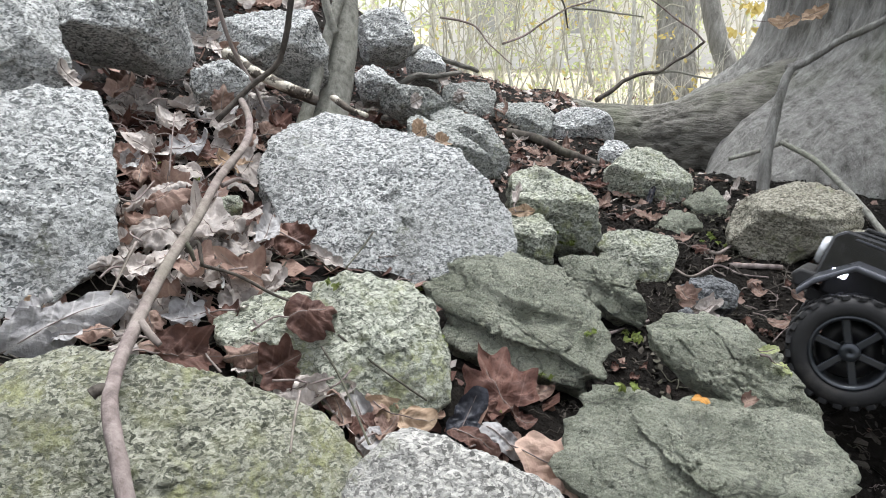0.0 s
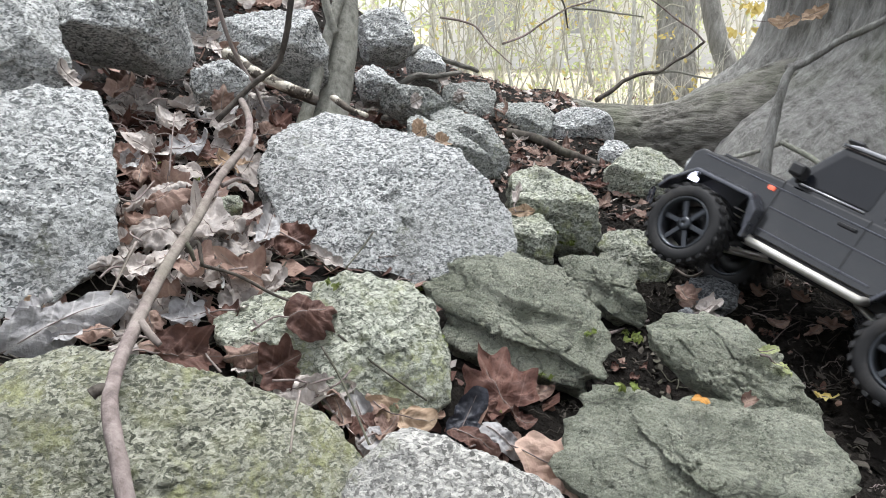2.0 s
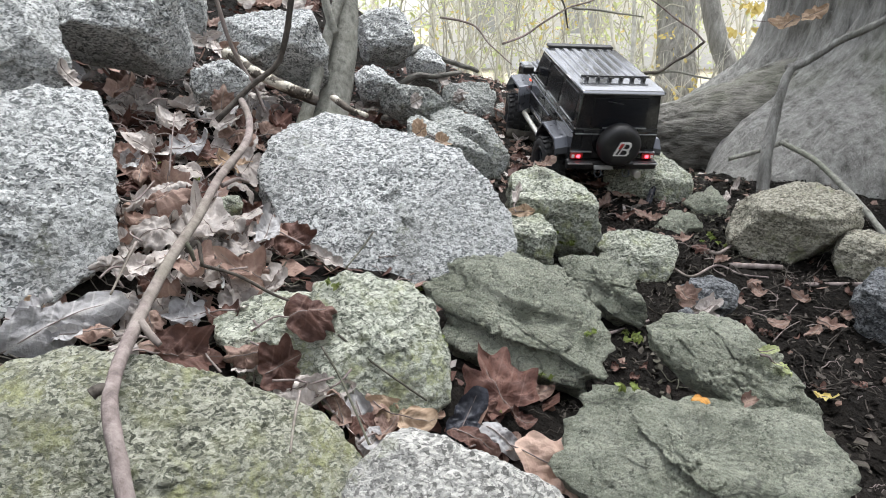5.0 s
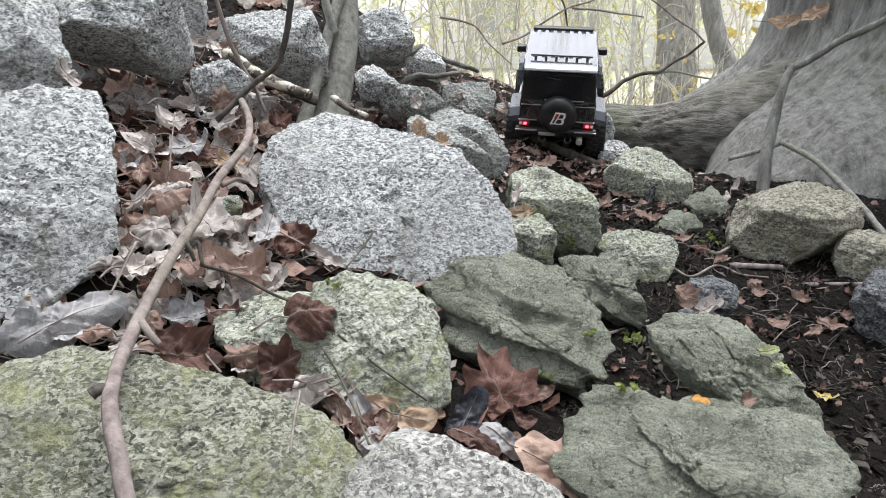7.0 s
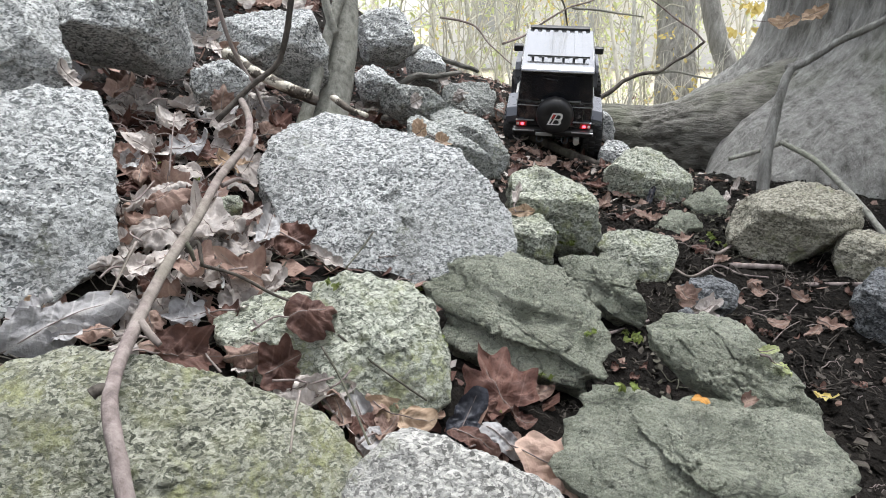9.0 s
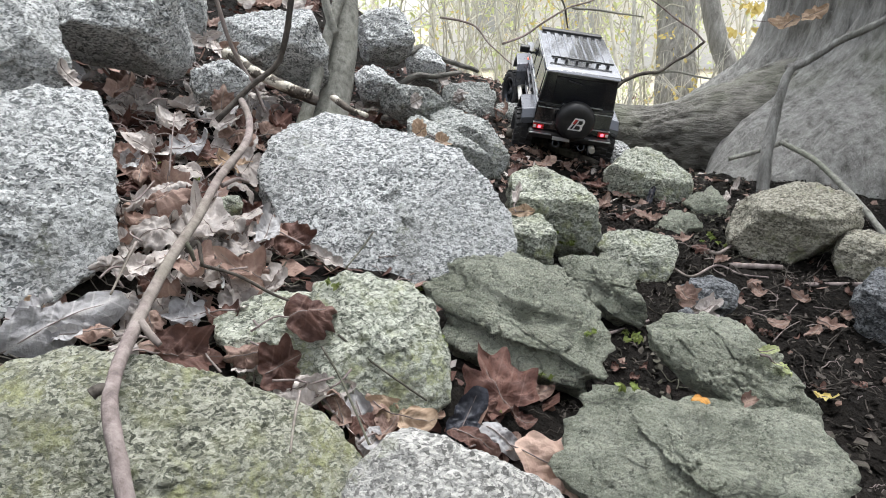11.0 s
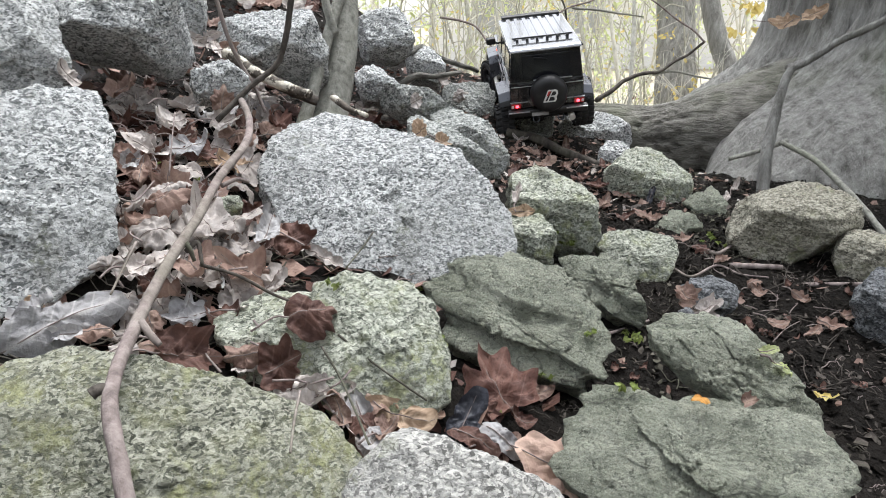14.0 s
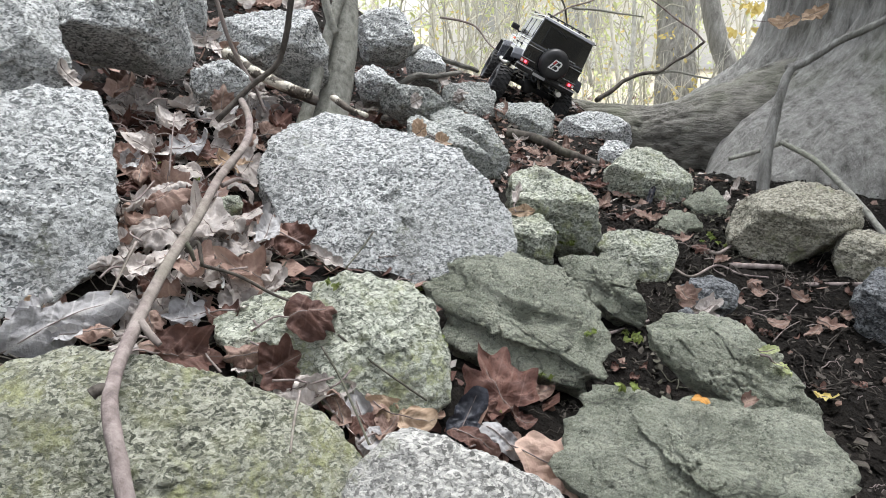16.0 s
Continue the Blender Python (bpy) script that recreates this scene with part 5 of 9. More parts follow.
fallen_leaf("maple", leaf_brown, (-0.393, 1.029, 0.265), 64, 28, 48, 0.0248, 0.6, 10, "dark red brown maple leaf lying face up")
fallen_leaf("ovate", leaf_pale, (-0.335, 1.136, 0.263), 65, 59, -122, 0.0273, 1.2, 11, "pale curled dry leaf among leaf litter")
fallen_leaf("maple", leaf_brown, (-0.284, 1.201, 0.266), 49, 34, -62, 0.0366, 0.7, 12, "dark red brown maple leaf lying face up")
fallen_leaf("maple", leaf_rust, (-0.292, 1.157, 0.253), 62, 33, 32, 0.0304, 0.8, 13, "rusty brown maple leaf with pale edges")
fallen_leaf("maple", leaf_brown, (-0.346, 0.958, 0.253), 56, 40, -42, 0.0360, 0.5, 14, "dull purple brown maple leaf on the bank")
fallen_leaf("ovate", leaf_tan, (-0.328, 0.965, 0.240), 51, 52, 0, 0.0265, 0.7, 15, "orange tan leaf under a bare branch")
fallen_leaf("ovate", leaf_tan, (-0.299, 0.974, 0.228), 53, 33, -51, 0.0282, 0.9, 16, "pinkish tan leaf under a bare branch")
fallen_leaf("maple", leaf_rust, (-0.341, 0.831, 0.224), 40, 31, 86, 0.0469, 1.1, 17, "rusty brown maple leaf with pale edges")
fallen_leaf("maple", leaf_pale, (-0.345, 0.776, 0.222), 63, 52, 177, 0.0334, 1.2, 18, "pale curled dry leaf among leaf litter")
fallen_leaf("ovate", leaf_pale, (-0.345, 0.907, 0.238), 55, 42, -11, 0.0405, 1.1, 19, "pale curled dry leaf among leaf litter")
fallen_leaf("maple", leaf_pale, (-0.291, 0.781, 0.203), 53, 41, 12, 0.0410, 0.8, 20, "pale curled dry leaf among leaf litter")
fallen_leaf("maple", leaf_pale, (-0.317, 0.736, 0.203), 60, 26, 141, 0.0389, 0.7, 21, "pale curled dry leaf among leaf litter")
fallen_leaf("maple", leaf_pale, (-0.254, 0.746, 0.189), 59, 44, -47, 0.0430, 0.7, 22, "pale curled dry leaf among leaf litter")
fallen_leaf("ovate", leaf_pale, (-0.222, 0.742, 0.176), 66, 45, -61, 0.0413, 1.9, 23, "pale curled dry leaf among leaf litter")
fallen_leaf("ovate", leaf_pale, (-0.260, 0.818, 0.193), 60, 63, 1, 0.0280, 1.2, 24, "pale curled dry leaf among leaf litter")
fallen_leaf("ovate", leaf_grey, (-0.226, 0.827, 0.177), 62, 24, 66, 0.0323, 1.0, 25, "grey dry leaf showing its veined underside")
fallen_leaf("maple", leaf_brown, (-0.186, 0.812, 0.169), 40, 2, -32, 0.0393, 0.7, 26, "dark red brown maple leaf lying face up")
fallen_leaf("ovate", leaf_pale, (-0.146, 0.801, 0.148), 62, 40, -62, 0.0298, 2.0, 27, "pale curled dry leaf among leaf litter")
fallen_leaf("ovate", leaf_pale, (-0.339, 0.652, 0.191), -15, 39, -1, 0.0290, 2.2, 28, "pale curled dry leaf among leaf litter")
fallen_leaf("maple", leaf_rust, (-0.213, 0.704, 0.163), 52, 29, 52, 0.0413, 0.9, 29, "rusty brown maple leaf with pale edges")
fallen_leaf("maple", leaf_pale, (-0.218, 0.667, 0.150), 56, 15, -69, 0.0316, 1.0, 30, "pale curled dry leaf among leaf litter")
fallen_leaf("maple", leaf_brown, (-0.134, 0.619, 0.154), 49, 19, 3, 0.0415, 1.1, 31, "purple brown maple leaf with frayed edges on a boulder")
fallen_leaf("ovate", leaf_grey, (-0.345, 0.564, 0.168), 42, 37, 15, 0.0639, 1.3, 32, "large grey curled leaf with dark veins by a boulder")
fallen_leaf("ovate", leaf_pale, (-0.335, 0.600, 0.165), 46, 42, 7, 0.0373, 1.9, 33, "pale curled dry leaf among leaf litter")
fallen_leaf("maple", leaf_pale, (-0.315, 0.626, 0.160), 55, 36, 52, 0.0253, 0.6, 34, "pale curled dry leaf among leaf litter")
fallen_leaf("maple", leaf_grey, (-0.259, 0.634, 0.144), 49, 31, 69, 0.0288, 0.6, 35, "grey dry leaf showing its veined underside")
fallen_leaf("maple", leaf_rust, (-0.258, 0.615, 0.133), 54, 30, -2, 0.0282, 0.8, 36, "rusty brown maple leaf with pale edges")
fallen_leaf("maple", leaf_brown, (-0.245, 0.569, 0.132), 44, 26, -12, 0.0474, 1.2, 37, "dark red brown maple leaf lying face up")
fallen_leaf("ovate", leaf_tan, (-0.382, 0.590, 0.170), 2, 18, 98, 0.0197, 0.8, 38, "small tan leaf stuck to a boulder")
fallen_leaf("maple", leaf_brown, (-0.155, 0.580, 0.115), 24, 10, 26, 0.0371, 1.5, 39, "dark red brown maple leaf lying face up")
fallen_leaf("ovate", leaf_pale, (-0.183, 0.593, 0.107), 77, 31, -171, 0.0232, 1.2, 40, "pale curled dry leaf among leaf litter")
fallen_leaf("ovate", leaf_pale, (-0.113, 0.583, 0.088), 62, 40, -23, 0.0333, 2.0, 41, "pale curled dry leaf among leaf litter")
fallen_leaf("ovate", leaf_grey, (-0.076, 0.564, 0.067), 55, 6, -72, 0.0370, 0.5, 42, "grey dry leaf showing its veined underside")
fallen_leaf("ovate", leaf_tan, (-0.040, 0.577, 0.063), 51, 9, -21, 0.0407, 0.5, 43, "pale tan oval leaf between boulders")
fallen_leaf("ovate", leaf_pink, (-0.007, 0.603, 0.053), 60, 15, -75, 0.0181, 0.8, 44, "small pinkish leaf between boulders")
fallen_leaf("ovate", leaf_dark, (0.022, 0.590, 0.050), 50, 4, 62, 0.0420, 0.6, 45, "blue black wet leaf between boulders")
fallen_leaf("maple", leaf_brown, (0.062, 0.652, 0.046), 58, 8, 118, 0.0640, 0.9, 46, "large red brown maple leaf leaning on a slab")
fallen_leaf("ovate", leaf_brown, (0.031, 0.565, 0.046), 56, 7, -36, 0.0302, 0.7, 47, "brown leaf with a torn white edge")
fallen_leaf("ovate", leaf_grey, (0.056, 0.576, 0.041), 50, 7, -45, 0.0322, 0.8, 48, "grey dry leaf showing its veined underside")
fallen_leaf("oak", leaf_pink, (0.120, 0.550, 0.020), 49, -7, -16, 0.0615, 0.5, 49, "salmon brown oak leaf on a granite rock")
fallen_leaf("ovate", leaf_tan, (0.116, 0.944, 0.170), 25, -5, 1, 0.0240, 0.9, 50, "tan dry leaf resting on small stones")
fallen_leaf("maple", leaf_tan, (-0.041, 1.212, 0.245), 16, -37, 31, 0.0292, 1.0, 51, "crumpled tan leaf on a boulder")
fallen_leaf("maple", leaf_tan, (-0.005, 1.176, 0.233), 36, 15, -25, 0.0217, 1.0, 52, "crumpled tan leaf on a boulder")
fallen_leaf("ovate", leaf_orange, (0.236, 0.551, 0.097), 70, -15, -4, 0.0100, 0.6, 53, "small orange leaf at a slab edge")
fallen_leaf("maple", leaf_rust, (0.274, 0.541, 0.100), 61, -12, 38, 0.0130, 1.6, 54, "curled rusty leaf at a slab edge")
fallen_leaf("ovate", leaf_green, (0.325, 0.617, 0.113), 62, 9, 6, 0.0156, 0.4, 55, "yellow green leaf on mud")
fallen_leaf("ovate", leaf_green, (0.337, 0.603, 0.101), 54, 61, -62, 0.0162, 0.4, 56, "yellow green leaf on mud")
fallen_leaf("ovate", leaf_yellow, (0.478, 0.753, -0.019), 79, -75, 39, 0.0168, 0.6, 57, "yellow leaf on mud")
fallen_leaf("maple", leaf_rust, (0.353, 0.921, 0.048), 19, -29, 41, 0.0262, 1.2, 58, "rusty crumpled leaf on mud")
fallen_leaf("maple", leaf_pale, (0.369, 0.899, 0.034), -7, -39, -7, 0.0322, 1.2, 59, "pale crumpled leaf on mud")
fallen_leaf("oak", leaf_rust, (0.487, 0.916, 0.007), 68, -2, -14, 0.0211, 0.8, 60, "dull brown oak leaf on mud")
fallen_leaf("oak", leaf_rust, (0.570, 0.919, 0.004), 69, -23, -20, 0.0229, 0.9, 61, "dull brown oak leaf on mud")
fallen_leaf("oak", leaf_rust, (0.536, 0.901, 0.000), 67, -55, 74, 0.0165, 0.9, 62, "dull brown oak leaf on mud")
fallen_leaf("maple", leaf_rust, (0.482, 1.121, 0.036), 72, -34, 18, 0.0198, 1.2, 63, "rusty crumpled leaf on mud")
fallen_leaf("oak", leaf_rust, (0.514, 1.056, 0.020), 61, -49, 53, 0.0178, 1.0, 64, "dull brown leaf on mud")
fallen_leaf("oak", leaf_rust, (0.508, 1.019, 0.015), 59, -61, -10, 0.0216, 1.0, 65, "dull leaf scrap on mud")
fallen_leaf("oak", leaf_rust, (0.560, 0.987, 0.018), 57, -32, -27, 0.0187, 0.9, 66, "brown leaf on mud")
fallen_leaf("oak", leaf_rust, (0.612, 0.949, 0.006), 60, -27, 27, 0.0181, 0.9, 67, "dull brown leaf on mud")
fallen_leaf("oak", leaf_brown, (0.358, 1.299, 0.065), 71, -19, 27, 0.0219, 1.0, 68, "dark brown leaf between rocks")
fallen_leaf("oak", leaf_rust, (0.406, 1.309, 0.063), 63, 18, -39, 0.0268, 1.0, 69, "dull brown leaf between rocks")
fallen_leaf("oak", leaf_rust, (0.339, 1.391, 0.071), 62, -4, 65, 0.0258, 1.0, 70, "dull brown leaf between rocks")
fallen_leaf("oak", leaf_brown, (0.340, 1.461, 0.092), 66, -42, 15, 0.0269, 1.0, 71, "dark brown leaf between rocks")
fallen_leaf("oak", leaf_rust, (0.449, 1.216, 0.045), 71, -17, 25, 0.0252, 1.0, 72, "dull leaf between rocks")
fallen_leaf("oak", leaf_brown, (0.464, 1.168, 0.043), 55, 2, -28, 0.0221, 1.0, 73, "dark brown leaf between rocks")
fallen_leaf("maple", leaf_rust, (-0.508, 2.074, 0.487), 54, 19, 1, 0.0601, 0.8, 74, "rusty brown maple leaf with pale edges")
fallen_leaf("maple", leaf_pale, (-0.555, 2.042, 0.490), 50, 27, 37, 0.0507, 0.8, 75, "pale curled dry leaf among leaf litter")
fallen_leaf("maple", leaf_pale, (-0.428, 2.080, 0.472), 45, 32, -13, 0.0605, 0.8, 76, "pale curled dry leaf among leaf litter")
fallen_leaf("maple", leaf_brown, (-0.399, 2.171, 0.486), 45, 35, 38, 0.0495, 0.8, 77, "dark red brown maple leaf lying face up")
fallen_leaf("maple", leaf_pale, (-0.520, 1.630, 0.379), 55, 38, -90, 0.0413, 1.2, 78, "pale curled dry leaf among leaf litter")
fallen_leaf("ovate", leaf_pale, (-0.408, 1.236, 0.405), 12, 63, 13, 0.0259, 1.2, 79, "pale curled dry leaf among leaf litter")
fallen_leaf("maple", leaf_rust, (-0.371, 1.227, 0.387), 15, -9, 19, 0.0233, 1.0, 80, "rusty brown maple leaf with pale edges")
fallen_leaf("oak", leaf_rust, (0.214, 1.643, 0.141), 67, 26, -48, 0.0268, 0.9, 81, "dull brown leaf on the slope")
fallen_leaf("oak", leaf_rust, (0.169, 1.116, 0.205), 54, -8, 28, 0.0223, 1.0, 82, "dull brown leaf on the slope")
fallen_leaf("oak", leaf_brown, (0.166, 1.515, 0.144), 62, 22, -6, 0.0221, 1.0, 83, "dull brown leaf on the slope")
fallen_leaf("oak", leaf_rust, (0.288, 1.585, 0.111), 60, 16, 9, 0.0261, 1.0, 84, "dull brown leaf on the slope")
fallen_leaf("oak", leaf_brown, (0.318, 1.532, 0.095), 56, -0, -28, 0.0226, 1.0, 85, "dull brown leaf on the slope")
fallen_leaf("maple", leaf_rust, (0.160, 1.857, 0.212), 62, -44, 107, 0.0362, 1.0, 86, "rusty brown maple leaf with pale edges")
fallen_leaf("ovate", leaf_pale, (0.639, 1.462, 0.085), 63, -14, 68, 0.0230, 1.2, 87, "pale leaf at the tree foot")
fallen_leaf("ovate", leaf_pale, (0.604, 1.417, 0.077), 60, 1, 55, 0.0224, 1.2, 88, "pale leaf at the tree foot")
fallen_leaf("maple", leaf_yellow, (1.545, 4.566, 0.002), 26, 11, 17, 0.0905, 0.5, 89, "yellow maple leaf on the root")
fallen_leaf("oak", leaf_tan, (0.969, 2.034, 0.433), 23, -36, 11, 0.0469, 0.8, 91, "tan dry leaf caught on the big trunk")
fallen_leaf("oak", leaf_tan, (0.988, 1.915, 0.455), 25, -36, 30, 0.0420, 0.8, 92, "tan dry leaf caught on the big trunk")
fallen_leaf("ovate", leaf_pale, (0.110, 0.981, 0.188), 55, -57, 129, 0.0221, 2.0, 92, "rolled dry leaf on a stone")
fallen_leaf("maple", leaf_pale, (-0.004, 1.763, 0.298), 18, 47, -3, 0.0301, 1.0, 93, "pale curled dry leaf among leaf litter")
fallen_leaf("maple", leaf_brown, (0.062, 2.134, 0.261), 60, -3, 0, 0.0411, 1.0, 94, "dark red brown maple leaf lying face up")
fallen_leaf("maple", leaf_rust, (-0.036, 1.886, 0.253), 52, 30, -4, 0.0325, 1.0, 95, "rusty brown maple leaf with pale edges")
fallen_leaf("maple", leaf_pale, (0.037, 1.846, 0.248), 24, -39, 32, 0.0318, 1.0, 96, "pale curled dry leaf among leaf litter")
fallen_leaf("maple", leaf_pale, (-0.054, 1.365, 0.282), 18, 19, 26, 0.0236, 1.0, 97, "pale curled dry leaf among leaf litter")
fallen_leaf("ovate", leaf_pale, (-0.167, 1.525, 0.250), 53, 12, -30, 0.0331, 1.3, 98, "pale curled dry leaf among leaf litter")
fallen_leaf("ovate", leaf_pale, (-0.477, 0.894, 0.362), 21, 42, -58, 0.0267, 1.4, 99, "long pale leaf between boulders")
fallen_leaf("ovate", leaf_pale, (-0.429, 1.230, 0.401), 5, -2, -30, 0.0311, 1.4, 100, "pale curled dry leaf among leaf litter")
fallen_leaf("ovate", leaf_pale, (-0.098, 0.568, 0.074), 56, 43, -81, 0.0328, 2.0, 101, "pale curled dry leaf among leaf litter")
fallen_leaf("ovate", leaf_pale, (-0.067, 0.540, 0.056), 54, 17, -73, 0.0276, 1.3, 102, "pale curled dry leaf among leaf litter")
fallen_leaf("ovate", leaf_rust, (0.106, 0.677, 0.030), 64, 22, -2, 0.0269, 1.2, 103, "rusty torn leaf between slabs")
fallen_leaf("ovate", leaf_brown, (0.080, 0.617, 0.034), 56, 26, -48, 0.0217, 1.2, 104, "dark brown leaf between slabs")
fallen_leaf("maple", leaf_pale, (-0.466, 1.105, 0.296), 42, 35, 51, 0.0351, 1.5, 105, "dry curled leaf in the leaf litter")
fallen_leaf("maple", leaf_pale, (-0.337, 1.081, 0.253), 74, 25, 84, 0.0403, 1.3, 106, "dry curled leaf in the leaf litter")
fallen_leaf("ovate", leaf_pale, (-0.366, 1.379, 0.304), 46, 44, 67, 0.0487, 1.1, 107, "dry curled leaf in the leaf litter")
fallen_leaf("ovate", leaf_pale, (-0.296, 0.656, 0.151), 79, -5, -48, 0.0434, 2.1, 108, "dry curled leaf in the leaf litter")
fallen_leaf("ovate", leaf_pale, (-0.366, 0.887, 0.226), 48, 28, 80, 0.0299, 2.2, 109, "dry curled leaf in the leaf litter")
fallen_leaf("ovate", leaf_pale, (-0.373, 0.957, 0.247), 61, 25, 79, 0.0351, 1.0, 111, "dry curled leaf in the leaf litter")
fallen_leaf("maple", leaf_pale, (-0.286, 0.748, 0.179), 48, 42, 39, 0.0387, 1.5, 112, "dry curled leaf in the leaf litter")
fallen_leaf("ovate", leaf_grey, (-0.329, 0.723, 0.191), 43, 44, 104, 0.0283, 1.7, 113, "dry curled leaf in the leaf litter")
fallen_leaf("maple", leaf_pale, (-0.349, 1.256, 0.280), 78, -37, 139, 0.0307, 1.4, 114, "dry curled leaf in the leaf litter")
fallen_leaf("ovate", leaf_grey, (-0.365, 0.809, 0.221), 64, 87, -161, 0.0239, 1.8, 115, "dry curled leaf in the leaf litter")
fallen_leaf("ovate", leaf_brown, (-0.379, 0.926, 0.241), 42, 95, 7, 0.0316, 1.9, 116, "dry curled leaf in the leaf litter")
fallen_leaf("ovate", leaf_rust, (-0.348, 0.720, 0.200), 77, 78, 41, 0.0406, 1.7, 117, "dry curled leaf in the leaf litter")
fallen_leaf("ovate", leaf_pale, (-0.346, 0.750, 0.201), 38, 46, 147, 0.0303, 2.3, 118, "dry curled leaf in the leaf litter")
fallen_leaf("maple", leaf_pale, (-0.315, 0.868, 0.213), 66, 64, -84, 0.0291, 1.0, 119, "dry curled leaf in the leaf litter")
fallen_leaf("ovate", leaf_brown, (-0.260, 0.792, 0.183), 49, 69, -170, 0.0459, 1.2, 120, "dry curled leaf in the leaf litter")
fallen_leaf("ovate", leaf_grey, (-0.321, 1.239, 0.275), 68, -45, -31, 0.0433, 2.3, 121, "dry curled leaf in the leaf litter")
fallen_leaf("ovate", leaf_rust, (-0.377, 1.003, 0.257), 61, 12, 19, 0.0349, 1.2, 122, "dry curled leaf in the leaf litter")
fallen_leaf("maple", leaf_pale, (-0.444, 1.232, 0.313), 47, 71, 42, 0.0338, 1.5, 123, "dry curled leaf in the leaf litter")
fallen_leaf("maple", leaf_brown, (-0.389, 0.913, 0.243), 44, 36, 94, 0.0441, 1.5, 124, "dry curled leaf in the leaf litter")
fallen_leaf("maple", leaf_pale, (-0.428, 1.176, 0.292), 50, 87, -109, 0.0324, 1.3, 125, "dry curled leaf in the leaf litter")
fallen_leaf("ovate", leaf_pale, (-0.361, 0.866, 0.221), 52, 105, -166, 0.0288, 2.2, 126, "dry curled leaf in the leaf litter")
fallen_leaf("maple", leaf_pale, (-0.351, 1.317, 0.287), 48, -12, -14, 0.0572, 1.5, 127, "dry curled leaf in the leaf litter")
fallen_leaf("maple", leaf_grey, (-0.257, 0.708, 0.158), 56, 101, -144, 0.0294, 1.8, 128, "dry curled leaf in the leaf litter")
fallen_leaf("maple", leaf_pale, (-0.264, 0.706, 0.166), 53, 60, 44, 0.0433, 2.2, 129, "dry curled leaf in the leaf litter")
fallen_leaf("ovate", leaf_pale, (-0.328, 0.637, 0.153), 54, 49, -98, 0.0248, 1.7, 130, "dry curled leaf in the leaf litter")
fallen_leaf("ovate", leaf_brown, (-0.318, 1.122, 0.254), 41, 67, 78, 0.0448, 1.5, 131, "dry curled leaf in the leaf litter")
fallen_leaf("ovate", leaf_brown, (-0.337, 0.691, 0.183), 39, 44, -170, 0.0245, 2.0, 132, "dry curled leaf in the leaf litter")
fallen_leaf("ovate", leaf_pale, (-0.503, 1.084, 0.309), 45, 13, -43, 0.0451, 2.1, 133, "dry curled leaf in the leaf litter")
fallen_leaf("ovate", leaf_rust, (-0.358, 0.752, 0.210), 47, 70, -121, 0.0302, 1.2, 134, "dry curled leaf in the leaf litter")
fallen_leaf("ovate", leaf_rust, (-0.484, 1.067, 0.299), 83, 22, -77, 0.0392, 2.1, 135, "dry curled leaf in the leaf litter")
fallen_leaf("maple", leaf_pale, (-0.346, 1.149, 0.267), 79, 79, 21, 0.0501, 1.6, 137, "dry curled leaf in the leaf litter")
fallen_leaf("maple", leaf_grey, (-0.327, 0.779, 0.203), 48, 35, -116, 0.0426, 1.3, 138, "dry curled leaf in the leaf litter")
fallen_leaf("maple", leaf_brown, (-0.306, 0.832, 0.207), 52, 85, 151, 0.0398, 1.2, 139, "dry curled leaf in the leaf litter")
fallen_leaf("maple", leaf_grey, (-0.291, 0.982, 0.217), 42, 55, -17, 0.0452, 1.0, 140, "dry curled leaf in the leaf litter")
fallen_leaf("ovate", leaf_brown, (-0.248, 0.855, 0.182), 46, 23, -89, 0.0470, 2.0, 141, "dry curled leaf in the leaf litter")
fallen_leaf("ovate", leaf_grey, (-0.309, 0.871, 0.210), 46, 2, -76, 0.0277, 1.4, 142, "dry curled leaf in the leaf litter")
fallen_leaf("maple", leaf_pale, (-0.239, 0.752, 0.170), 43, 67, 3, 0.0435, 1.8, 144, "dry curled leaf in the leaf litter")
fallen_leaf("maple", leaf_pale, (-0.383, 0.934, 0.246), 39, 50, -2, 0.0248, 2.0, 145, "dry curled leaf in the leaf litter")
fallen_leaf("maple", leaf_pale, (-0.321, 1.194, 0.263), 61, -8, 179, 0.0442, 1.1, 146, "dry curled leaf in the leaf litter")
fallen_leaf("ovate", leaf_brown, (-0.312, 0.678, 0.163), 60, 45, -85, 0.0367, 1.2, 147, "dry curled leaf in the leaf litter")
fallen_leaf("ovate", leaf_rust, (-0.388, 1.045, 0.258), 48, 41, -111, 0.0349, 1.6, 148, "dry curled leaf in the leaf litter")
fallen_leaf("ovate", leaf_brown, (-0.307, 0.781, 0.195), 38, 48, 125, 0.0414, 0.9, 150, "dry curled leaf in the leaf litter")
fallen_leaf("ovate", leaf_brown, (-0.317, 0.843, 0.215), 54, 46, -145, 0.0454, 2.0, 151, "dry curled leaf in the leaf litter")
fallen_leaf("ovate", leaf_pale, (-0.477, 1.038, 0.292), 43, 37, 125, 0.0256, 1.6, 153, "dry curled leaf in the leaf litter")
fallen_leaf("maple", leaf_pale, (-0.481, 1.098, 0.298), 36, 48, 90, 0.0261, 1.0, 154, "dry curled leaf in the leaf litter")
fallen_leaf("maple", leaf_grey, (-0.329, 0.694, 0.179), 51, 95, 58, 0.0241, 2.1, 156, "dry curled leaf in the leaf litter")
fallen_leaf("maple", leaf_rust, (-0.383, 0.841, 0.229), 85, 150, -34, 0.0279, 1.1, 157, "dry curled leaf in the leaf litter")
fallen_leaf("ovate", leaf_pale, (-0.308, 1.073, 0.239), 53, 55, -140, 0.0371, 1.1, 158, "dry curled leaf in the leaf litter")
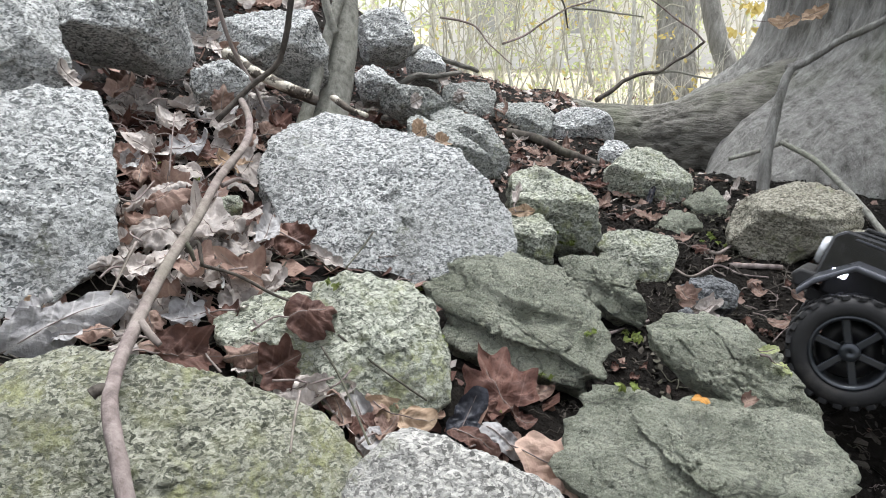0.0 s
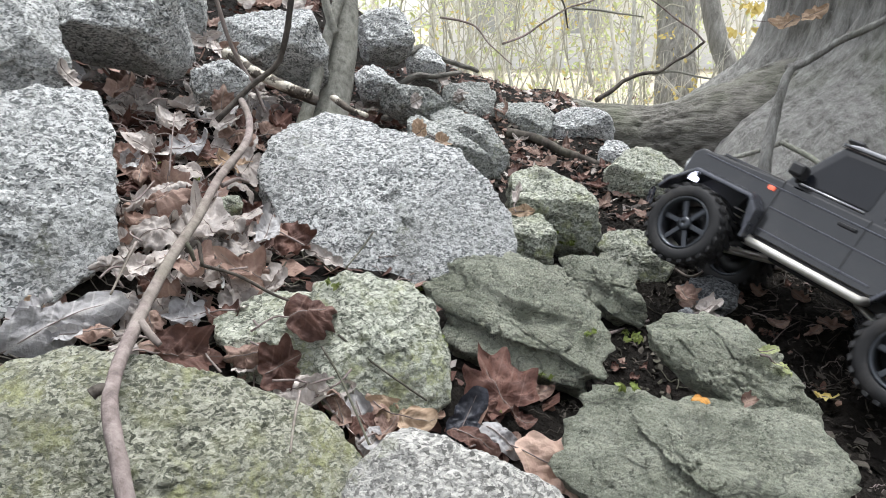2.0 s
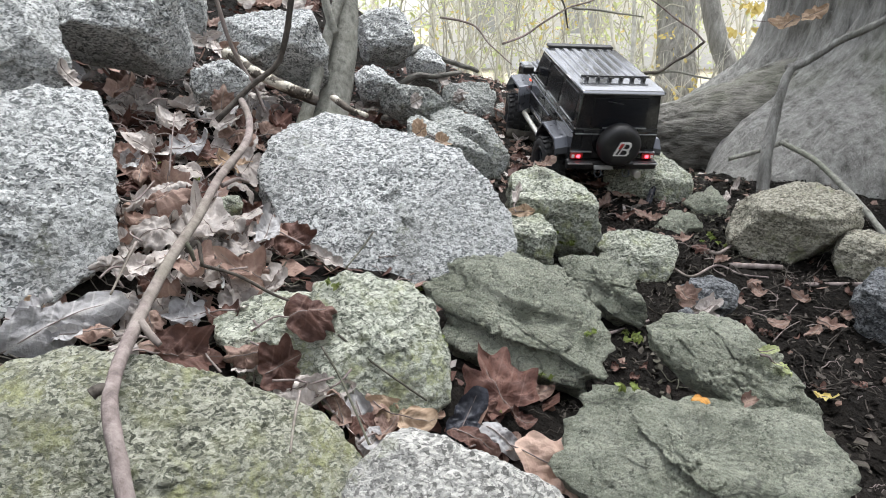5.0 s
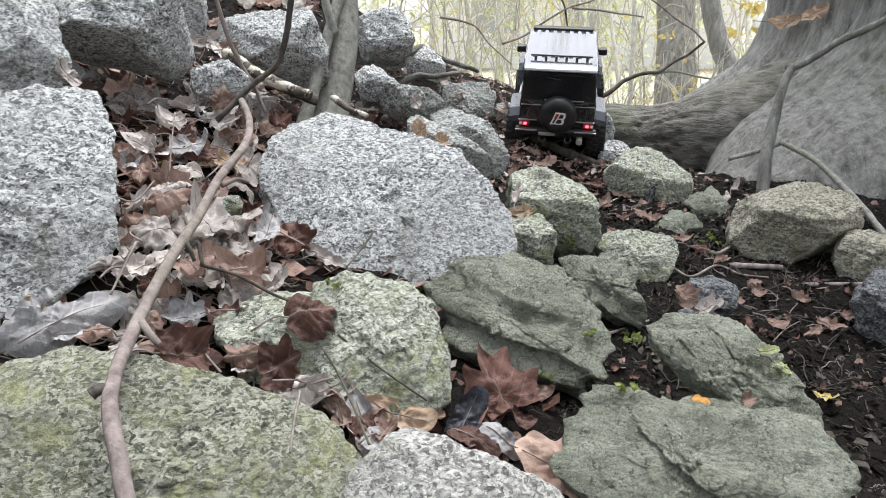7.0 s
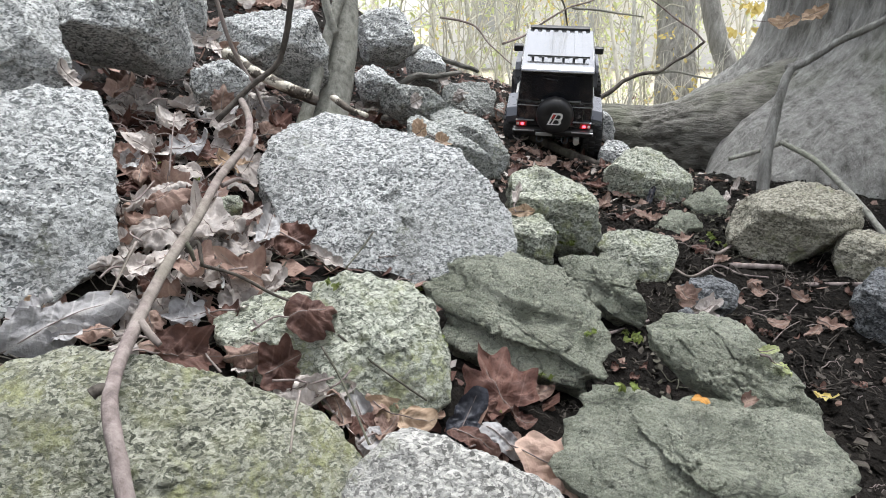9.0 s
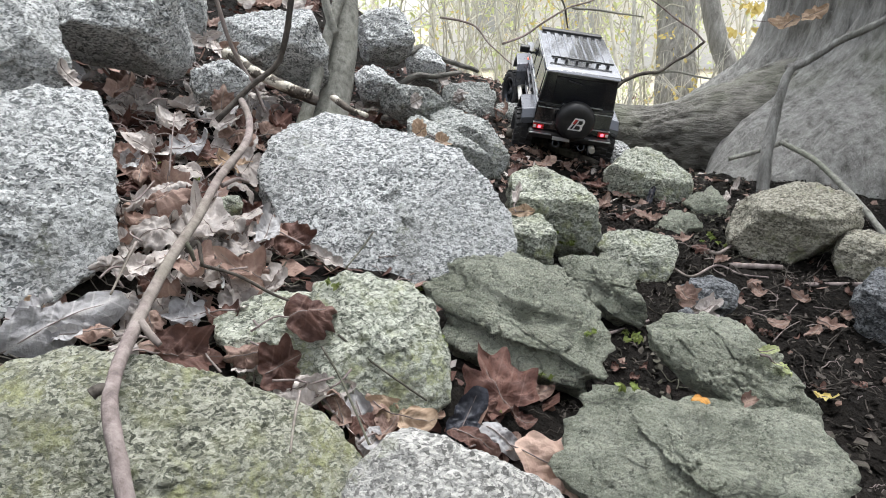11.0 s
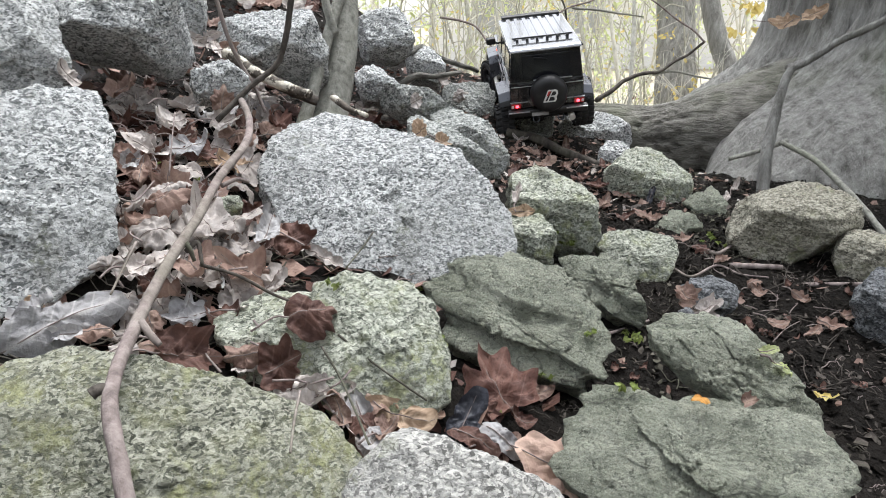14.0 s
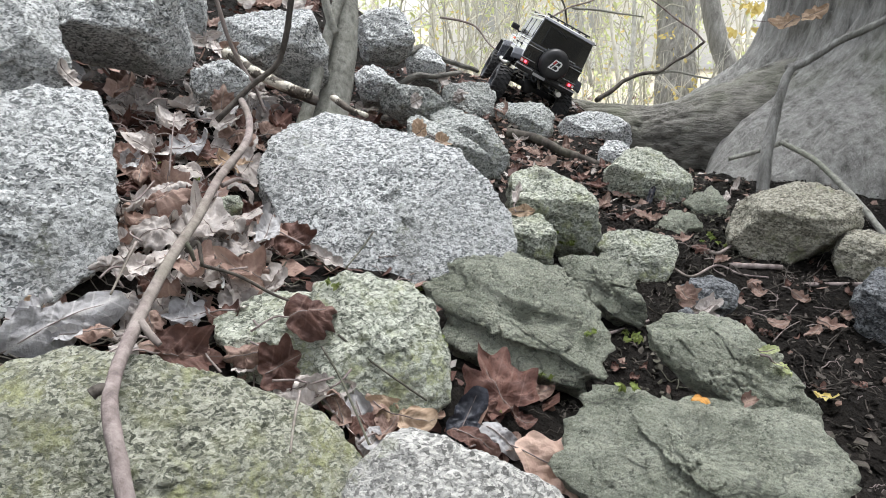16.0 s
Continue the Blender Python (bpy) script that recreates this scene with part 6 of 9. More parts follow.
fallen_leaf("ovate", leaf_pale, (-0.314, 0.613, 0.135), 64, -13, -81, 0.0284, 1.0, 159, "dry curled leaf in the leaf litter")
fallen_leaf("maple", leaf_rust, (-0.347, 0.731, 0.197), 69, 51, 58, 0.0228, 2.2, 160, "dry curled leaf in the leaf litter")
fallen_leaf("ovate", leaf_pale, (-0.287, 0.704, 0.171), 64, -23, -71, 0.0417, 2.1, 161, "dry curled leaf in the leaf litter")
fallen_leaf("ovate", leaf_pale, (-0.253, 0.825, 0.176), 58, 114, 163, 0.0275, 2.2, 162, "dry curled leaf in the leaf litter")
fallen_leaf("maple", leaf_pale, (-0.279, 0.927, 0.211), 66, 112, 178, 0.0432, 1.7, 163, "dry curled leaf in the leaf litter")
fallen_leaf("ovate", leaf_pale, (-0.256, 0.814, 0.180), 69, 101, 117, 0.0427, 2.1, 164, "dry curled leaf in the leaf litter")
fallen_leaf("ovate", leaf_pale, (-0.259, 0.734, 0.168), 49, 52, 173, 0.0369, 1.1, 165, "dry curled leaf in the leaf litter")
fallen_leaf("maple", leaf_pale, (-0.368, 0.759, 0.218), 67, 156, -52, 0.0392, 1.8, 166, "dry curled leaf in the leaf litter")
fallen_leaf("maple", leaf_pale, (-0.320, 0.751, 0.193), 61, -27, 143, 0.0259, 2.1, 167, "dry curled leaf in the leaf litter")
fallen_leaf("maple", leaf_pale, (-0.275, 0.766, 0.180), 47, 40, -115, 0.0241, 1.6, 168, "dry curled leaf in the leaf litter")
fallen_leaf("ovate", leaf_rust, (-0.399, 0.878, 0.238), 45, 36, -105, 0.0432, 1.8, 169, "dry curled leaf in the leaf litter")
fallen_leaf("ovate", leaf_brown, (-0.412, 1.065, 0.274), 49, 60, 13, 0.0376, 1.9, 170, "dry curled leaf in the leaf litter")
fallen_leaf("ovate", leaf_pale, (-0.406, 1.070, 0.272), 52, 77, -92, 0.0263, 2.0, 171, "dry curled leaf in the leaf litter")
fallen_leaf("maple", leaf_pale, (-0.303, 0.743, 0.187), 42, 39, 95, 0.0412, 1.3, 172, "dry curled leaf in the leaf litter")
fallen_leaf("maple", leaf_brown, (-0.395, 0.835, 0.234), 67, -58, -20, 0.0360, 2.0, 173, "dry curled leaf in the leaf litter")
fallen_leaf("maple", leaf_pale, (-0.308, 0.611, 0.134), 46, 41, 20, 0.0261, 1.8, 174, "dry curled leaf in the leaf litter")
fallen_leaf("ovate", leaf_brown, (-0.255, 0.876, 0.191), 51, 62, 77, 0.0281, 2.3, 175, "dry curled leaf in the leaf litter")
fallen_leaf("ovate", leaf_pale, (-0.425, 0.962, 0.265), 66, 67, 25, 0.0432, 2.1, 176, "dry curled leaf in the leaf litter")
fallen_leaf("maple", leaf_grey, (-0.387, 1.117, 0.278), 60, 110, 175, 0.0450, 1.9, 177, "dry curled leaf in the leaf litter")
fallen_leaf("ovate", leaf_pale, (-0.338, 1.023, 0.244), 37, 56, -152, 0.0404, 1.1, 178, "dry curled leaf in the leaf litter")
fallen_leaf("maple", leaf_pale, (-0.257, 0.746, 0.175), 59, -8, 57, 0.0422, 1.4, 180, "dry curled leaf in the leaf litter")
fallen_leaf("ovate", leaf_pale, (-0.298, 0.835, 0.202), 41, 60, 133, 0.0315, 2.0, 181, "dry curled leaf in the leaf litter")
fallen_leaf("maple", leaf_brown, (-0.474, 1.016, 0.288), 64, 38, 72, 0.0292, 1.8, 182, "dry curled leaf in the leaf litter")
fallen_leaf("ovate", leaf_pale, (-0.323, 0.790, 0.202), 55, 35, 68, 0.0258, 2.3, 183, "dry curled leaf in the leaf litter")
fallen_leaf("ovate", leaf_brown, (-0.498, 1.181, 0.320), 51, 68, -112, 0.0307, 1.6, 184, "dry curled leaf in the leaf litter")
fallen_leaf("maple", leaf_rust, (-0.424, 0.893, 0.253), 43, 36, 123, 0.0389, 1.8, 185, "dry curled leaf in the leaf litter")
fallen_leaf("oak", leaf_brown, (0.465, 1.183, 0.036), 56, -28, 165, 0.0156, 0.9, 186, "small leaf scrap on mud")
fallen_leaf("maple", leaf_brown, (0.480, 0.906, -0.007), 74, -50, -69, 0.0117, 1.1, 188, "small leaf scrap on mud")
fallen_leaf("ovate", leaf_brown, (0.661, 1.113, 0.023), 72, -43, 95, 0.0087, 1.1, 189, "small leaf scrap on mud")
fallen_leaf("maple", leaf_brown, (0.244, 0.782, -0.008), 65, 59, -40, 0.0103, 1.2, 192, "small leaf scrap on mud")
fallen_leaf("maple", leaf_brown, (0.220, 0.786, 0.004), 60, 69, -19, 0.0122, 1.2, 193, "small leaf scrap on mud")
fallen_leaf("maple", leaf_brown, (0.542, 0.792, -0.021), 84, -90, 87, 0.0133, 1.2, 198, "small leaf scrap on mud")
fallen_leaf("maple", leaf_brown, (0.551, 1.169, 0.024), 70, -13, 104, 0.0138, 1.2, 199, "small leaf scrap on mud")
fallen_leaf("oak", leaf_brown, (0.451, 0.935, -0.000), 88, 1, 50, 0.0125, 1.2, 201, "small leaf scrap on mud")
fallen_leaf("ovate", leaf_brown, (0.483, 0.905, -0.008), 69, 1, 18, 0.0070, 1.4, 202, "small leaf scrap on mud")
fallen_leaf("ovate", leaf_brown, (0.473, 0.916, -0.006), 65, 21, -142, 0.0118, 1.0, 205, "small leaf scrap on mud")
fallen_leaf("ovate", leaf_brown, (0.291, 0.782, -0.026), 73, 13, 60, 0.0089, 1.0, 209, "small leaf scrap on mud")
fallen_leaf("maple", leaf_brown, (0.240, 0.813, -0.004), 66, 112, -55, 0.0070, 1.6, 210, "small leaf scrap on mud")
fallen_leaf("ovate", leaf_brown, (0.469, 0.921, -0.004), 70, -34, 81, 0.0078, 1.2, 213, "small leaf scrap on mud")
fallen_leaf("ovate", leaf_brown, (0.656, 1.148, 0.023), 63, -26, 64, 0.0095, 1.4, 214, "small leaf scrap on mud")
fallen_leaf("ovate", leaf_brown, (0.650, 1.017, 0.014), 79, 84, 179, 0.0135, 1.4, 215, "small leaf scrap on mud")
fallen_leaf("oak", leaf_brown, (0.457, 0.930, 0.000), 57, -21, -69, 0.0134, 1.3, 218, "small leaf scrap on mud")
fallen_leaf("ovate", leaf_brown, (0.619, 1.053, 0.021), 75, -64, -12, 0.0125, 1.2, 219, "small leaf scrap on mud")
fallen_leaf("ovate", leaf_brown, (0.525, 0.955, -0.004), 88, -72, -29, 0.0150, 1.1, 220, "small leaf scrap on mud")
fallen_leaf("ovate", leaf_brown, (0.592, 1.030, 0.017), 70, 60, 28, 0.0090, 1.4, 221, "small leaf scrap on mud")
fallen_leaf("ovate", leaf_brown, (0.488, 0.777, -0.023), 77, 29, -147, 0.0126, 1.4, 222, "small leaf scrap on mud")
fallen_leaf("oak", leaf_brown, (0.568, 1.051, 0.016), 69, -58, 110, 0.0134, 1.5, 223, "small leaf scrap on mud")
fallen_leaf("ovate", leaf_brown, (0.265, 0.811, -0.009), 87, 79, 142, 0.0123, 1.3, 225, "small leaf scrap on mud")
fallen_leaf("maple", leaf_brown, (0.487, 1.037, 0.002), 62, -27, 146, 0.0102, 1.3, 228, "small leaf scrap on mud")
fallen_leaf("ovate", leaf_brown, (0.504, 0.886, -0.002), 81, -25, 49, 0.0089, 1.5, 229, "small leaf scrap on mud")
fallen_leaf("oak", leaf_brown, (0.159, 1.472, 0.128), 62, 13, -139, 0.0189, 1.2, 244, "small dry leaf on the slope")
fallen_leaf("oak", leaf_brown, (2.963, 12.338, -0.750), 66, 4, 77, 0.1346, 1.2, 250, "small dry leaf on the slope")
fallen_leaf("ovate", leaf_brown, (0.154, 1.457, 0.124), 58, 36, 39, 0.0210, 1.5, 251, "small dry leaf on the slope")
fallen_leaf("oak", leaf_rust, (2.501, 11.825, -0.743), 71, -63, -44, 0.1370, 1.3, 252, "small dry leaf on the slope")
fallen_leaf("oak", leaf_brown, (0.109, 1.808, 0.193), 55, 60, -174, 0.0190, 1.5, 256, "small dry leaf on the slope")
fallen_leaf("ovate", leaf_brown, (0.380, 1.613, 0.105), 63, 0, 83, 0.0231, 1.0, 261, "small dry leaf on the slope")
fallen_leaf("ovate", leaf_rust, (0.124, 1.375, 0.119), 56, 36, -92, 0.0152, 0.9, 262, "small dry leaf on the slope")
fallen_leaf("ovate", leaf_brown, (0.308, 1.549, 0.091), 73, -49, -12, 0.0248, 1.0, 263, "small dry leaf on the slope")
fallen_leaf("ovate", leaf_rust, (0.257, 2.136, 0.201), 71, 29, 52, 0.0284, 1.4, 264, "small dry leaf on the slope")
fallen_leaf("oak", leaf_brown, (0.328, 1.264, 0.051), 83, -28, -29, 0.0131, 0.8, 265, "small dry leaf on the slope")
fallen_leaf("oak", leaf_rust, (0.334, 2.235, 0.197), 59, 2, -132, 0.0218, 1.1, 266, "small dry leaf on the slope")
fallen_leaf("ovate", leaf_brown, (0.166, 1.741, 0.156), 64, 3, -150, 0.0187, 1.2, 268, "small dry leaf on the slope")
fallen_leaf("ovate", leaf_rust, (0.435, 1.331, 0.056), 68, -29, 37, 0.0203, 1.1, 273, "small dry leaf on the slope")
fallen_leaf("oak", leaf_brown, (0.352, 1.420, 0.067), 56, 6, 56, 0.0139, 1.4, 274, "small dry leaf on the slope")
fallen_leaf("ovate", leaf_brown, (3.315, 11.348, -0.744), 77, -103, -180, 0.1484, 1.1, 276, "small dry leaf on the slope")
fallen_leaf("ovate", leaf_rust, (3.199, 13.280, -0.754), 73, 11, 74, 0.1351, 0.8, 277, "small dry leaf on the slope")
fallen_leaf("ovate", leaf_pale, (3.142, 15.307, -0.739), 61, 23, -51, 0.1816, 1.1, 279, "small dry leaf on the slope")
fallen_leaf("ovate", leaf_brown, (0.233, 1.639, 0.125), 68, -35, -63, 0.0243, 0.7, 280, "small dry leaf on the slope")
fallen_leaf("ovate", leaf_brown, (3.393, 12.058, -0.742), 73, 38, 177, 0.1750, 1.0, 294, "small dry leaf on the slope")
fallen_leaf("ovate", leaf_brown, (0.188, 1.550, 0.135), 67, 66, -177, 0.0229, 1.2, 307, "small dry leaf on the slope")
fallen_leaf("ovate", leaf_brown, (0.373, 2.280, 0.202), 64, -5, -107, 0.0255, 1.0, 310, "small dry leaf on the slope")
fallen_leaf("ovate", leaf_pale, (0.196, 1.722, 0.152), 63, -4, -20, 0.0238, 0.8, 312, "small dry leaf on the slope")
fallen_leaf("ovate", leaf_rust, (0.318, 1.759, 0.125), 61, -13, -89, 0.0275, 1.3, 314, "small dry leaf on the slope")
fallen_leaf("ovate", leaf_rust, (0.346, 1.646, 0.108), 85, -54, 137, 0.0194, 0.8, 321, "small dry leaf on the slope")
fallen_leaf("oak", leaf_brown, (2.900, 16.452, -0.737), 79, -26, -94, 0.1490, 0.8, 325, "small dry leaf on the slope")
fallen_leaf("ovate", leaf_rust, (0.164, 1.824, 0.181), 60, 15, -64, 0.0151, 1.1, 326, "small dry leaf on the slope")
fallen_leaf("ovate", leaf_pale, (1.735, 17.247, -0.716), 80, -16, -162, 0.2410, 1.5, 327, "small dry leaf on the slope")
fallen_leaf("oak", leaf_rust, (4.564, 18.140, -0.739), 73, -83, -15, 0.1622, 0.8, 332, "small dry leaf on the slope")
fallen_leaf("ovate", leaf_pale, (0.229, 1.684, 0.135), 86, 86, -2, 0.0166, 1.5, 336, "small dry leaf on the slope")
fallen_leaf("ovate", leaf_rust, (3.600, 12.127, -0.746), 75, -83, -27, 0.1187, 0.8, 340, "small dry leaf on the slope")
fallen_leaf("oak", leaf_brown, (0.451, 1.368, 0.067), 66, 10, -126, 0.0206, 1.0, 342, "small dry leaf on the slope")
fallen_leaf("oak", leaf_brown, (0.182, 2.093, 0.210), 61, 53, -127, 0.0315, 1.5, 351, "small dry leaf on the slope")
fallen_leaf("ovate", leaf_pale, (0.354, 1.575, 0.103), 70, 42, -151, 0.0181, 0.9, 359, "small dry leaf on the slope")
fallen_leaf("ovate", leaf_rust, (0.149, 1.849, 0.190), 67, 8, -86, 0.0252, 1.0, 360, "small dry leaf on the slope")
fallen_leaf("ovate", leaf_brown, (0.342, 1.683, 0.109), 55, -5, -105, 0.0258, 1.2, 364, "small dry leaf on the slope")
fallen_leaf("ovate", leaf_brown, (4.419, 15.091, -0.719), 79, -25, 83, 0.2155, 1.2, 368, "small dry leaf on the slope")
fallen_leaf("ovate", leaf_rust, (0.387, 1.435, 0.075), 67, -14, -12, 0.0223, 1.2, 376, "small dry leaf on the slope")
fallen_leaf("oak", leaf_rust, (0.325, 1.739, 0.117), 54, 15, 131, 0.0249, 1.3, 380, "small dry leaf on the slope")
fallen_leaf("maple", leaf_rust, (-0.489, 2.126, 0.484), 52, 3, 82, 0.0310, 0.9, 385, "dry leaf between the upper boulders")
fallen_leaf("maple", leaf_brown, (-0.539, 2.095, 0.489), 47, 34, -130, 0.0495, 1.4, 389, "dry leaf between the upper boulders")
fallen_leaf("maple", leaf_pale, (-0.530, 1.648, 0.373), 46, 48, -110, 0.0307, 0.9, 395, "dry leaf between the upper boulders")
fallen_leaf("ovate", leaf_rust, (-0.574, 2.063, 0.488), 49, 51, -145, 0.0307, 1.0, 396, "dry leaf between the upper boulders")
fallen_leaf("ovate", leaf_pale, (-0.438, 2.238, 0.510), 48, 50, 45, 0.0503, 1.3, 400, "dry leaf between the upper boulders")
fallen_leaf("maple", leaf_rust, (-0.532, 2.041, 0.468), 59, 75, -68, 0.0447, 1.1, 405, "dry leaf between the upper boulders")
fallen_leaf("ovate", leaf_brown, (-0.384, 2.239, 0.489), 73, 1, -40, 0.0324, 1.3, 409, "dry leaf between the upper boulders")
fallen_leaf("maple", leaf_rust, (-0.593, 1.854, 0.432), 57, 39, -83, 0.0355, 1.5, 410, "dry leaf between the upper boulders")
# Dark lichen spot on the rock, drawn with a leaf blade.
fallen_leaf("ovate", leaf_dark, (0.435, 1.392, 0.087), 24, -9, 73, 0.0188, 0.2, 411, "dark oval lichen patch flat on a rock")
fallen_leaf("oak", leaf_grey, (-0.372, 0.573, 0.178), 68, -27, 58, 0.0270, 1.9, 600, "grey crumpled dry leaf in a hollow between boulders")
fallen_leaf("ovate", leaf_grey, (-0.337, 0.551, 0.162), 45, -16, 10, 0.0227, 1.6, 601, "grey crumpled dry leaf in a hollow between boulders")
fallen_leaf("ovate", leaf_rust, (-0.318, 0.567, 0.158), 71, 1, -174, 0.0296, 1.9, 602, "rusty crumpled leaf in a hollow between boulders")
fallen_leaf("maple", leaf_pale, (-0.290, 0.558, 0.145), 59, -10, -144, 0.0245, 1.2, 603, "pale crumpled dry leaf in a hollow between boulders")
fallen_leaf("maple", leaf_rust, (-0.280, 0.599, 0.152), 35, -4, -70, 0.0239, 2.2, 604, "rusty crumpled leaf in a hollow between boulders")
fallen_leaf("ovate", leaf_rust, (-0.255, 0.577, 0.139), 47, 39, 167, 0.0261, 1.8, 605, "rusty crumpled leaf in a hollow between boulders")
fallen_leaf("ovate", leaf_grey, (-0.254, 0.622, 0.148), 59, 8, -169, 0.0248, 1.4, 606, "grey crumpled dry leaf in a hollow between boulders")
fallen_leaf("ovate", leaf_rust, (-0.233, 0.588, 0.133), 56, 8, 128, 0.0257, 1.7, 607, "rusty crumpled leaf in a hollow between boulders")
fallen_leaf("oak", leaf_brown, (-0.223, 0.637, 0.141), 54, 31, 176, 0.0263, 1.4, 608, "dark brown crumpled leaf in a hollow between boulders")
fallen_leaf("maple", leaf_rust, (-0.192, 0.592, 0.120), 38, 2, -169, 0.0319, 2.1, 609, "rusty crumpled leaf in a hollow between boulders")
fallen_leaf("oak", leaf_rust, (-0.195, 0.648, 0.136), 61, 16, 12, 0.0223, 1.7, 610, "rusty crumpled leaf in a hollow between boulders")
fallen_leaf("maple", leaf_rust, (-0.177, 0.617, 0.119), 46, 49, -80, 0.0227, 1.1, 611, "rusty crumpled leaf in a hollow between boulders")
fallen_leaf("ovate", leaf_rust, (-0.156, 0.596, 0.105), 57, 37, -52, 0.0268, 1.9, 612, "rusty crumpled leaf in a hollow between boulders")
fallen_leaf("maple", leaf_pale, (-0.141, 0.571, 0.095), 58, 7, -162, 0.0325, 1.5, 613, "pale crumpled dry leaf in a hollow between boulders")
fallen_leaf("maple", leaf_rust, (-0.139, 0.635, 0.110), 74, 16, -105, 0.0268, 1.4, 614, "rusty crumpled leaf in a hollow between boulders")
fallen_leaf("maple", leaf_pale, (-0.120, 0.573, 0.088), 54, -8, -140, 0.0316, 1.8, 615, "pale crumpled dry leaf in a hollow between boulders")
fallen_leaf("oak", leaf_rust, (-0.098, 0.566, 0.079), 38, -20, 127, 0.0243, 1.6, 616, "rusty crumpled leaf in a hollow between boulders")
fallen_leaf("maple", leaf_brown, (-0.076, 0.559, 0.069), 73, 14, -52, 0.0253, 1.5, 617, "dark brown crumpled leaf in a hollow between boulders")
fallen_leaf("maple", leaf_rust, (-0.055, 0.552, 0.061), 75, -26, 72, 0.0228, 1.4, 618, "rusty crumpled leaf in a hollow between boulders")
fallen_leaf("ovate", leaf_rust, (-0.080, 0.596, 0.081), 71, -14, 142, 0.0357, 2.1, 619, "rusty crumpled leaf in a hollow between boulders")
fallen_leaf("maple", leaf_brown, (-0.035, 0.574, 0.050), 58, -11, -150, 0.0244, 2.0, 620, "dark brown crumpled leaf in a hollow between boulders")
fallen_leaf("oak", leaf_brown, (0.045, 0.626, 0.043), 52, 35, 100, 0.0232, 2.0, 624, "dark brown crumpled leaf in a hollow between boulders")
fallen_leaf("oak", leaf_rust, (0.053, 0.576, 0.030), 57, 22, -1, 0.0258, 2.1, 629, "rusty crumpled leaf in a hollow between boulders")
fallen_leaf("ovate", leaf_pale, (-0.315, 0.659, 0.182), 65, 6, 174, 0.0337, 1.1, 631, "pale crumpled dry leaf in a hollow between boulders")
fallen_leaf("maple", leaf_rust, (-0.277, 0.644, 0.163), 72, 36, 160, 0.0306, 2.1, 632, "rusty crumpled leaf in a hollow between boulders")
fallen_leaf("oak", leaf_pale, (-0.253, 0.674, 0.164), 75, 4, -166, 0.0297, 1.2, 633, "pale crumpled dry leaf in a hollow between boulders")
fallen_leaf("maple", leaf_pale, (-0.217, 0.670, 0.153), 49, 57, -88, 0.0311, 1.8, 634, "pale crumpled dry leaf in a hollow between boulders")
fallen_leaf("maple", leaf_pale, (-0.189, 0.704, 0.153), 45, -24, -112, 0.0357, 1.1, 635, "pale crumpled dry leaf in a hollow between boulders")
fallen_leaf("ovate", leaf_rust, (-0.243, 0.748, 0.185), 37, 23, 58, 0.0247, 1.4, 636, "rusty crumpled leaf in a hollow between boulders")
fallen_leaf("maple", leaf_pale, (-0.290, 0.740, 0.200), 58, -30, -1, 0.0249, 1.5, 637, "pale crumpled dry leaf in a hollow between boulders")
fallen_leaf("oak", leaf_rust, (-0.332, 0.737, 0.215), 70, 17, -162, 0.0341, 1.7, 638, "rusty crumpled leaf in a hollow between boulders")
fallen_leaf("oak", leaf_pale, (-0.333, 0.685, 0.198), 67, 13, 117, 0.0261, 1.4, 639, "pale crumpled dry leaf in a hollow between boulders")
fallen_leaf("oak", leaf_rust, (-0.217, 0.804, 0.189), 71, 52, 95, 0.0320, 1.4, 640, "rusty crumpled leaf in a hollow between boulders")
fallen_leaf("ovate", leaf_pale, (-0.210, 0.940, 0.207), 71, 31, -79, 0.0349, 2.2, 641, "pale crumpled dry leaf in a hollow between boulders")
fallen_leaf("maple", leaf_pale, (-0.277, 0.962, 0.235), 35, 18, -125, 0.0385, 1.4, 642, "pale crumpled dry leaf in a hollow between boulders")
fallen_leaf("ovate", leaf_pale, (-0.337, 0.823, 0.234), 71, 18, 39, 0.0354, 1.5, 643, "pale crumpled dry leaf in a hollow between boulders")
fallen_leaf("ovate", leaf_rust, (-0.377, 0.841, 0.251), 59, 19, -99, 0.0300, 1.7, 644, "rusty crumpled leaf in a hollow between boulders")
fallen_leaf("oak", leaf_grey, (-0.352, 0.953, 0.261), 66, 2, 32, 0.0411, 1.0, 645, "grey crumpled dry leaf in a hollow between boulders")
fallen_leaf("oak", leaf_rust, (-0.316, 1.051, 0.262), 44, 31, -168, 0.0403, 1.1, 646, "rusty crumpled leaf in a hollow between boulders")
fallen_leaf("ovate", leaf_pale, (-0.382, 0.866, 0.277), 50, 10, -40, 0.0340, 2.0, 700, "pale folded dry leaf on the leaf litter")
fallen_leaf("maple", leaf_pale, (-0.334, 1.037, 0.286), 57, 21, 10, 0.0360, 1.1, 701, "pale dry maple leaf on the leaf litter")
fallen_leaf("maple", leaf_pale, (-0.381, 0.972, 0.293), 64, 32, 170, 0.0360, 1.2, 702, "pale torn dry leaf on the leaf litter")
fallen_leaf("maple", leaf_rust, (-0.318, 0.760, 0.236), 71, 13, 60, 0.0480, 1.5, 703, "large tan dry leaf with rolled pale edges")
fallen_leaf("maple", leaf_pale, (-0.306, 0.698, 0.214), 53, 24, 190, 0.0420, 1.2, 704, "pinkish pale dry maple leaf on the leaf litter")
fallen_leaf("maple", leaf_pale, (-0.263, 0.735, 0.209), 60, 35, 100, 0.0500, 1.0, 705, "large pale dry maple leaf on the leaf litter")
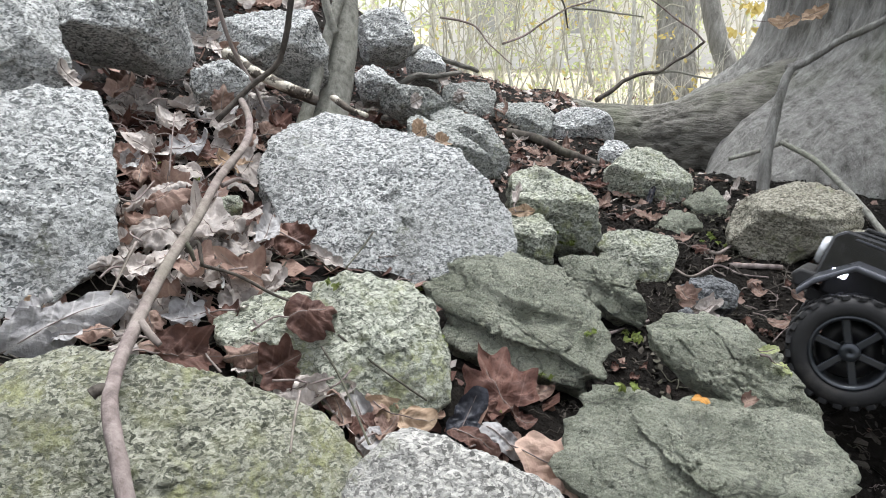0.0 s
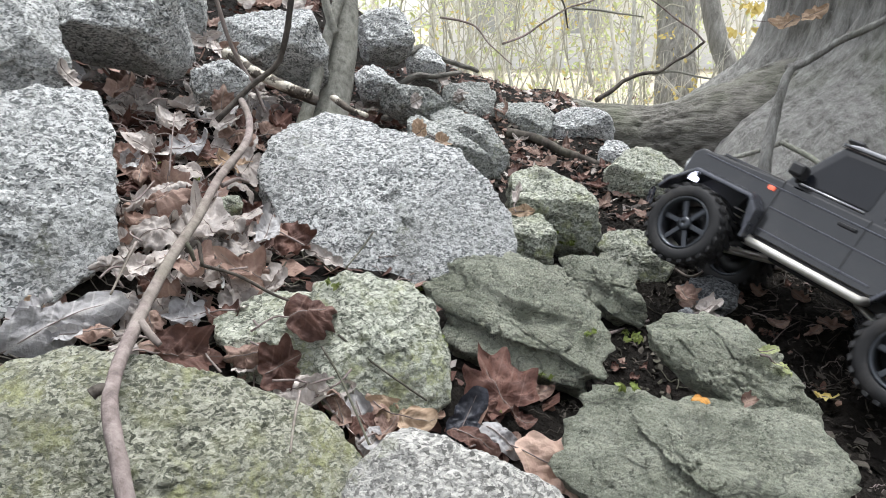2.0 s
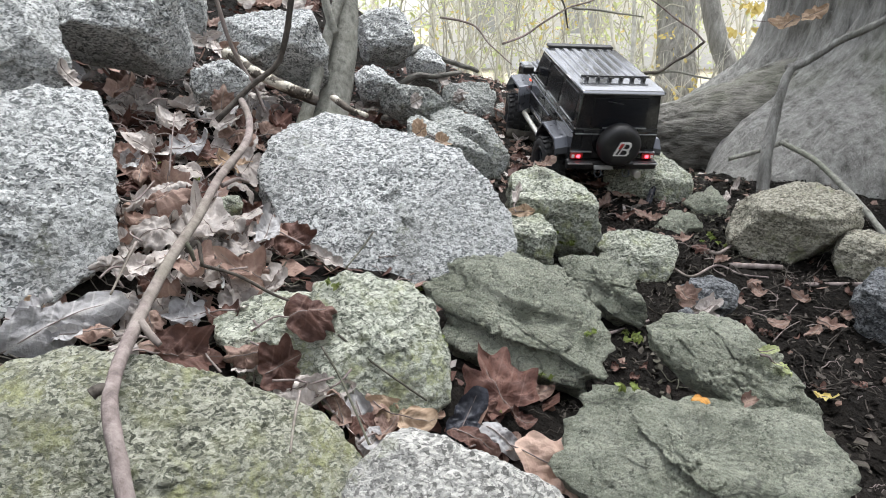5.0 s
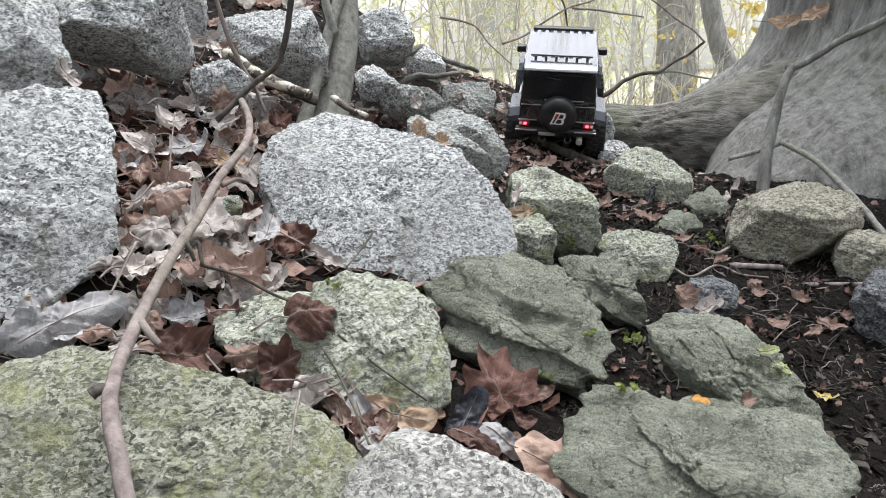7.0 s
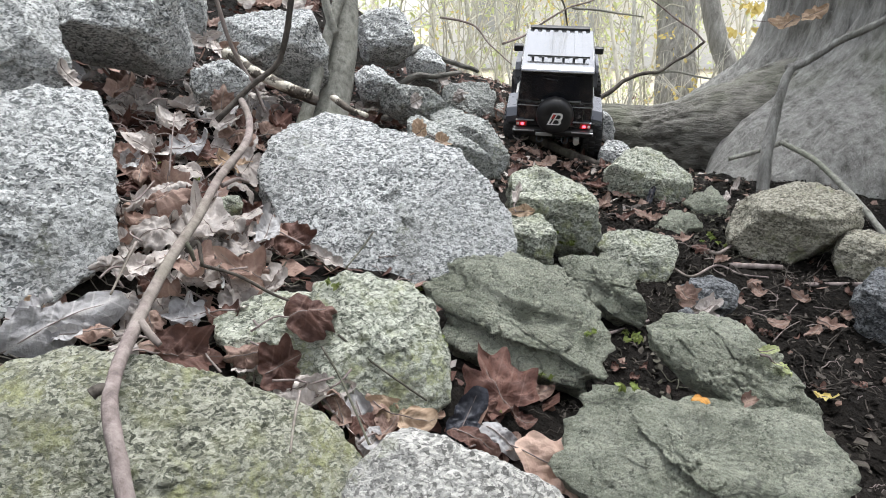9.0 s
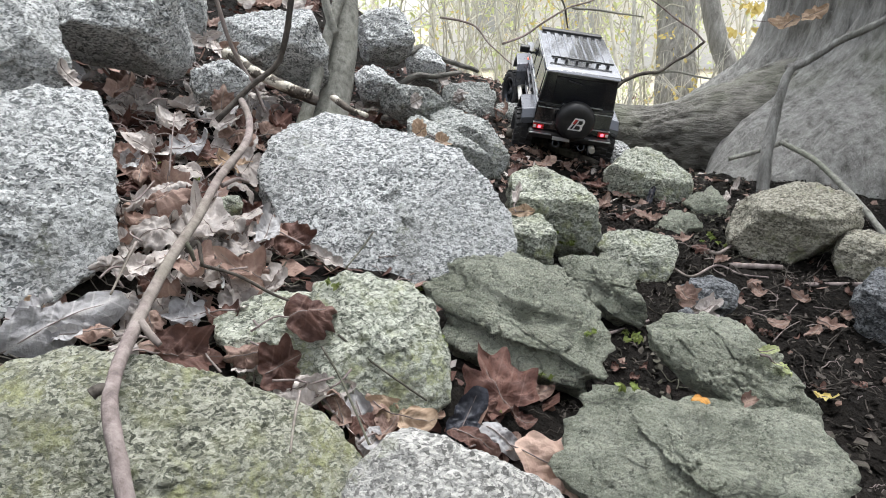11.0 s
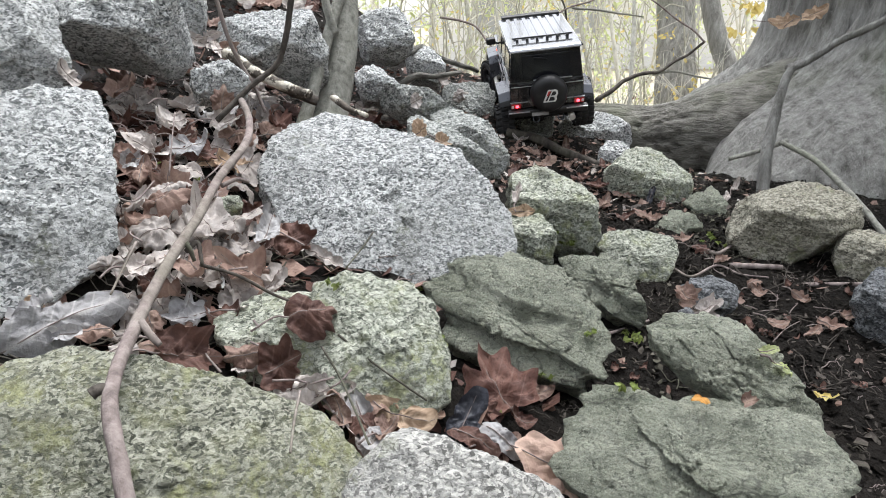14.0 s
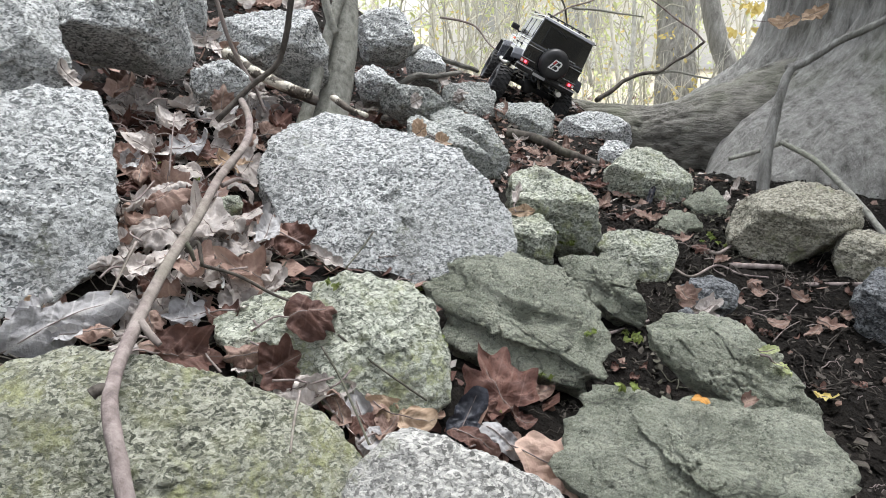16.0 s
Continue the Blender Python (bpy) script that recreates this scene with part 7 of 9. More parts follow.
fallen_leaf("ovate", leaf_pale, (-0.242, 0.755, 0.208), 67, 16, 20, 0.0360, 1.8, 706, "pale curled dry leaf on the leaf litter")
fallen_leaf("ovate", leaf_tan, (-0.282, 0.907, 0.247), 74, 27, -30, 0.0320, 1.2, 707, "tan dry leaf on the leaf litter")
fallen_leaf("maple", leaf_brown, (-0.265, 1.109, 0.273), 56, 38, 80, 0.0360, 1.4, 708, "red brown curled leaf beside the young tree")
fallen_leaf("ovate", leaf_grey, (-0.204, 0.759, 0.195), 63, 19, 70, 0.0360, 1.4, 709, "grey dry leaf beside the pale boulder")
fallen_leaf("ovate", leaf_grey, (-0.525, 1.021, 0.353), 70, 30, -60, 0.0360, 1.0, 710, "grey dry leaf between two boulders")
fallen_leaf("maple", leaf_rust, (-0.471, 1.023, 0.334), 52, 11, 40, 0.0360, 1.2, 711, "rusty leaf with pale edges under a boulder")
fallen_leaf("maple", leaf_tan, (-0.353, 1.124, 0.308), 59, 22, 60, 0.0300, 1.5, 712, "orange tan curled leaf on the leaf litter")
fallen_leaf("ovate", leaf_pale, (-0.387, 1.049, 0.308), 66, 33, 5, 0.0420, 2.0, 713, "long pale rolled leaf on the leaf litter")
fallen_leaf("maple", leaf_rust, (-0.260, 0.668, 0.185), 73, 14, -60, 0.0400, 1.2, 714, "rusty pink dry leaf on the leaf litter")
fallen_leaf("maple", leaf_rust, (-0.207, 0.685, 0.173), 55, 25, 140, 0.0400, 1.6, 715, "rusty curled leaf with a rolled rim")
fallen_leaf("ovate", leaf_pale, (-0.300, 0.645, 0.193), 62, 36, 15, 0.0340, 1.9, 716, "pale rolled leaf beside a boulder")
fallen_leaf("maple", leaf_pale, (0.361, 0.859, 0.056), 55, -20, 40, 0.0270, 2.0, 730, "pale crumpled leaf on mud beside a wet stone")
fallen_leaf("maple", leaf_rust, (0.342, 0.893, 0.061), 50, -20, 130, 0.0240, 1.8, 731, "rusty crumpled leaf on mud beside a wet stone")


def scraps(name, label, material, count, where, size, seed):
    """Crumbs of leaf and bark trodden into the ground: too many to count."""
    rnd = random.Random(seed)
    verts, faces = [], []
    for _ in range(count):
        x, y = where(rnd)
        x, y = x + rnd.gauss(0, 0.09), y + rnd.gauss(0, 0.09)
        n = 5
        p = Vector((x, y, ground_z(x, y) + 0.0015))
        m = Euler((rnd.gauss(0, 0.45), rnd.gauss(0, 0.45), rnd.uniform(0, 6.3))).to_matrix()
        s = size * rnd.uniform(0.35, 1.4)
        long = rnd.choice((1.0, 1.2, 2.2))
        b = len(verts)
        for k in range(n):
            a = 6.283 * k / n + rnd.uniform(-0.3, 0.3)
            verts.append(p + m @ Vector((math.cos(a) * s * long, math.sin(a) * s, rnd.uniform(-0.2, 0.35) * s)))
        faces.append(tuple(range(b, b + n)))
    ob = tagged(new(name, mesh_of(name, verts, faces, material, False)), label, "leaf litter", kind="stuff")
    return ob


scraps("leaf_crumbs", "dark crumbled leaf litter trodden into mud", dark_bark, 3600, lambda r: (r.uniform(0.1, 1.2), r.uniform(0.35, 2.3)), 0.0042, 1)
scraps("leaf_crumbs", "rusty crumbled leaf litter on mud and slope", leaf_rust, 260, lambda r: (r.uniform(0.05, 1.2), r.uniform(0.5, 2.4)), 0.006, 2)
scraps("leaf_crumbs", "brown crumbled leaf litter on the bank", leaf_brown, 2000, lambda r: (r.uniform(-0.75, -0.08), r.uniform(0.5, 2.4)), 0.006, 3)
scraps("leaf_crumbs", "pale crumbled leaf litter on the bank", leaf_pale, 800, lambda r: (r.uniform(-0.75, -0.08), r.uniform(0.5, 2.4)), 0.006, 4)
scraps("leaf_fragments", "broken brown leaf pieces between the boulders", leaf_brown, 380, lambda r: (r.uniform(-0.6, 0.1), r.uniform(0.45, 1.5)), 0.014, 11)
scraps("leaf_fragments", "broken rusty leaf pieces between the boulders", leaf_rust, 500, lambda r: (r.uniform(-0.6, 0.1), r.uniform(0.45, 1.5)), 0.013, 12)
scraps("soil_crumbs", "black crumbs of wet soil", mud, 13000, lambda r: (r.uniform(0.12, 1.0), r.uniform(0.45, 1.6)), 0.003, 6)
scraps("leaf_crumbs", "brown leaf crumbs on the upper slope", leaf_rust, 1500, lambda r: (r.uniform(0.0, 0.62), r.uniform(1.35, 2.5)), 0.007, 7)
scraps("leaf_crumbs", "pale leaf crumbs on the upper slope", leaf_pale, 500, lambda r: (r.uniform(0.0, 0.62), r.uniform(1.35, 2.5)), 0.007, 8)
scraps("bark_chips", "thin dark twigs and bark chips on mud", dark_bark, 1200, lambda r: (r.uniform(0.0, 1.2), r.uniform(0.4, 2.3)), 0.0026, 5)


def fibres(name, label, material, count, low, high, length, radius, seed):
    """Fine rootlets and stalks strewn over the ground: too many to count."""
    rnd = random.Random(seed)
    verts, faces = [], []
    for _ in range(count):
        x, y, a = rnd.uniform(low[0], high[0]), rnd.uniform(low[1], high[1]), rnd.uniform(0, 6.28)
        reach, path = length * rnd.uniform(0.4, 1.3), []
        for i in range(6):
            path.append((x, y, ground_z(x, y) + radius + rnd.uniform(0.0, 0.006)))
            a += rnd.gauss(0, 0.45)
            x, y = x + math.cos(a) * reach / 5, y + math.sin(a) * reach / 5
        v, f = tube(path, [radius * rnd.uniform(0.6, 1.3)] * 6, 4, cap=False)
        b = len(verts)
        verts += v
        faces += [tuple(q + b for q in c) for c in f]
    tagged(new(name, mesh_of(name, verts, faces, material)), label, "leaf litter", kind="stuff")


fibres("rootlets", "dark wet rootlets tangled over mud", dark_bark, 1500, (0.1, 0.5), (0.85, 1.5), 0.025, 0.0007, 21)
fibres("rootlets", "dry brown stalks strewn over mud", twig_bark, 160, (0.1, 0.5), (0.85, 1.6), 0.02, 0.0005, 22)
fibres("leaf_stalks", "dry brown stalks tangled in leaf litter", twig_bark, 420, (-0.6, 0.5), (-0.05, 1.5), 0.05, 0.0009, 23)
fibres("leaf_stalks", "dark stalks tangled in leaf litter", dark_bark, 420, (-0.6, 0.5), (-0.05, 1.5), 0.05, 0.0009, 24)


def sprout(at, spread_by, count, seed, label):
    """A low tuft of small round green leaves."""
    ob = tagged(new("sprout", leaf_cloud(seed, count, (-spread_by, -spread_by, 0.0), (spread_by, spread_by, 0.6 * spread_by), 0.0045, leaf_moss)), label, "sprout", kind="stuff")
    ob.location = at


sprout((0.199, 1.060, 0.084), 0.018, 40, 60, "small green sprouts between rocks")
sprout((0.184, 1.059, 0.101), 0.012, 25, 61, "small green sprouts between rocks")
sprout((0.175, 0.585, 0.087), 0.01, 20, 62, "small green sprouts between rocks")
sprout((0.503, 1.231, 0.038), 0.02, 40, 63, "small green sprouts between rocks")
sprout((0.524, 1.201, 0.031), 0.018, 30, 64, "small green sprouts between rocks")
sprout((0.211, 0.669, 0.097), 0.012, 22, 65, "small green sprouts between rocks")
sprout((0.174, 0.721, 0.083), 0.008, 12, 66, "small green sprouts between rocks")
sprout((0.007, 0.716, 0.075), 0.008, 12, 67, "small green sprouts between rocks")
sprout((0.113, 0.691, 0.043), 0.01, 18, 68, "small green sprouts between rocks")
sprout((0.253, 0.881, 0.004), 0.012, 16, 69, "small green sprouts between rocks")
sprout((-0.342, 0.913, 0.221), 0.012, 14, 70, "small green sprouts between rocks")
sprout((-0.398, 0.906, 0.238), 0.012, 14, 71, "small green sprouts between rocks")
sprout((-0.108, 0.659, 0.162), 0.012, 12, 72, "small green sprouts between rocks")
sprout((-0.029, 0.825, 0.099), 0.008, 10, 73, "small green sprouts between rocks")
sprout((0.051, 0.624, 0.035), 0.01, 12, 74, "small green sprouts between rocks")
limb("twig", [(-0.372, 1.009, 0.271), (-0.384, 0.987, 0.268), (-0.398, 0.984, 0.276), (-0.414, 0.967, 0.274)], 0.0015, 0.0009, twig_bark, "thin dry brown twig in the leaf litter", "twig", "twigs", 6, 4, 0.1, 0, 0.002)
limb("twig", [(-0.256, 0.685, 0.160), (-0.261, 0.689, 0.160), (-0.258, 0.693, 0.169), (-0.264, 0.701, 0.169)], 0.0008, 0.0005, dark_bark, "thin dark twig in the leaf litter", "twig", "twigs", 6, 4, 0.1, 1, 0.002)
limb("twig", [(-0.270, 0.685, 0.163), (-0.250, 0.701, 0.164), (-0.241, 0.722, 0.165), (-0.219, 0.740, 0.174)], 0.0015, 0.0009, twig_bark, "thin dry brown twig in the leaf litter", "twig", "twigs", 6, 4, 0.1, 2, 0.002)
limb("twig", [(-0.305, 0.863, 0.226), (-0.321, 0.870, 0.231), (-0.341, 0.860, 0.224), (-0.346, 0.861, 0.222)], 0.0009, 0.0006, twig_bark, "thin dry brown twig in the leaf litter", "twig", "twigs", 6, 4, 0.1, 3, 0.002)
limb("twig", [(-0.324, 0.998, 0.250), (-0.332, 0.972, 0.254), (-0.340, 0.962, 0.246), (-0.350, 0.947, 0.245)], 0.0010, 0.0006, twig_bark, "thin dry brown twig in the leaf litter", "twig", "twigs", 6, 4, 0.1, 5, 0.002)
limb("twig", [(-0.371, 0.843, 0.242), (-0.371, 0.858, 0.243), (-0.389, 0.875, 0.248), (-0.399, 0.892, 0.254)], 0.0008, 0.0005, twig_bark, "thin dry brown twig in the leaf litter", "twig", "twigs", 6, 4, 0.1, 9, 0.002)
limb("twig", [(-0.410, 0.882, 0.254), (-0.400, 0.893, 0.251), (-0.375, 0.884, 0.241), (-0.362, 0.892, 0.243)], 0.0009, 0.0006, twig_bark, "thin dry brown twig in the leaf litter", "twig", "twigs", 6, 4, 0.1, 11, 0.002)
limb("twig", [(-0.312, 1.012, 0.246), (-0.318, 1.009, 0.247), (-0.338, 0.983, 0.260), (-0.355, 0.978, 0.261)], 0.0008, 0.0005, twig_bark, "thin dry brown twig in the leaf litter", "twig", "twigs", 6, 4, 0.1, 12, 0.002)
limb("twig", [(-0.376, 0.883, 0.242), (-0.379, 0.897, 0.248), (-0.394, 0.920, 0.260), (-0.397, 0.928, 0.265)], 0.0009, 0.0005, twig_bark, "thin dry brown twig in the leaf litter", "twig", "twigs", 6, 4, 0.1, 13, 0.002)
limb("twig", [(-0.348, 1.313, 0.299), (-0.324, 1.329, 0.299), (-0.299, 1.360, 0.301), (-0.279, 1.396, 0.298)], 0.0010, 0.0006, dark_bark, "thin dark twig in the leaf litter", "twig", "twigs", 6, 4, 0.1, 14, 0.002)
limb("twig", [(-0.217, 0.717, 0.162), (-0.225, 0.734, 0.173), (-0.229, 0.763, 0.175), (-0.236, 0.786, 0.192)], 0.0016, 0.0009, twig_bark, "thin dry brown twig in the leaf litter", "twig", "twigs", 6, 4, 0.1, 15, 0.002)
limb("twig", [(-0.479, 1.212, 0.336), (-0.467, 1.239, 0.332), (-0.463, 1.275, 0.331)], 0.0013, 0.0008, twig_bark, "thin dry brown twig in the leaf litter", "twig", "twigs", 6, 4, 0.1, 16, 0.002)
limb("twig", [(-0.271, 0.822, 0.203), (-0.284, 0.812, 0.206), (-0.301, 0.800, 0.205), (-0.322, 0.789, 0.213)], 0.0009, 0.0006, twig_bark, "thin dry brown twig in the leaf litter", "twig", "twigs", 6, 4, 0.1, 17, 0.002)
limb("twig", [(-0.499, 1.082, 0.313), (-0.513, 1.141, 0.340), (-0.523, 1.182, 0.344)], 0.0012, 0.0007, twig_bark, "thin dry brown twig in the leaf litter", "twig", "twigs", 6, 4, 0.1, 18, 0.002)
limb("twig", [(-0.280, 0.824, 0.208), (-0.290, 0.858, 0.220), (-0.306, 0.868, 0.225), (-0.327, 0.911, 0.233)], 0.0013, 0.0008, twig_bark, "thin dry brown twig in the leaf litter", "twig", "twigs", 6, 4, 0.1, 19, 0.002)
limb("twig", [(-0.248, 0.664, 0.147), (-0.269, 0.670, 0.158), (-0.285, 0.675, 0.169), (-0.296, 0.691, 0.173)], 0.0012, 0.0007, twig_bark, "thin dry brown twig in the leaf litter", "twig", "twigs", 6, 4, 0.1, 21, 0.002)
limb("twig", [(-0.318, 0.933, 0.230), (-0.324, 0.936, 0.238), (-0.332, 0.948, 0.240), (-0.346, 0.966, 0.249)], 0.0008, 0.0005, dark_bark, "thin dark twig in the leaf litter", "twig", "twigs", 6, 4, 0.1, 23, 0.002)
limb("twig", [(-0.289, 0.836, 0.216), (-0.297, 0.865, 0.215), (-0.307, 0.871, 0.223), (-0.313, 0.896, 0.228)], 0.0007, 0.0004, dark_bark, "thin dark twig in the leaf litter", "twig", "twigs", 6, 4, 0.1, 26, 0.002)
limb("twig", [(-0.477, 1.038, 0.302), (-0.451, 1.023, 0.302), (-0.437, 1.041, 0.290), (-0.426, 1.053, 0.290)], 0.0008, 0.0005, twig_bark, "thin dry brown twig in the leaf litter", "twig", "twigs", 6, 4, 0.1, 27, 0.002)
limb("twig", [(-0.283, 0.814, 0.203), (-0.290, 0.817, 0.207), (-0.301, 0.809, 0.212), (-0.311, 0.810, 0.218)], 0.0009, 0.0005, dark_bark, "thin dark twig in the leaf litter", "twig", "twigs", 6, 4, 0.1, 28, 0.002)
limb("twig", [(-0.270, 0.658, 0.155), (-0.260, 0.664, 0.146), (-0.249, 0.671, 0.153), (-0.237, 0.669, 0.148)], 0.0010, 0.0006, twig_bark, "thin dry brown twig in the leaf litter", "twig", "twigs", 6, 4, 0.1, 29, 0.002)
limb("twig", [(-0.239, 0.864, 0.193), (-0.255, 0.833, 0.191), (-0.265, 0.822, 0.203), (-0.284, 0.812, 0.206)], 0.0010, 0.0006, dark_bark, "thin dark twig in the leaf litter", "twig", "twigs", 6, 4, 0.1, 30, 0.002)
limb("twig", [(-0.386, 1.052, 0.273), (-0.411, 1.057, 0.283), (-0.427, 1.072, 0.293), (-0.459, 1.098, 0.308)], 0.0011, 0.0007, dark_bark, "thin dark twig in the leaf litter", "twig", "twigs", 6, 4, 0.1, 31, 0.002)
limb("twig", [(-0.455, 0.965, 0.297), (-0.473, 1.006, 0.297), (-0.487, 1.020, 0.307)], 0.0008, 0.0005, dark_bark, "thin dark twig in the leaf litter", "twig", "twigs", 6, 4, 0.1, 33, 0.002)
limb("twig", [(-0.409, 1.161, 0.304), (-0.439, 1.111, 0.309), (-0.462, 1.125, 0.320), (-0.492, 1.116, 0.331)], 0.0009, 0.0005, twig_bark, "thin dry brown twig in the leaf litter", "twig", "twigs", 6, 4, 0.1, 34, 0.002)
limb("twig", [(-0.259, 0.647, 0.149), (-0.267, 0.663, 0.156), (-0.274, 0.676, 0.162), (-0.287, 0.686, 0.167)], 0.0011, 0.0006, twig_bark, "thin dry brown twig in the leaf litter", "twig", "twigs", 6, 4, 0.1, 35, 0.002)
limb("twig", [(-0.336, 0.766, 0.217), (-0.327, 0.764, 0.215), (-0.314, 0.781, 0.212), (-0.301, 0.783, 0.203)], 0.0008, 0.0005, dark_bark, "thin dark twig in the leaf litter", "twig", "twigs", 6, 4, 0.1, 36, 0.002)
limb("twig", [(-0.455, 1.007, 0.296), (-0.441, 1.011, 0.289), (-0.424, 1.008, 0.288), (-0.390, 1.001, 0.274)], 0.0013, 0.0008, twig_bark, "thin dry brown twig in the leaf litter", "twig", "twigs", 6, 4, 0.1, 37, 0.002)
limb("twig", [(-0.249, 0.715, 0.166), (-0.261, 0.715, 0.176), (-0.273, 0.722, 0.179), (-0.279, 0.700, 0.182)], 0.0012, 0.0007, dark_bark, "thin dark twig in the leaf litter", "twig", "twigs", 6, 4, 0.1, 38, 0.002)
limb("twig", [(-0.323, 0.643, 0.170), (-0.330, 0.648, 0.179), (-0.337, 0.659, 0.188)], 0.0015, 0.0009, twig_bark, "thin dry brown twig in the leaf litter", "twig", "twigs", 6, 4, 0.1, 40, 0.002)
limb("twig", [(-0.336, 0.834, 0.231), (-0.318, 0.843, 0.224), (-0.307, 0.837, 0.222), (-0.296, 0.848, 0.222)], 0.0013, 0.0008, dark_bark, "thin dark twig in the leaf litter", "twig", "twigs", 6, 4, 0.1, 41, 0.002)
limb("twig", [(0.646, 1.111, 0.026), (0.655, 1.124, 0.030), (0.699, 1.182, 0.033)], 0.0007, 0.0004, twig_bark, "thin dry brown twig lying on mud", "twig", "twigs", 6, 4, 0.1, 44, 0.002)
limb("twig", [(0.519, 1.006, 0.005), (0.522, 1.009, 0.005), (0.532, 1.008, 0.006), (0.536, 1.017, 0.013)], 0.0011, 0.0007, twig_bark, "thin dry brown twig lying on mud", "twig", "twigs", 6, 4, 0.1, 46, 0.002)
limb("twig", [(0.471, 0.886, -0.008), (0.490, 0.903, -0.002), (0.508, 0.920, -0.002), (0.539, 0.947, -0.004)], 0.0010, 0.0006, twig_bark, "thin dry brown twig lying on mud", "twig", "twigs", 6, 4, 0.1, 51, 0.002)
limb("twig", [(0.516, 0.836, -0.013), (0.546, 0.877, -0.011), (0.566, 0.895, -0.004), (0.584, 0.914, -0.003)], 0.0007, 0.0004, dark_bark, "thin dark twig lying on mud", "twig", "twigs", 6, 4, 0.1, 53, 0.002)
limb("twig", [(0.615, 1.010, 0.018), (0.634, 1.019, 0.021), (0.653, 1.036, 0.022), (0.676, 1.048, 0.022)], 0.0005, 0.0003, dark_bark, "thin dark twig lying on mud", "twig", "twigs", 6, 4, 0.1, 61, 0.002)
limb("twig", [(0.559, 1.045, 0.018), (0.587, 1.097, 0.022), (0.605, 1.124, 0.028)], 0.0010, 0.0006, dark_bark, "thin dark twig lying on mud", "twig", "twigs", 6, 4, 0.1, 62, 0.002)
limb("twig", [(0.477, 1.079, 0.021), (0.471, 1.088, 0.023), (0.467, 1.107, 0.025), (0.475, 1.128, 0.030)], 0.0011, 0.0007, twig_bark, "thin dry brown twig lying on mud", "twig", "twigs", 6, 4, 0.1, 64, 0.002)
limb("twig", [(0.256, 0.910, 0.018), (0.278, 0.919, 0.016), (0.301, 0.934, 0.008)], 0.0008, 0.0005, twig_bark, "thin dry brown twig lying on mud", "twig", "twigs", 6, 4, 0.1, 65, 0.002)
limb("twig", [(0.598, 0.933, -0.004), (0.565, 0.919, -0.002), (0.560, 0.940, -0.005), (0.544, 0.936, -0.006)], 0.0011, 0.0007, twig_bark, "thin dry brown twig lying on mud", "twig", "twigs", 6, 4, 0.1, 66, 0.002)
limb("twig", [(0.506, 0.819, -0.014), (0.515, 0.824, -0.013), (0.523, 0.832, -0.012), (0.532, 0.835, -0.013)], 0.0011, 0.0006, twig_bark, "thin dry brown twig lying on mud", "twig", "twigs", 6, 4, 0.1, 67, 0.002)
limb("twig", [(0.616, 1.106, 0.021), (0.599, 1.099, 0.022), (0.575, 1.068, 0.022), (0.566, 1.078, 0.024)], 0.0006, 0.0003, dark_bark, "thin dark twig lying on mud", "twig", "twigs", 6, 4, 0.1, 69, 0.002)
limb("twig", [(0.548, 0.884, -0.009), (0.571, 0.901, -0.003), (0.597, 0.927, -0.005), (0.615, 0.928, -0.003)], 0.0008, 0.0005, dark_bark, "thin dark twig lying on mud", "twig", "twigs", 6, 4, 0.1, 73, 0.002)
limb("twig", [(0.474, 1.123, 0.030), (0.479, 1.144, 0.036), (0.484, 1.175, 0.038), (0.501, 1.203, 0.041)], 0.0008, 0.0005, dark_bark, "thin dark twig lying on mud", "twig", "twigs", 6, 4, 0.1, 76, 0.002)
limb("twig", [(0.529, 0.869, -0.003), (0.540, 0.893, -0.005), (0.552, 0.933, -0.006), (0.559, 0.948, -0.006)], 0.0010, 0.0006, dark_bark, "thin dark twig lying on mud", "twig", "twigs", 6, 4, 0.1, 77, 0.002)
limb("twig", [(0.526, 0.986, 0.001), (0.506, 0.975, 0.004), (0.490, 0.969, 0.005), (0.485, 0.969, 0.004)], 0.0009, 0.0006, twig_bark, "thin dry brown twig lying on mud", "twig", "twigs", 6, 4, 0.1, 82, 0.002)
limb("twig", [(0.612, 0.896, -0.013), (0.619, 0.898, -0.012), (0.627, 0.901, -0.009)], 0.0010, 0.0006, dark_bark, "thin dark twig lying on mud", "twig", "twigs", 6, 4, 0.1, 83, 0.002)
limb("twig", [(0.252, 0.811, -0.003), (0.260, 0.818, -0.004), (0.274, 0.826, -0.005), (0.281, 0.846, -0.004)], 0.0011, 0.0007, dark_bark, "thin dark twig lying on mud", "twig", "twigs", 6, 4, 0.1, 84, 0.002)
limb("twig", [(0.439, 1.168, 0.037), (0.464, 1.212, 0.043), (0.490, 1.253, 0.046)], 0.0007, 0.0004, dark_bark, "thin dark twig lying on mud", "twig", "twigs", 6, 4, 0.1, 85, 0.002)
limb("twig", [(0.472, 0.784, -0.016), (0.476, 0.806, -0.010), (0.490, 0.835, -0.008), (0.484, 0.854, -0.002)], 0.0009, 0.0006, dark_bark, "thin dark twig lying on mud", "twig", "twigs", 6, 4, 0.1, 92, 0.002)
limb("twig", [(0.599, 1.055, 0.024), (0.643, 1.101, 0.023), (0.668, 1.126, 0.031)], 0.0011, 0.0007, dark_bark, "thin dark twig lying on mud", "twig", "twigs", 6, 4, 0.1, 94, 0.002)
limb("twig", [(0.579, 1.059, 0.022), (0.575, 1.066, 0.021), (0.561, 1.066, 0.020), (0.555, 1.070, 0.022)], 0.0010, 0.0006, dark_bark, "thin dark twig lying on mud", "twig", "twigs", 6, 4, 0.1, 98, 0.002)
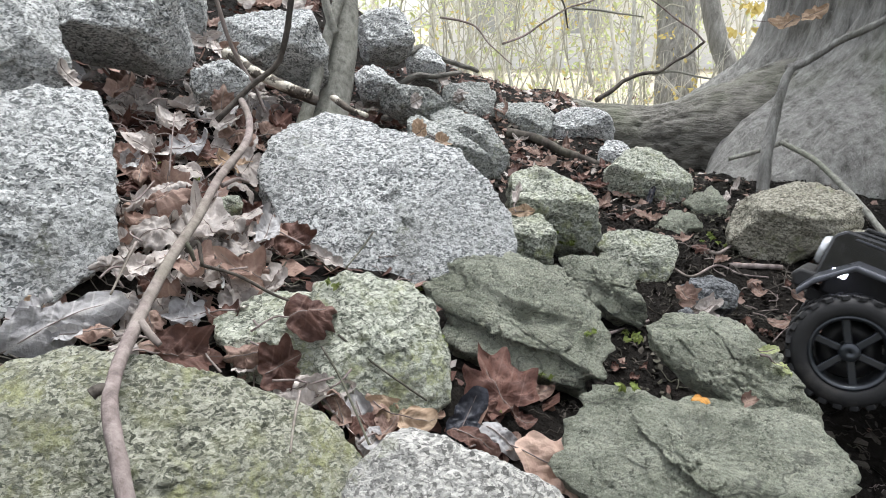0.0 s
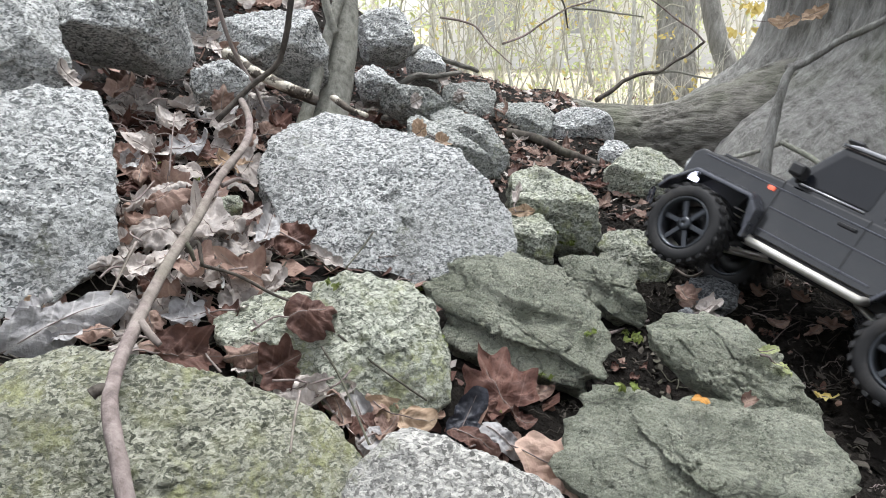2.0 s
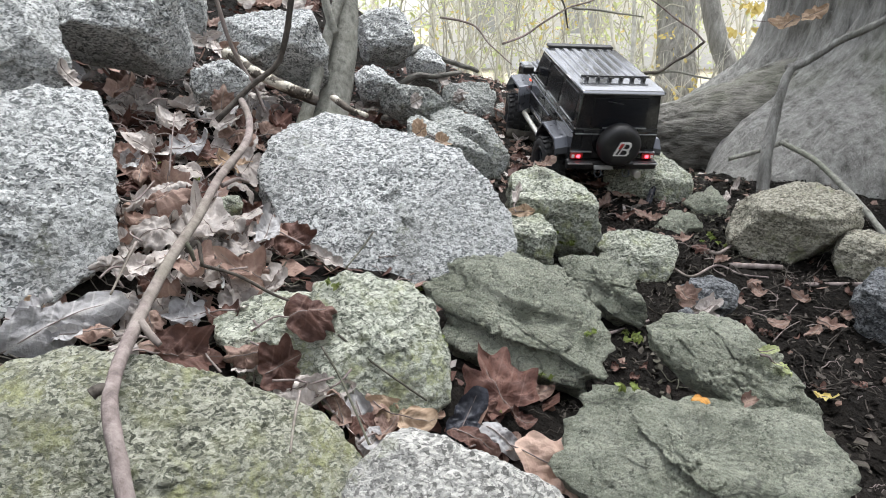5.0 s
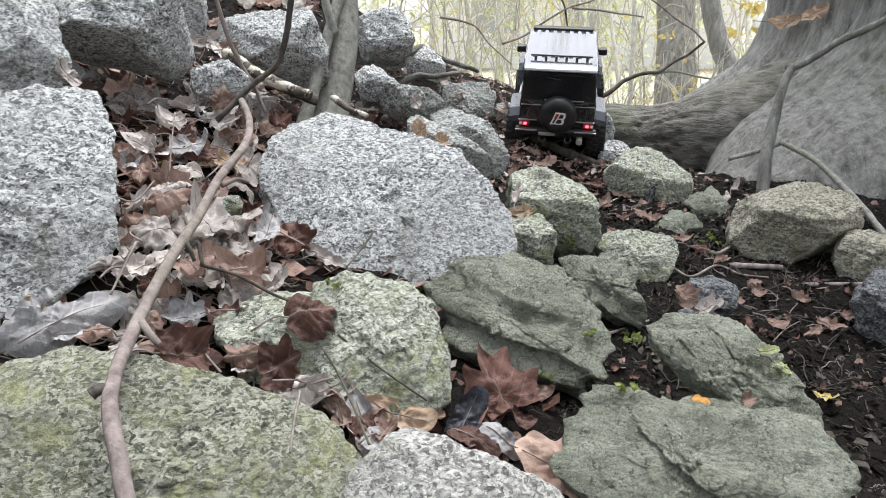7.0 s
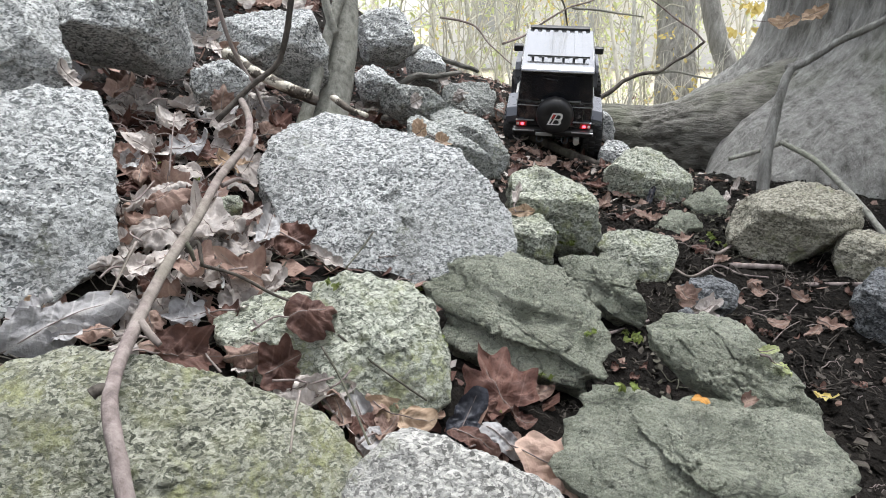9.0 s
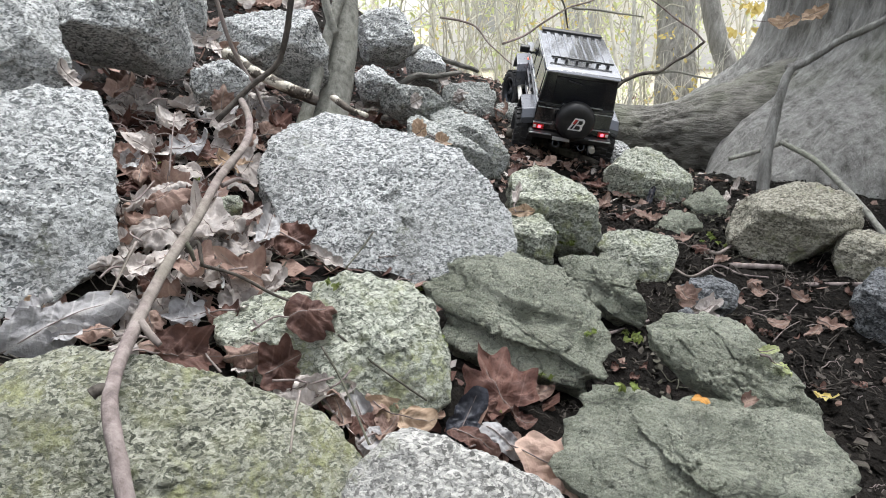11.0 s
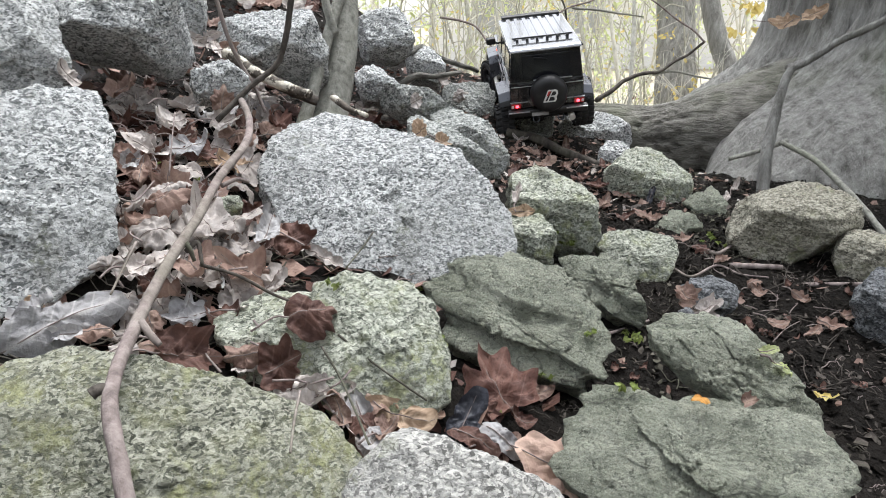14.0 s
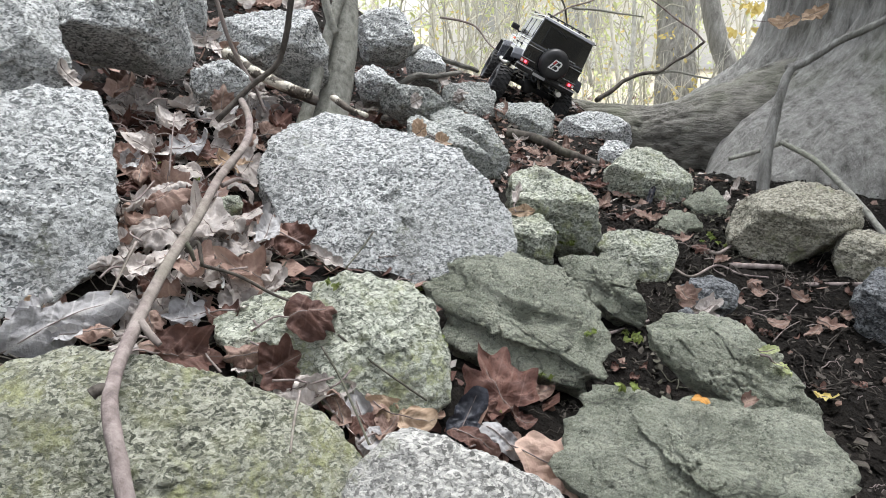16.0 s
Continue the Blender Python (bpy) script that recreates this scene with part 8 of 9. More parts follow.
limb("twig", [(0.510, 1.046, 0.010), (0.514, 1.032, 0.010), (0.526, 1.022, 0.012), (0.534, 1.017, 0.013)], 0.0011, 0.0007, twig_bark, "thin dry brown twig lying on mud", "twig", "twigs", 6, 4, 0.1, 99, 0.002)
limb("twig", [(0.537, 0.975, -0.001), (0.543, 0.982, 0.002), (0.556, 0.992, 0.008), (0.553, 0.993, 0.007)], 0.0010, 0.0006, twig_bark, "thin dry brown twig lying on mud", "twig", "twigs", 6, 4, 0.1, 100, 0.002)
limb("twig", [(0.523, 0.987, 0.001), (0.531, 1.006, 0.005), (0.529, 1.008, 0.006), (0.544, 1.019, 0.016)], 0.0006, 0.0003, dark_bark, "thin dark twig lying on mud", "twig", "twigs", 6, 4, 0.1, 102, 0.002)
limb("twig", [(0.488, 0.979, 0.003), (0.483, 0.990, 0.003), (0.470, 0.985, 0.008)], 0.0012, 0.0007, twig_bark, "thin dry brown twig lying on mud", "twig", "twigs", 6, 4, 0.1, 103, 0.002)
limb("twig", [(0.530, 0.910, -0.005), (0.555, 0.922, -0.003), (0.567, 0.927, -0.002), (0.590, 0.941, -0.000)], 0.0007, 0.0004, dark_bark, "thin dark twig lying on mud", "twig", "twigs", 6, 4, 0.1, 104, 0.002)
limb("twig", [(0.433, 1.166, 0.036), (0.451, 1.181, 0.040), (0.474, 1.213, 0.043), (0.500, 1.234, 0.045)], 0.0010, 0.0006, dark_bark, "thin dark twig lying on mud", "twig", "twigs", 6, 4, 0.1, 107, 0.002)
limb("twig", [(0.536, 1.011, 0.009), (0.529, 1.032, 0.015), (0.522, 1.042, 0.015), (0.516, 1.072, 0.018)], 0.0009, 0.0005, twig_bark, "thin dry brown twig lying on mud", "twig", "twigs", 6, 4, 0.1, 108, 0.002)
limb("twig", [(0.562, 0.935, -0.004), (0.584, 0.941, 0.000), (0.597, 0.952, 0.002), (0.618, 0.963, 0.003)], 0.0009, 0.0005, dark_bark, "thin dark twig lying on mud", "twig", "twigs", 6, 4, 0.1, 109, 0.002)
limb("twig", [(0.581, 1.083, 0.023), (0.580, 1.113, 0.028), (0.576, 1.145, 0.030)], 0.0006, 0.0003, dark_bark, "thin dark twig lying on mud", "twig", "twigs", 6, 4, 0.1, 113, 0.002)
limb("twig", [(0.615, 0.974, 0.004), (0.606, 0.970, 0.005), (0.592, 0.970, 0.008), (0.573, 0.976, 0.008)], 0.0011, 0.0007, twig_bark, "thin dry brown twig lying on mud", "twig", "twigs", 6, 4, 0.1, 114, 0.002)
limb("twig", [(0.621, 0.921, -0.005), (0.618, 0.935, -0.000), (0.616, 0.943, 0.001), (0.625, 0.959, 0.002)], 0.0009, 0.0005, dark_bark, "thin dark twig lying on mud", "twig", "twigs", 6, 4, 0.1, 115, 0.002)
limb("twig", [(0.521, 1.045, 0.014), (0.519, 1.060, 0.016), (0.505, 1.082, 0.024), (0.499, 1.095, 0.029)], 0.0011, 0.0007, dark_bark, "thin dark twig lying on mud", "twig", "twigs", 6, 4, 0.1, 116, 0.002)
limb("twig", [(0.473, 0.774, -0.022), (0.492, 0.778, -0.018), (0.506, 0.785, -0.019), (0.524, 0.789, -0.018)], 0.0007, 0.0004, dark_bark, "thin dark twig lying on mud", "twig", "twigs", 6, 4, 0.1, 117, 0.002)
limb("twig", [(0.502, 0.773, -0.020), (0.496, 0.775, -0.020), (0.487, 0.773, -0.021), (0.476, 0.772, -0.022)], 0.0010, 0.0006, dark_bark, "thin dark twig lying on mud", "twig", "twigs", 6, 4, 0.1, 120, 0.002)
limb("twig", [(0.547, 0.801, -0.018), (0.525, 0.794, -0.017), (0.517, 0.791, -0.019), (0.508, 0.785, -0.020)], 0.0010, 0.0006, dark_bark, "thin dark twig lying on mud", "twig", "twigs", 6, 4, 0.1, 128, 0.002)
limb("twig", [(0.462, 1.141, 0.039), (0.471, 1.181, 0.038), (0.463, 1.203, 0.044), (0.465, 1.231, 0.042)], 0.0010, 0.0006, dark_bark, "thin dark twig lying on mud", "twig", "twigs", 6, 4, 0.1, 129, 0.002)
limb("twig", [(0.522, 1.031, 0.012), (0.537, 1.035, 0.018), (0.566, 1.057, 0.018), (0.592, 1.074, 0.024)], 0.0009, 0.0005, dark_bark, "thin dark twig lying on mud", "twig", "twigs", 6, 4, 0.1, 131, 0.002)
limb("twig", [(0.523, 0.959, -0.000), (0.546, 0.963, -0.001), (0.554, 0.957, -0.002), (0.572, 0.952, 0.000)], 0.0010, 0.0006, dark_bark, "thin dark twig lying on mud", "twig", "twigs", 6, 4, 0.1, 136, 0.002)
limb("twig", [(0.561, 0.949, -0.005), (0.551, 0.954, -0.004), (0.535, 0.966, -0.001), (0.534, 0.979, 0.001)], 0.0011, 0.0007, dark_bark, "thin dark twig lying on mud", "twig", "twigs", 6, 4, 0.1, 137, 0.002)


# ---- the model car: x forward, y to its left, z up, its origin on the ground between the axles
def paint_like(name, colour, rough, metal=0.0, coat=0.0, dust=0.25):
    k = Nodes(name)
    v = k.where()
    d = k.ramp(k.noise(v, 30.0, 8.0, 0.7), (0.5, 0.0), (0.75, dust))
    base = k.mix(d, colour, (0.12, 0.11, 0.1))
    k.bsdf.inputs["Coat Weight"].default_value = coat
    k.bsdf.inputs["Coat Roughness"].default_value = 0.06
    return k.done(base, k.ramp(k.noise(v, 60.0, 5.0), (0.3, max(0.05, rough - 0.07)), (0.7, min(1.0, rough + 0.1))), metal)


def glow_like(name, colour, strength):
    k = Nodes(name)
    k.bsdf.inputs["Emission Color"].default_value = (*colour, 1)
    k.bsdf.inputs["Emission Strength"].default_value = strength
    return k.done(tuple(c * 0.6 for c in colour), 0.3)


car_paint = paint_like("black_car_paint", (0.011, 0.012, 0.014), 0.18, 0.0, 0.9, 0.25)
# Black roof; its pale metal colour stands in for mirrored sky.
roof_paint = paint_like("sky_paled_roof_paint", (0.3, 0.305, 0.32), 0.1, 0.75, 0.6, 0.1)
flare_paint = paint_like("dark_silver_flare", (0.075, 0.08, 0.095), 0.3, 0.5, 0.6, 0.15)
trim_silver = paint_like("brushed_trim", (0.42, 0.43, 0.44), 0.35, 0.7, 0.0, 0.3)
step_silver = paint_like("satin_step_tube", (0.62, 0.6, 0.55), 0.38, 0.6, 0.0, 0.3)
rubber = paint_like("tyre_rubber", (0.016, 0.016, 0.017), 0.72, 0.0, 0.0, 0.4)
black_plastic = paint_like("black_plastic", (0.014, 0.014, 0.015), 0.5, 0.0, 0.0, 0.3)
rim_metal = paint_like("dark_rim", (0.05, 0.056, 0.065), 0.34, 0.6, 0.2, 0.2)
glass_dark = paint_like("smoked_window", (0.008, 0.009, 0.012), 0.16, 0.0, 0.1, 0.04)
white_print = paint_like("white_print", (0.78, 0.78, 0.76), 0.45, 0.0, 0.0, 0.05)
red_print = paint_like("red_print", (0.6, 0.06, 0.05), 0.45, 0.0, 0.0, 0.05)
plate_grey = paint_like("grey_plate", (0.42, 0.42, 0.42), 0.5, 0.0, 0.0, 0.2)
tail_glow = glow_like("lit_tail_lamp", (1.0, 0.06, 0.09), 2.4)
side_glow = glow_like("lit_side_lamp", (1.0, 0.17, 0.1), 0.45)
arch_glow = glow_like("lit_white_lamp", (0.75, 0.78, 1.0), 3.0)
lamp_glass = paint_like("clear_lamp", (0.6, 0.62, 0.64), 0.15, 0.3, 0.5, 0.05)
red_plastic = paint_like("red_plastic", (0.42, 0.03, 0.03), 0.35, 0.0, 0.2, 0.1)


def rounded(bm, width, segments=2, sharp=35):
    edges = [e for e in bm.edges if len(e.link_faces) == 2 and e.calc_face_angle(0) > radians(sharp)]
    bmesh.ops.bevel(bm, geom=edges, offset=width, segments=segments, affect="EDGES", profile=0.5, clamp_overlap=True)
    for f in bm.faces:
        f.smooth = False
    return bm


def box(x0, x1, y0, y1, z0, z1, bevel=0.0015, segments=2):
    bm = bmesh.new()
    m = Matrix.Translation(((x0 + x1) / 2, (y0 + y1) / 2, (z0 + z1) / 2)) @ Matrix.Diagonal((x1 - x0, y1 - y0, z1 - z0, 1))
    bmesh.ops.create_cube(bm, size=1, matrix=m)
    return rounded(bm, bevel, segments) if bevel else bm


def prism(profile, y0, y1, bevel=0.0015, squeeze=None):
    """The side outline (x, z) drawn across from y0 to y1; squeeze(x, y, z) may draw it in."""
    bm = bmesh.new()
    a = [bm.verts.new((x, y0, z)) for x, z in profile]
    b = [bm.verts.new((x, y1, z)) for x, z in profile]
    bm.faces.new(a)
    bm.faces.new(b[::-1])
    n = len(profile)
    for i in range(n):
        bm.faces.new((a[(i + 1) % n], a[i], b[i], b[(i + 1) % n]))
    bmesh.ops.recalc_face_normals(bm, faces=bm.faces)
    if squeeze:
        for v in bm.verts:
            v.co = squeeze(v.co)
    return rounded(bm, bevel) if bevel else bm


def bar(points, radius, sides=8):
    bm = bmesh.new()
    v, f = tube(points, [radius] * len(points), sides)
    vs = [bm.verts.new(p) for p in v]
    for face in f:
        bm.faces.new([vs[i] for i in face]).smooth = len(face) == 4
    return bm


def lathe(profile, steps=40, axis="y"):
    """A ring of the outline (radius, across) turned about the y or the x axis."""
    bm = bmesh.new()
    rings = []
    for k in range(steps):
        a = 2 * math.pi * k / steps
        rings.append([bm.verts.new((r * math.cos(a), w, r * math.sin(a)) if axis == "y" else (w, r * math.cos(a), r * math.sin(a))) for r, w in profile])
    n = len(profile)
    for k in range(steps):
        for i in range(n):
            a, b = rings[k], rings[(k + 1) % steps]
            bm.faces.new((a[i], a[(i + 1) % n], b[(i + 1) % n], b[i])).smooth = True
    bmesh.ops.recalc_face_normals(bm, faces=bm.faces)
    return bm


AXLE, TRACK, TYRE = 0.162, 0.100, 0.060


def build_car():
    ob = thing("model_car", "black boxy off-road model car with lit tail lamps", "toy car")

    def arch(cx):
        return [(cx - 0.074, 0.098), (cx - 0.070, 0.132), (cx - 0.055, 0.146), (cx + 0.030, 0.146), (cx + 0.058, 0.118), (cx + 0.066, 0.104)]

    side = [(-0.258, 0.108)] + arch(-AXLE) + [(-0.08, 0.098), (0.085, 0.098)] + arch(AXLE)[0:5] + [(0.226, 0.118), (0.226, 0.166), (0.216, 0.176), (0.085, 0.182), (-0.258, 0.182)]
    part("body", prism(side, -0.089, 0.089, 0.003), car_paint, ob)

    def lean_in(c):
        t = max(0.0, (c.z - 0.182) / 0.08)
        return Vector((c.x, c.y * (1 - 0.085 * t), c.z))

    cabin = [(-0.256, 0.178), (-0.252, 0.254), (0.046, 0.254), (0.088, 0.178)]
    part("cabin", prism(cabin, -0.088, 0.088, 0.003, lean_in), car_paint, ob)
    roof = [(-0.262, 0.2525), (-0.257, 0.259), (-0.24, 0.262), (0.03, 0.262), (0.044, 0.259), (0.05, 0.2525)]
    part("roof", prism(roof, -0.0845, 0.0845, 0.003), roof_paint, ob, "glossy ribbed roof, pale to stand for mirrored sky")
    for y in (-0.062, -0.042, -0.021, 0.0, 0.021, 0.042, 0.062):
        part("roof_rib", box(-0.185, 0.02, y - 0.0052, y + 0.0052, 0.2608, 0.2648, 0.0012), roof_paint, ob)
    for s in (-1, 1):
        part("rain_gutter", bar([(-0.258, s * 0.0855, 0.256), (0.048, s * 0.0855, 0.256)], 0.002, 6), car_paint, ob)
    part("light_bar", box(0.028, 0.05, -0.078, 0.078, 0.2615, 0.2685, 0.003), black_plastic, ob, "black lamp bar over the windscreen")
    rear_bar = part("rack_bar", bar([(-0.2, -0.072, 0.27), (-0.2, 0.072, 0.27)], 0.0022, 8), black_plastic, ob, "black cross bar with clamps")
    for y in (-0.06, -0.036, -0.012, 0.012, 0.036, 0.06):
        part("clamp", box(-0.206, -0.195, y - 0.003, y + 0.003, 0.2605, 0.27, 0.001), black_plastic, rear_bar)

    # side windows, their trim, the door seams, strips and handles
    def pane_y(z, s):
        return s * 0.088 * (1 - 0.085 * (z - 0.182) / 0.08)

    def side_pane(x0, x1, x0t, x1t, s):
        bm = bmesh.new()
        z0, z1 = 0.190, 0.246
        quad = [(x0, z0), (x1, z0), (x1t, z1), (x0t, z1)]
        inner = [bm.verts.new((x, pane_y(z, s) - s * 0.003, z)) for x, z in quad]
        outer = [bm.verts.new((x, pane_y(z, s) + s * 0.0012, z)) for x, z in quad]
        bm.faces.new(inner)
        bm.faces.new(outer[::-1])
        for i in range(4):
            bm.faces.new((inner[(i + 1) % 4], inner[i], outer[i], outer[(i + 1) % 4]))
        bmesh.ops.recalc_face_normals(bm, faces=bm.faces)
        return rounded(bm, 0.001)

    for s in (-1, 1):
        for x0, x1, x0t, x1t in ((-0.236, -0.146, -0.234, -0.146), (-0.126, -0.046, -0.126, -0.046), (-0.026, 0.07, -0.026, 0.038)):
            w = part("window", side_pane(x0, x1, x0t, x1t, s), glass_dark, ob, "smoked side window")
            part("window_trim", bar([(x0 + 0.004, s * 0.0888, 0.187), (x1 - 0.004, s * 0.0888, 0.187)], 0.0017, 6), trim_silver, w)
        for z in (0.170, 0.142):
            part("side_strip", box(-0.085 if z < 0.15 else -0.252, 0.083 if z < 0.15 else 0.205, s * 0.0895 - 0.0015, s * 0.0895 + 0.0015, z - 0.0012, z + 0.0012, 0.0006), flare_paint, ob)
        part("side_strip", box(-0.076, 0.08, s * 0.0895 - 0.0015, s * 0.0895 + 0.0015, 0.108, 0.111, 0.0006), flare_paint, ob)
        for x in (-0.136, -0.036, 0.083):
            part("door_seam", box(x - 0.0007, x + 0.0007, s * 0.0892 - 0.0006, s * 0.0892 + 0.0006, 0.104, 0.182, 0), black_plastic, ob)
        for x in (-0.128, -0.028):
            part("door_handle", box(x, x + 0.024, s * 0.091 - 0.0025, s * 0.091 + 0.0025, 0.160, 0.165, 0.0012), black_plastic, ob)
        part("side_step", bar([(-0.083, s * 0.088, 0.092), (-0.078, s * 0.101, 0.089), (0.076, s * 0.101, 0.089), (0.083, s * 0.088, 0.092)], 0.0062, 10), step_silver, ob, "satin metal side step tube")
        part("side_lamp", box(0.09, 0.099, s * 0.0895 - 0.003, s * 0.0895 + 0.0035, 0.163, 0.169, 0.001), side_glow, ob, "lit orange side lamp")
        m = part("mirror", box(0.058, 0.078, s * 0.108 - 0.013, s * 0.108 + 0.013, 0.190, 0.208, 0.004), black_plastic, ob, "black wing mirror")
        part("mirror_arm", bar([(0.072, s * 0.086, 0.188), (0.07, s * 0.1, 0.196)], 0.003, 6), black_plastic, m)

    # fender flares
    def flare(cx, s, label):
        path = [(cx - 0.0795, 0.092 if cx > 0 else 0.12), (cx - 0.0765, 0.134), (cx - 0.060, 0.1505), (cx + 0.031, 0.1505), (cx + 0.062, 0.121), (cx + 0.072, 0.103)]
        inner = [(x * 0.955 + cx * 0.045, z - 0.006) for x, z in path]
        inner[0] = (path[0][0] + 0.005, path[0][1])
        loop = path + inner[::-1]
        bm = prism(loop, s * 0.086, s * 0.116, 0.002)
        for v in bm.verts:
            out = max(0.0, abs(v.co.y) - 0.1)
            v.co.z -= out * 0.35
        return part("fender_flare", bm, flare_paint, ob, label)

    for s in (-1, 1):
        flare(AXLE, s, "dark silver front fender flare")
        flare(-AXLE, s, "dark silver rear fender flare")

    # front
    part("bonnet", prism([(0.09, 0.180), (0.09, 0.1855), (0.2, 0.181), (0.212, 0.176)], -0.062, 0.062, 0.002), car_paint, ob)
    for y in (-0.05, 0.05):
        part("bonnet_rib", box(0.095, 0.2, y - 0.003, y + 0.003, 0.182, 0.1865, 0.0012), car_paint, ob)
    part("windscreen", prism([(0.0865, 0.187), (0.0535, 0.247), (0.05, 0.247), (0.083, 0.187)], -0.074, 0.074, 0.001), glass_dark, ob)
    part("wiper", bar([(0.089, 0.03, 0.19), (0.073, -0.03, 0.213)], 0.0012, 6), black_plastic, ob)
    grille = part("grille", box(0.224, 0.23, -0.046, 0.046, 0.128, 0.162, 0.002), black_plastic, ob)
    for z in (0.135, 0.145, 0.155):
        part("grille_bar", box(0.229, 0.232, -0.042, 0.042, z - 0.0015, z + 0.0015, 0.0005), trim_silver, grille)
    for s in (-1, 1):
        head = part("headlight", lathe([(0.001, 0.0), (0.016, 0.0), (0.0165, 0.004), (0.014, 0.008), (0.001, 0.009)], 28, "x"), lamp_glass, ob, "round clear headlight")
        head.location = (0.225, s * 0.064, 0.147)
    for s in (-1, 1):
        part("marker_lamp", box(0.196, 0.212, s * 0.09 - 0.004, s * 0.09 + 0.004, 0.126, 0.134, 0.002), arch_glow, ob, "lit white marker lamp under the flare")
    part("front_bumper", prism([(0.222, 0.1), (0.222, 0.122), (0.24, 0.12), (0.246, 0.112), (0.24, 0.1)], -0.096, 0.096, 0.003), black_plastic, ob)
    part("skid_plate", prism([(0.2, 0.082), (0.24, 0.099), (0.236, 0.102), (0.198, 0.087)], -0.04, 0.04, 0.001), trim_silver, ob)

    # back
    part("tailgate", box(-0.2615, -0.256, -0.07, 0.07, 0.118, 0.179, 0.002), car_paint, ob)
    part("rear_window", prism([(-0.2595, 0.187), (-0.2563, 0.244), (-0.252, 0.244), (-0.255, 0.187)], -0.056, 0.056, 0.001), glass_dark, ob, "smoked rear window")
    part("rear_strip", box(-0.2625, -0.2595, -0.06, 0.032, 0.183, 0.1855, 0.0006), trim_silver, ob)
    part("rear_strip", box(-0.2625, -0.2595, -0.086, 0.086, 0.170, 0.172, 0.0006), trim_silver, ob)
    part("rear_wiper", bar([(-0.263, 0.03, 0.24), (-0.262, -0.002, 0.234)], 0.0012, 6), black_plastic, ob)
    spare = part("spare_wheel", lathe([(0.001, 0.0), (0.038, 0.0), (0.0435, -0.006), (0.0445, -0.016), (0.0425, -0.027), (0.037, -0.033), (0.028, -0.0352), (0.001, -0.0355)], 48, "x"), black_plastic, ob, "black spare wheel cover with a white badge")
    spare.location = (-0.262, -0.002, 0.155)

    def badge(outline, x, material, name):
        bm = bmesh.new()
        a = [bm.verts.new((x, 0.84 * y, 0.84 * z)) for y, z in outline]
        b = [bm.verts.new((x - 0.0012, 0.84 * y, 0.84 * z)) for y, z in outline]
        bm.faces.new(a)
        bm.faces.new(b[::-1])
        n = len(outline)
        for i in range(n):
            bm.faces.new((a[(i + 1) % n], a[i], b[i], b[(i + 1) % n]))
        bmesh.ops.recalc_face_normals(bm, faces=bm.faces)
        return part(name, bm, material, spare)

    badge([(0.02, -0.018), (-0.014, -0.018), (-0.019, -0.012), (-0.018, -0.004), (-0.0225, 0.006), (-0.021, 0.014), (-0.016, 0.017), (0.006, 0.017)], -0.0352, white_print, "badge")
    badge([(0.014, -0.014), (0.009, -0.014), (-0.004, 0.013), (-0.0005, 0.013)], -0.0362, black_plastic, "badge_bar")
    badge([(0.0035, 0.0), (-0.003, 0.013), (0.004, 0.0135), (0.0095, 0.001)], -0.0362, red_print, "badge_corner")
    badge([(0.0045, -0.014), (-0.009, -0.014), (-0.0125, -0.011), (-0.011, -0.004), (-0.001, -0.003)], -0.0362, black_plastic, "badge_bar")
    badge([(-0.0025, 0.001), (-0.0135, 0.001), (-0.0165, 0.006), (-0.0155, 0.0115), (-0.0075, 0.012)], -0.0362, black_plastic, "badge_bar")
    part("rear_bumper", prism([(-0.255, 0.098), (-0.256, 0.116), (-0.272, 0.116), (-0.275, 0.11), (-0.27, 0.098)], -0.096, 0.096, 0.003), black_plastic, ob)
    for s in (-1, 1):
        t = part("tail_lamp", box(-0.2655, -0.258, s * 0.076 - 0.0125, s * 0.076 + 0.0125, 0.1185, 0.1305, 0.0015), red_plastic, ob, "red tail lamp")
        part("lamp_bulb", box(-0.2675, -0.264, s * 0.0735 - 0.0038, s * 0.0735 + 0.0038, 0.1212, 0.128, 0.002), tail_glow, t, "lit red bulb")
        part("reversing_lens", box(-0.2668, -0.264, s * 0.0845 - 0.003, s * 0.0845 + 0.003, 0.121, 0.128, 0.001), white_print, t)
        part("bumper_trim", box(-0.2765, -0.273, s * 0.07 - 0.026, s * 0.07 + 0.026, 0.1105, 0.1135, 0.0008), trim_silver, ob)
        part("lamp_trim", box(-0.2655, -0.2595, s * 0.068 - 0.022, s * 0.068 + 0.022, 0.1325, 0.1345, 0.0006), trim_silver, ob)
        part("tow_shackle", bar(smooth_path([(-0.272, s * 0.03 + 0.006, 0.098), (-0.279, s * 0.03 + 0.007, 0.09), (-0.281, s * 0.03, 0.086), (-0.279, s * 0.03 - 0.007, 0.09), (-0.272, s * 0.03 - 0.006, 0.098)], 4), 0.0014, 6), rim_metal, ob)
    part("number_plate", box(-0.2785, -0.274, 0.0, 0.04, 0.101, 0.109, 0.0008), plate_grey, ob)
    part("exhaust_tip", bar([(-0.24, -0.058, 0.088), (-0.276, -0.058, 0.087)], 0.0075, 12), step_silver, ob)

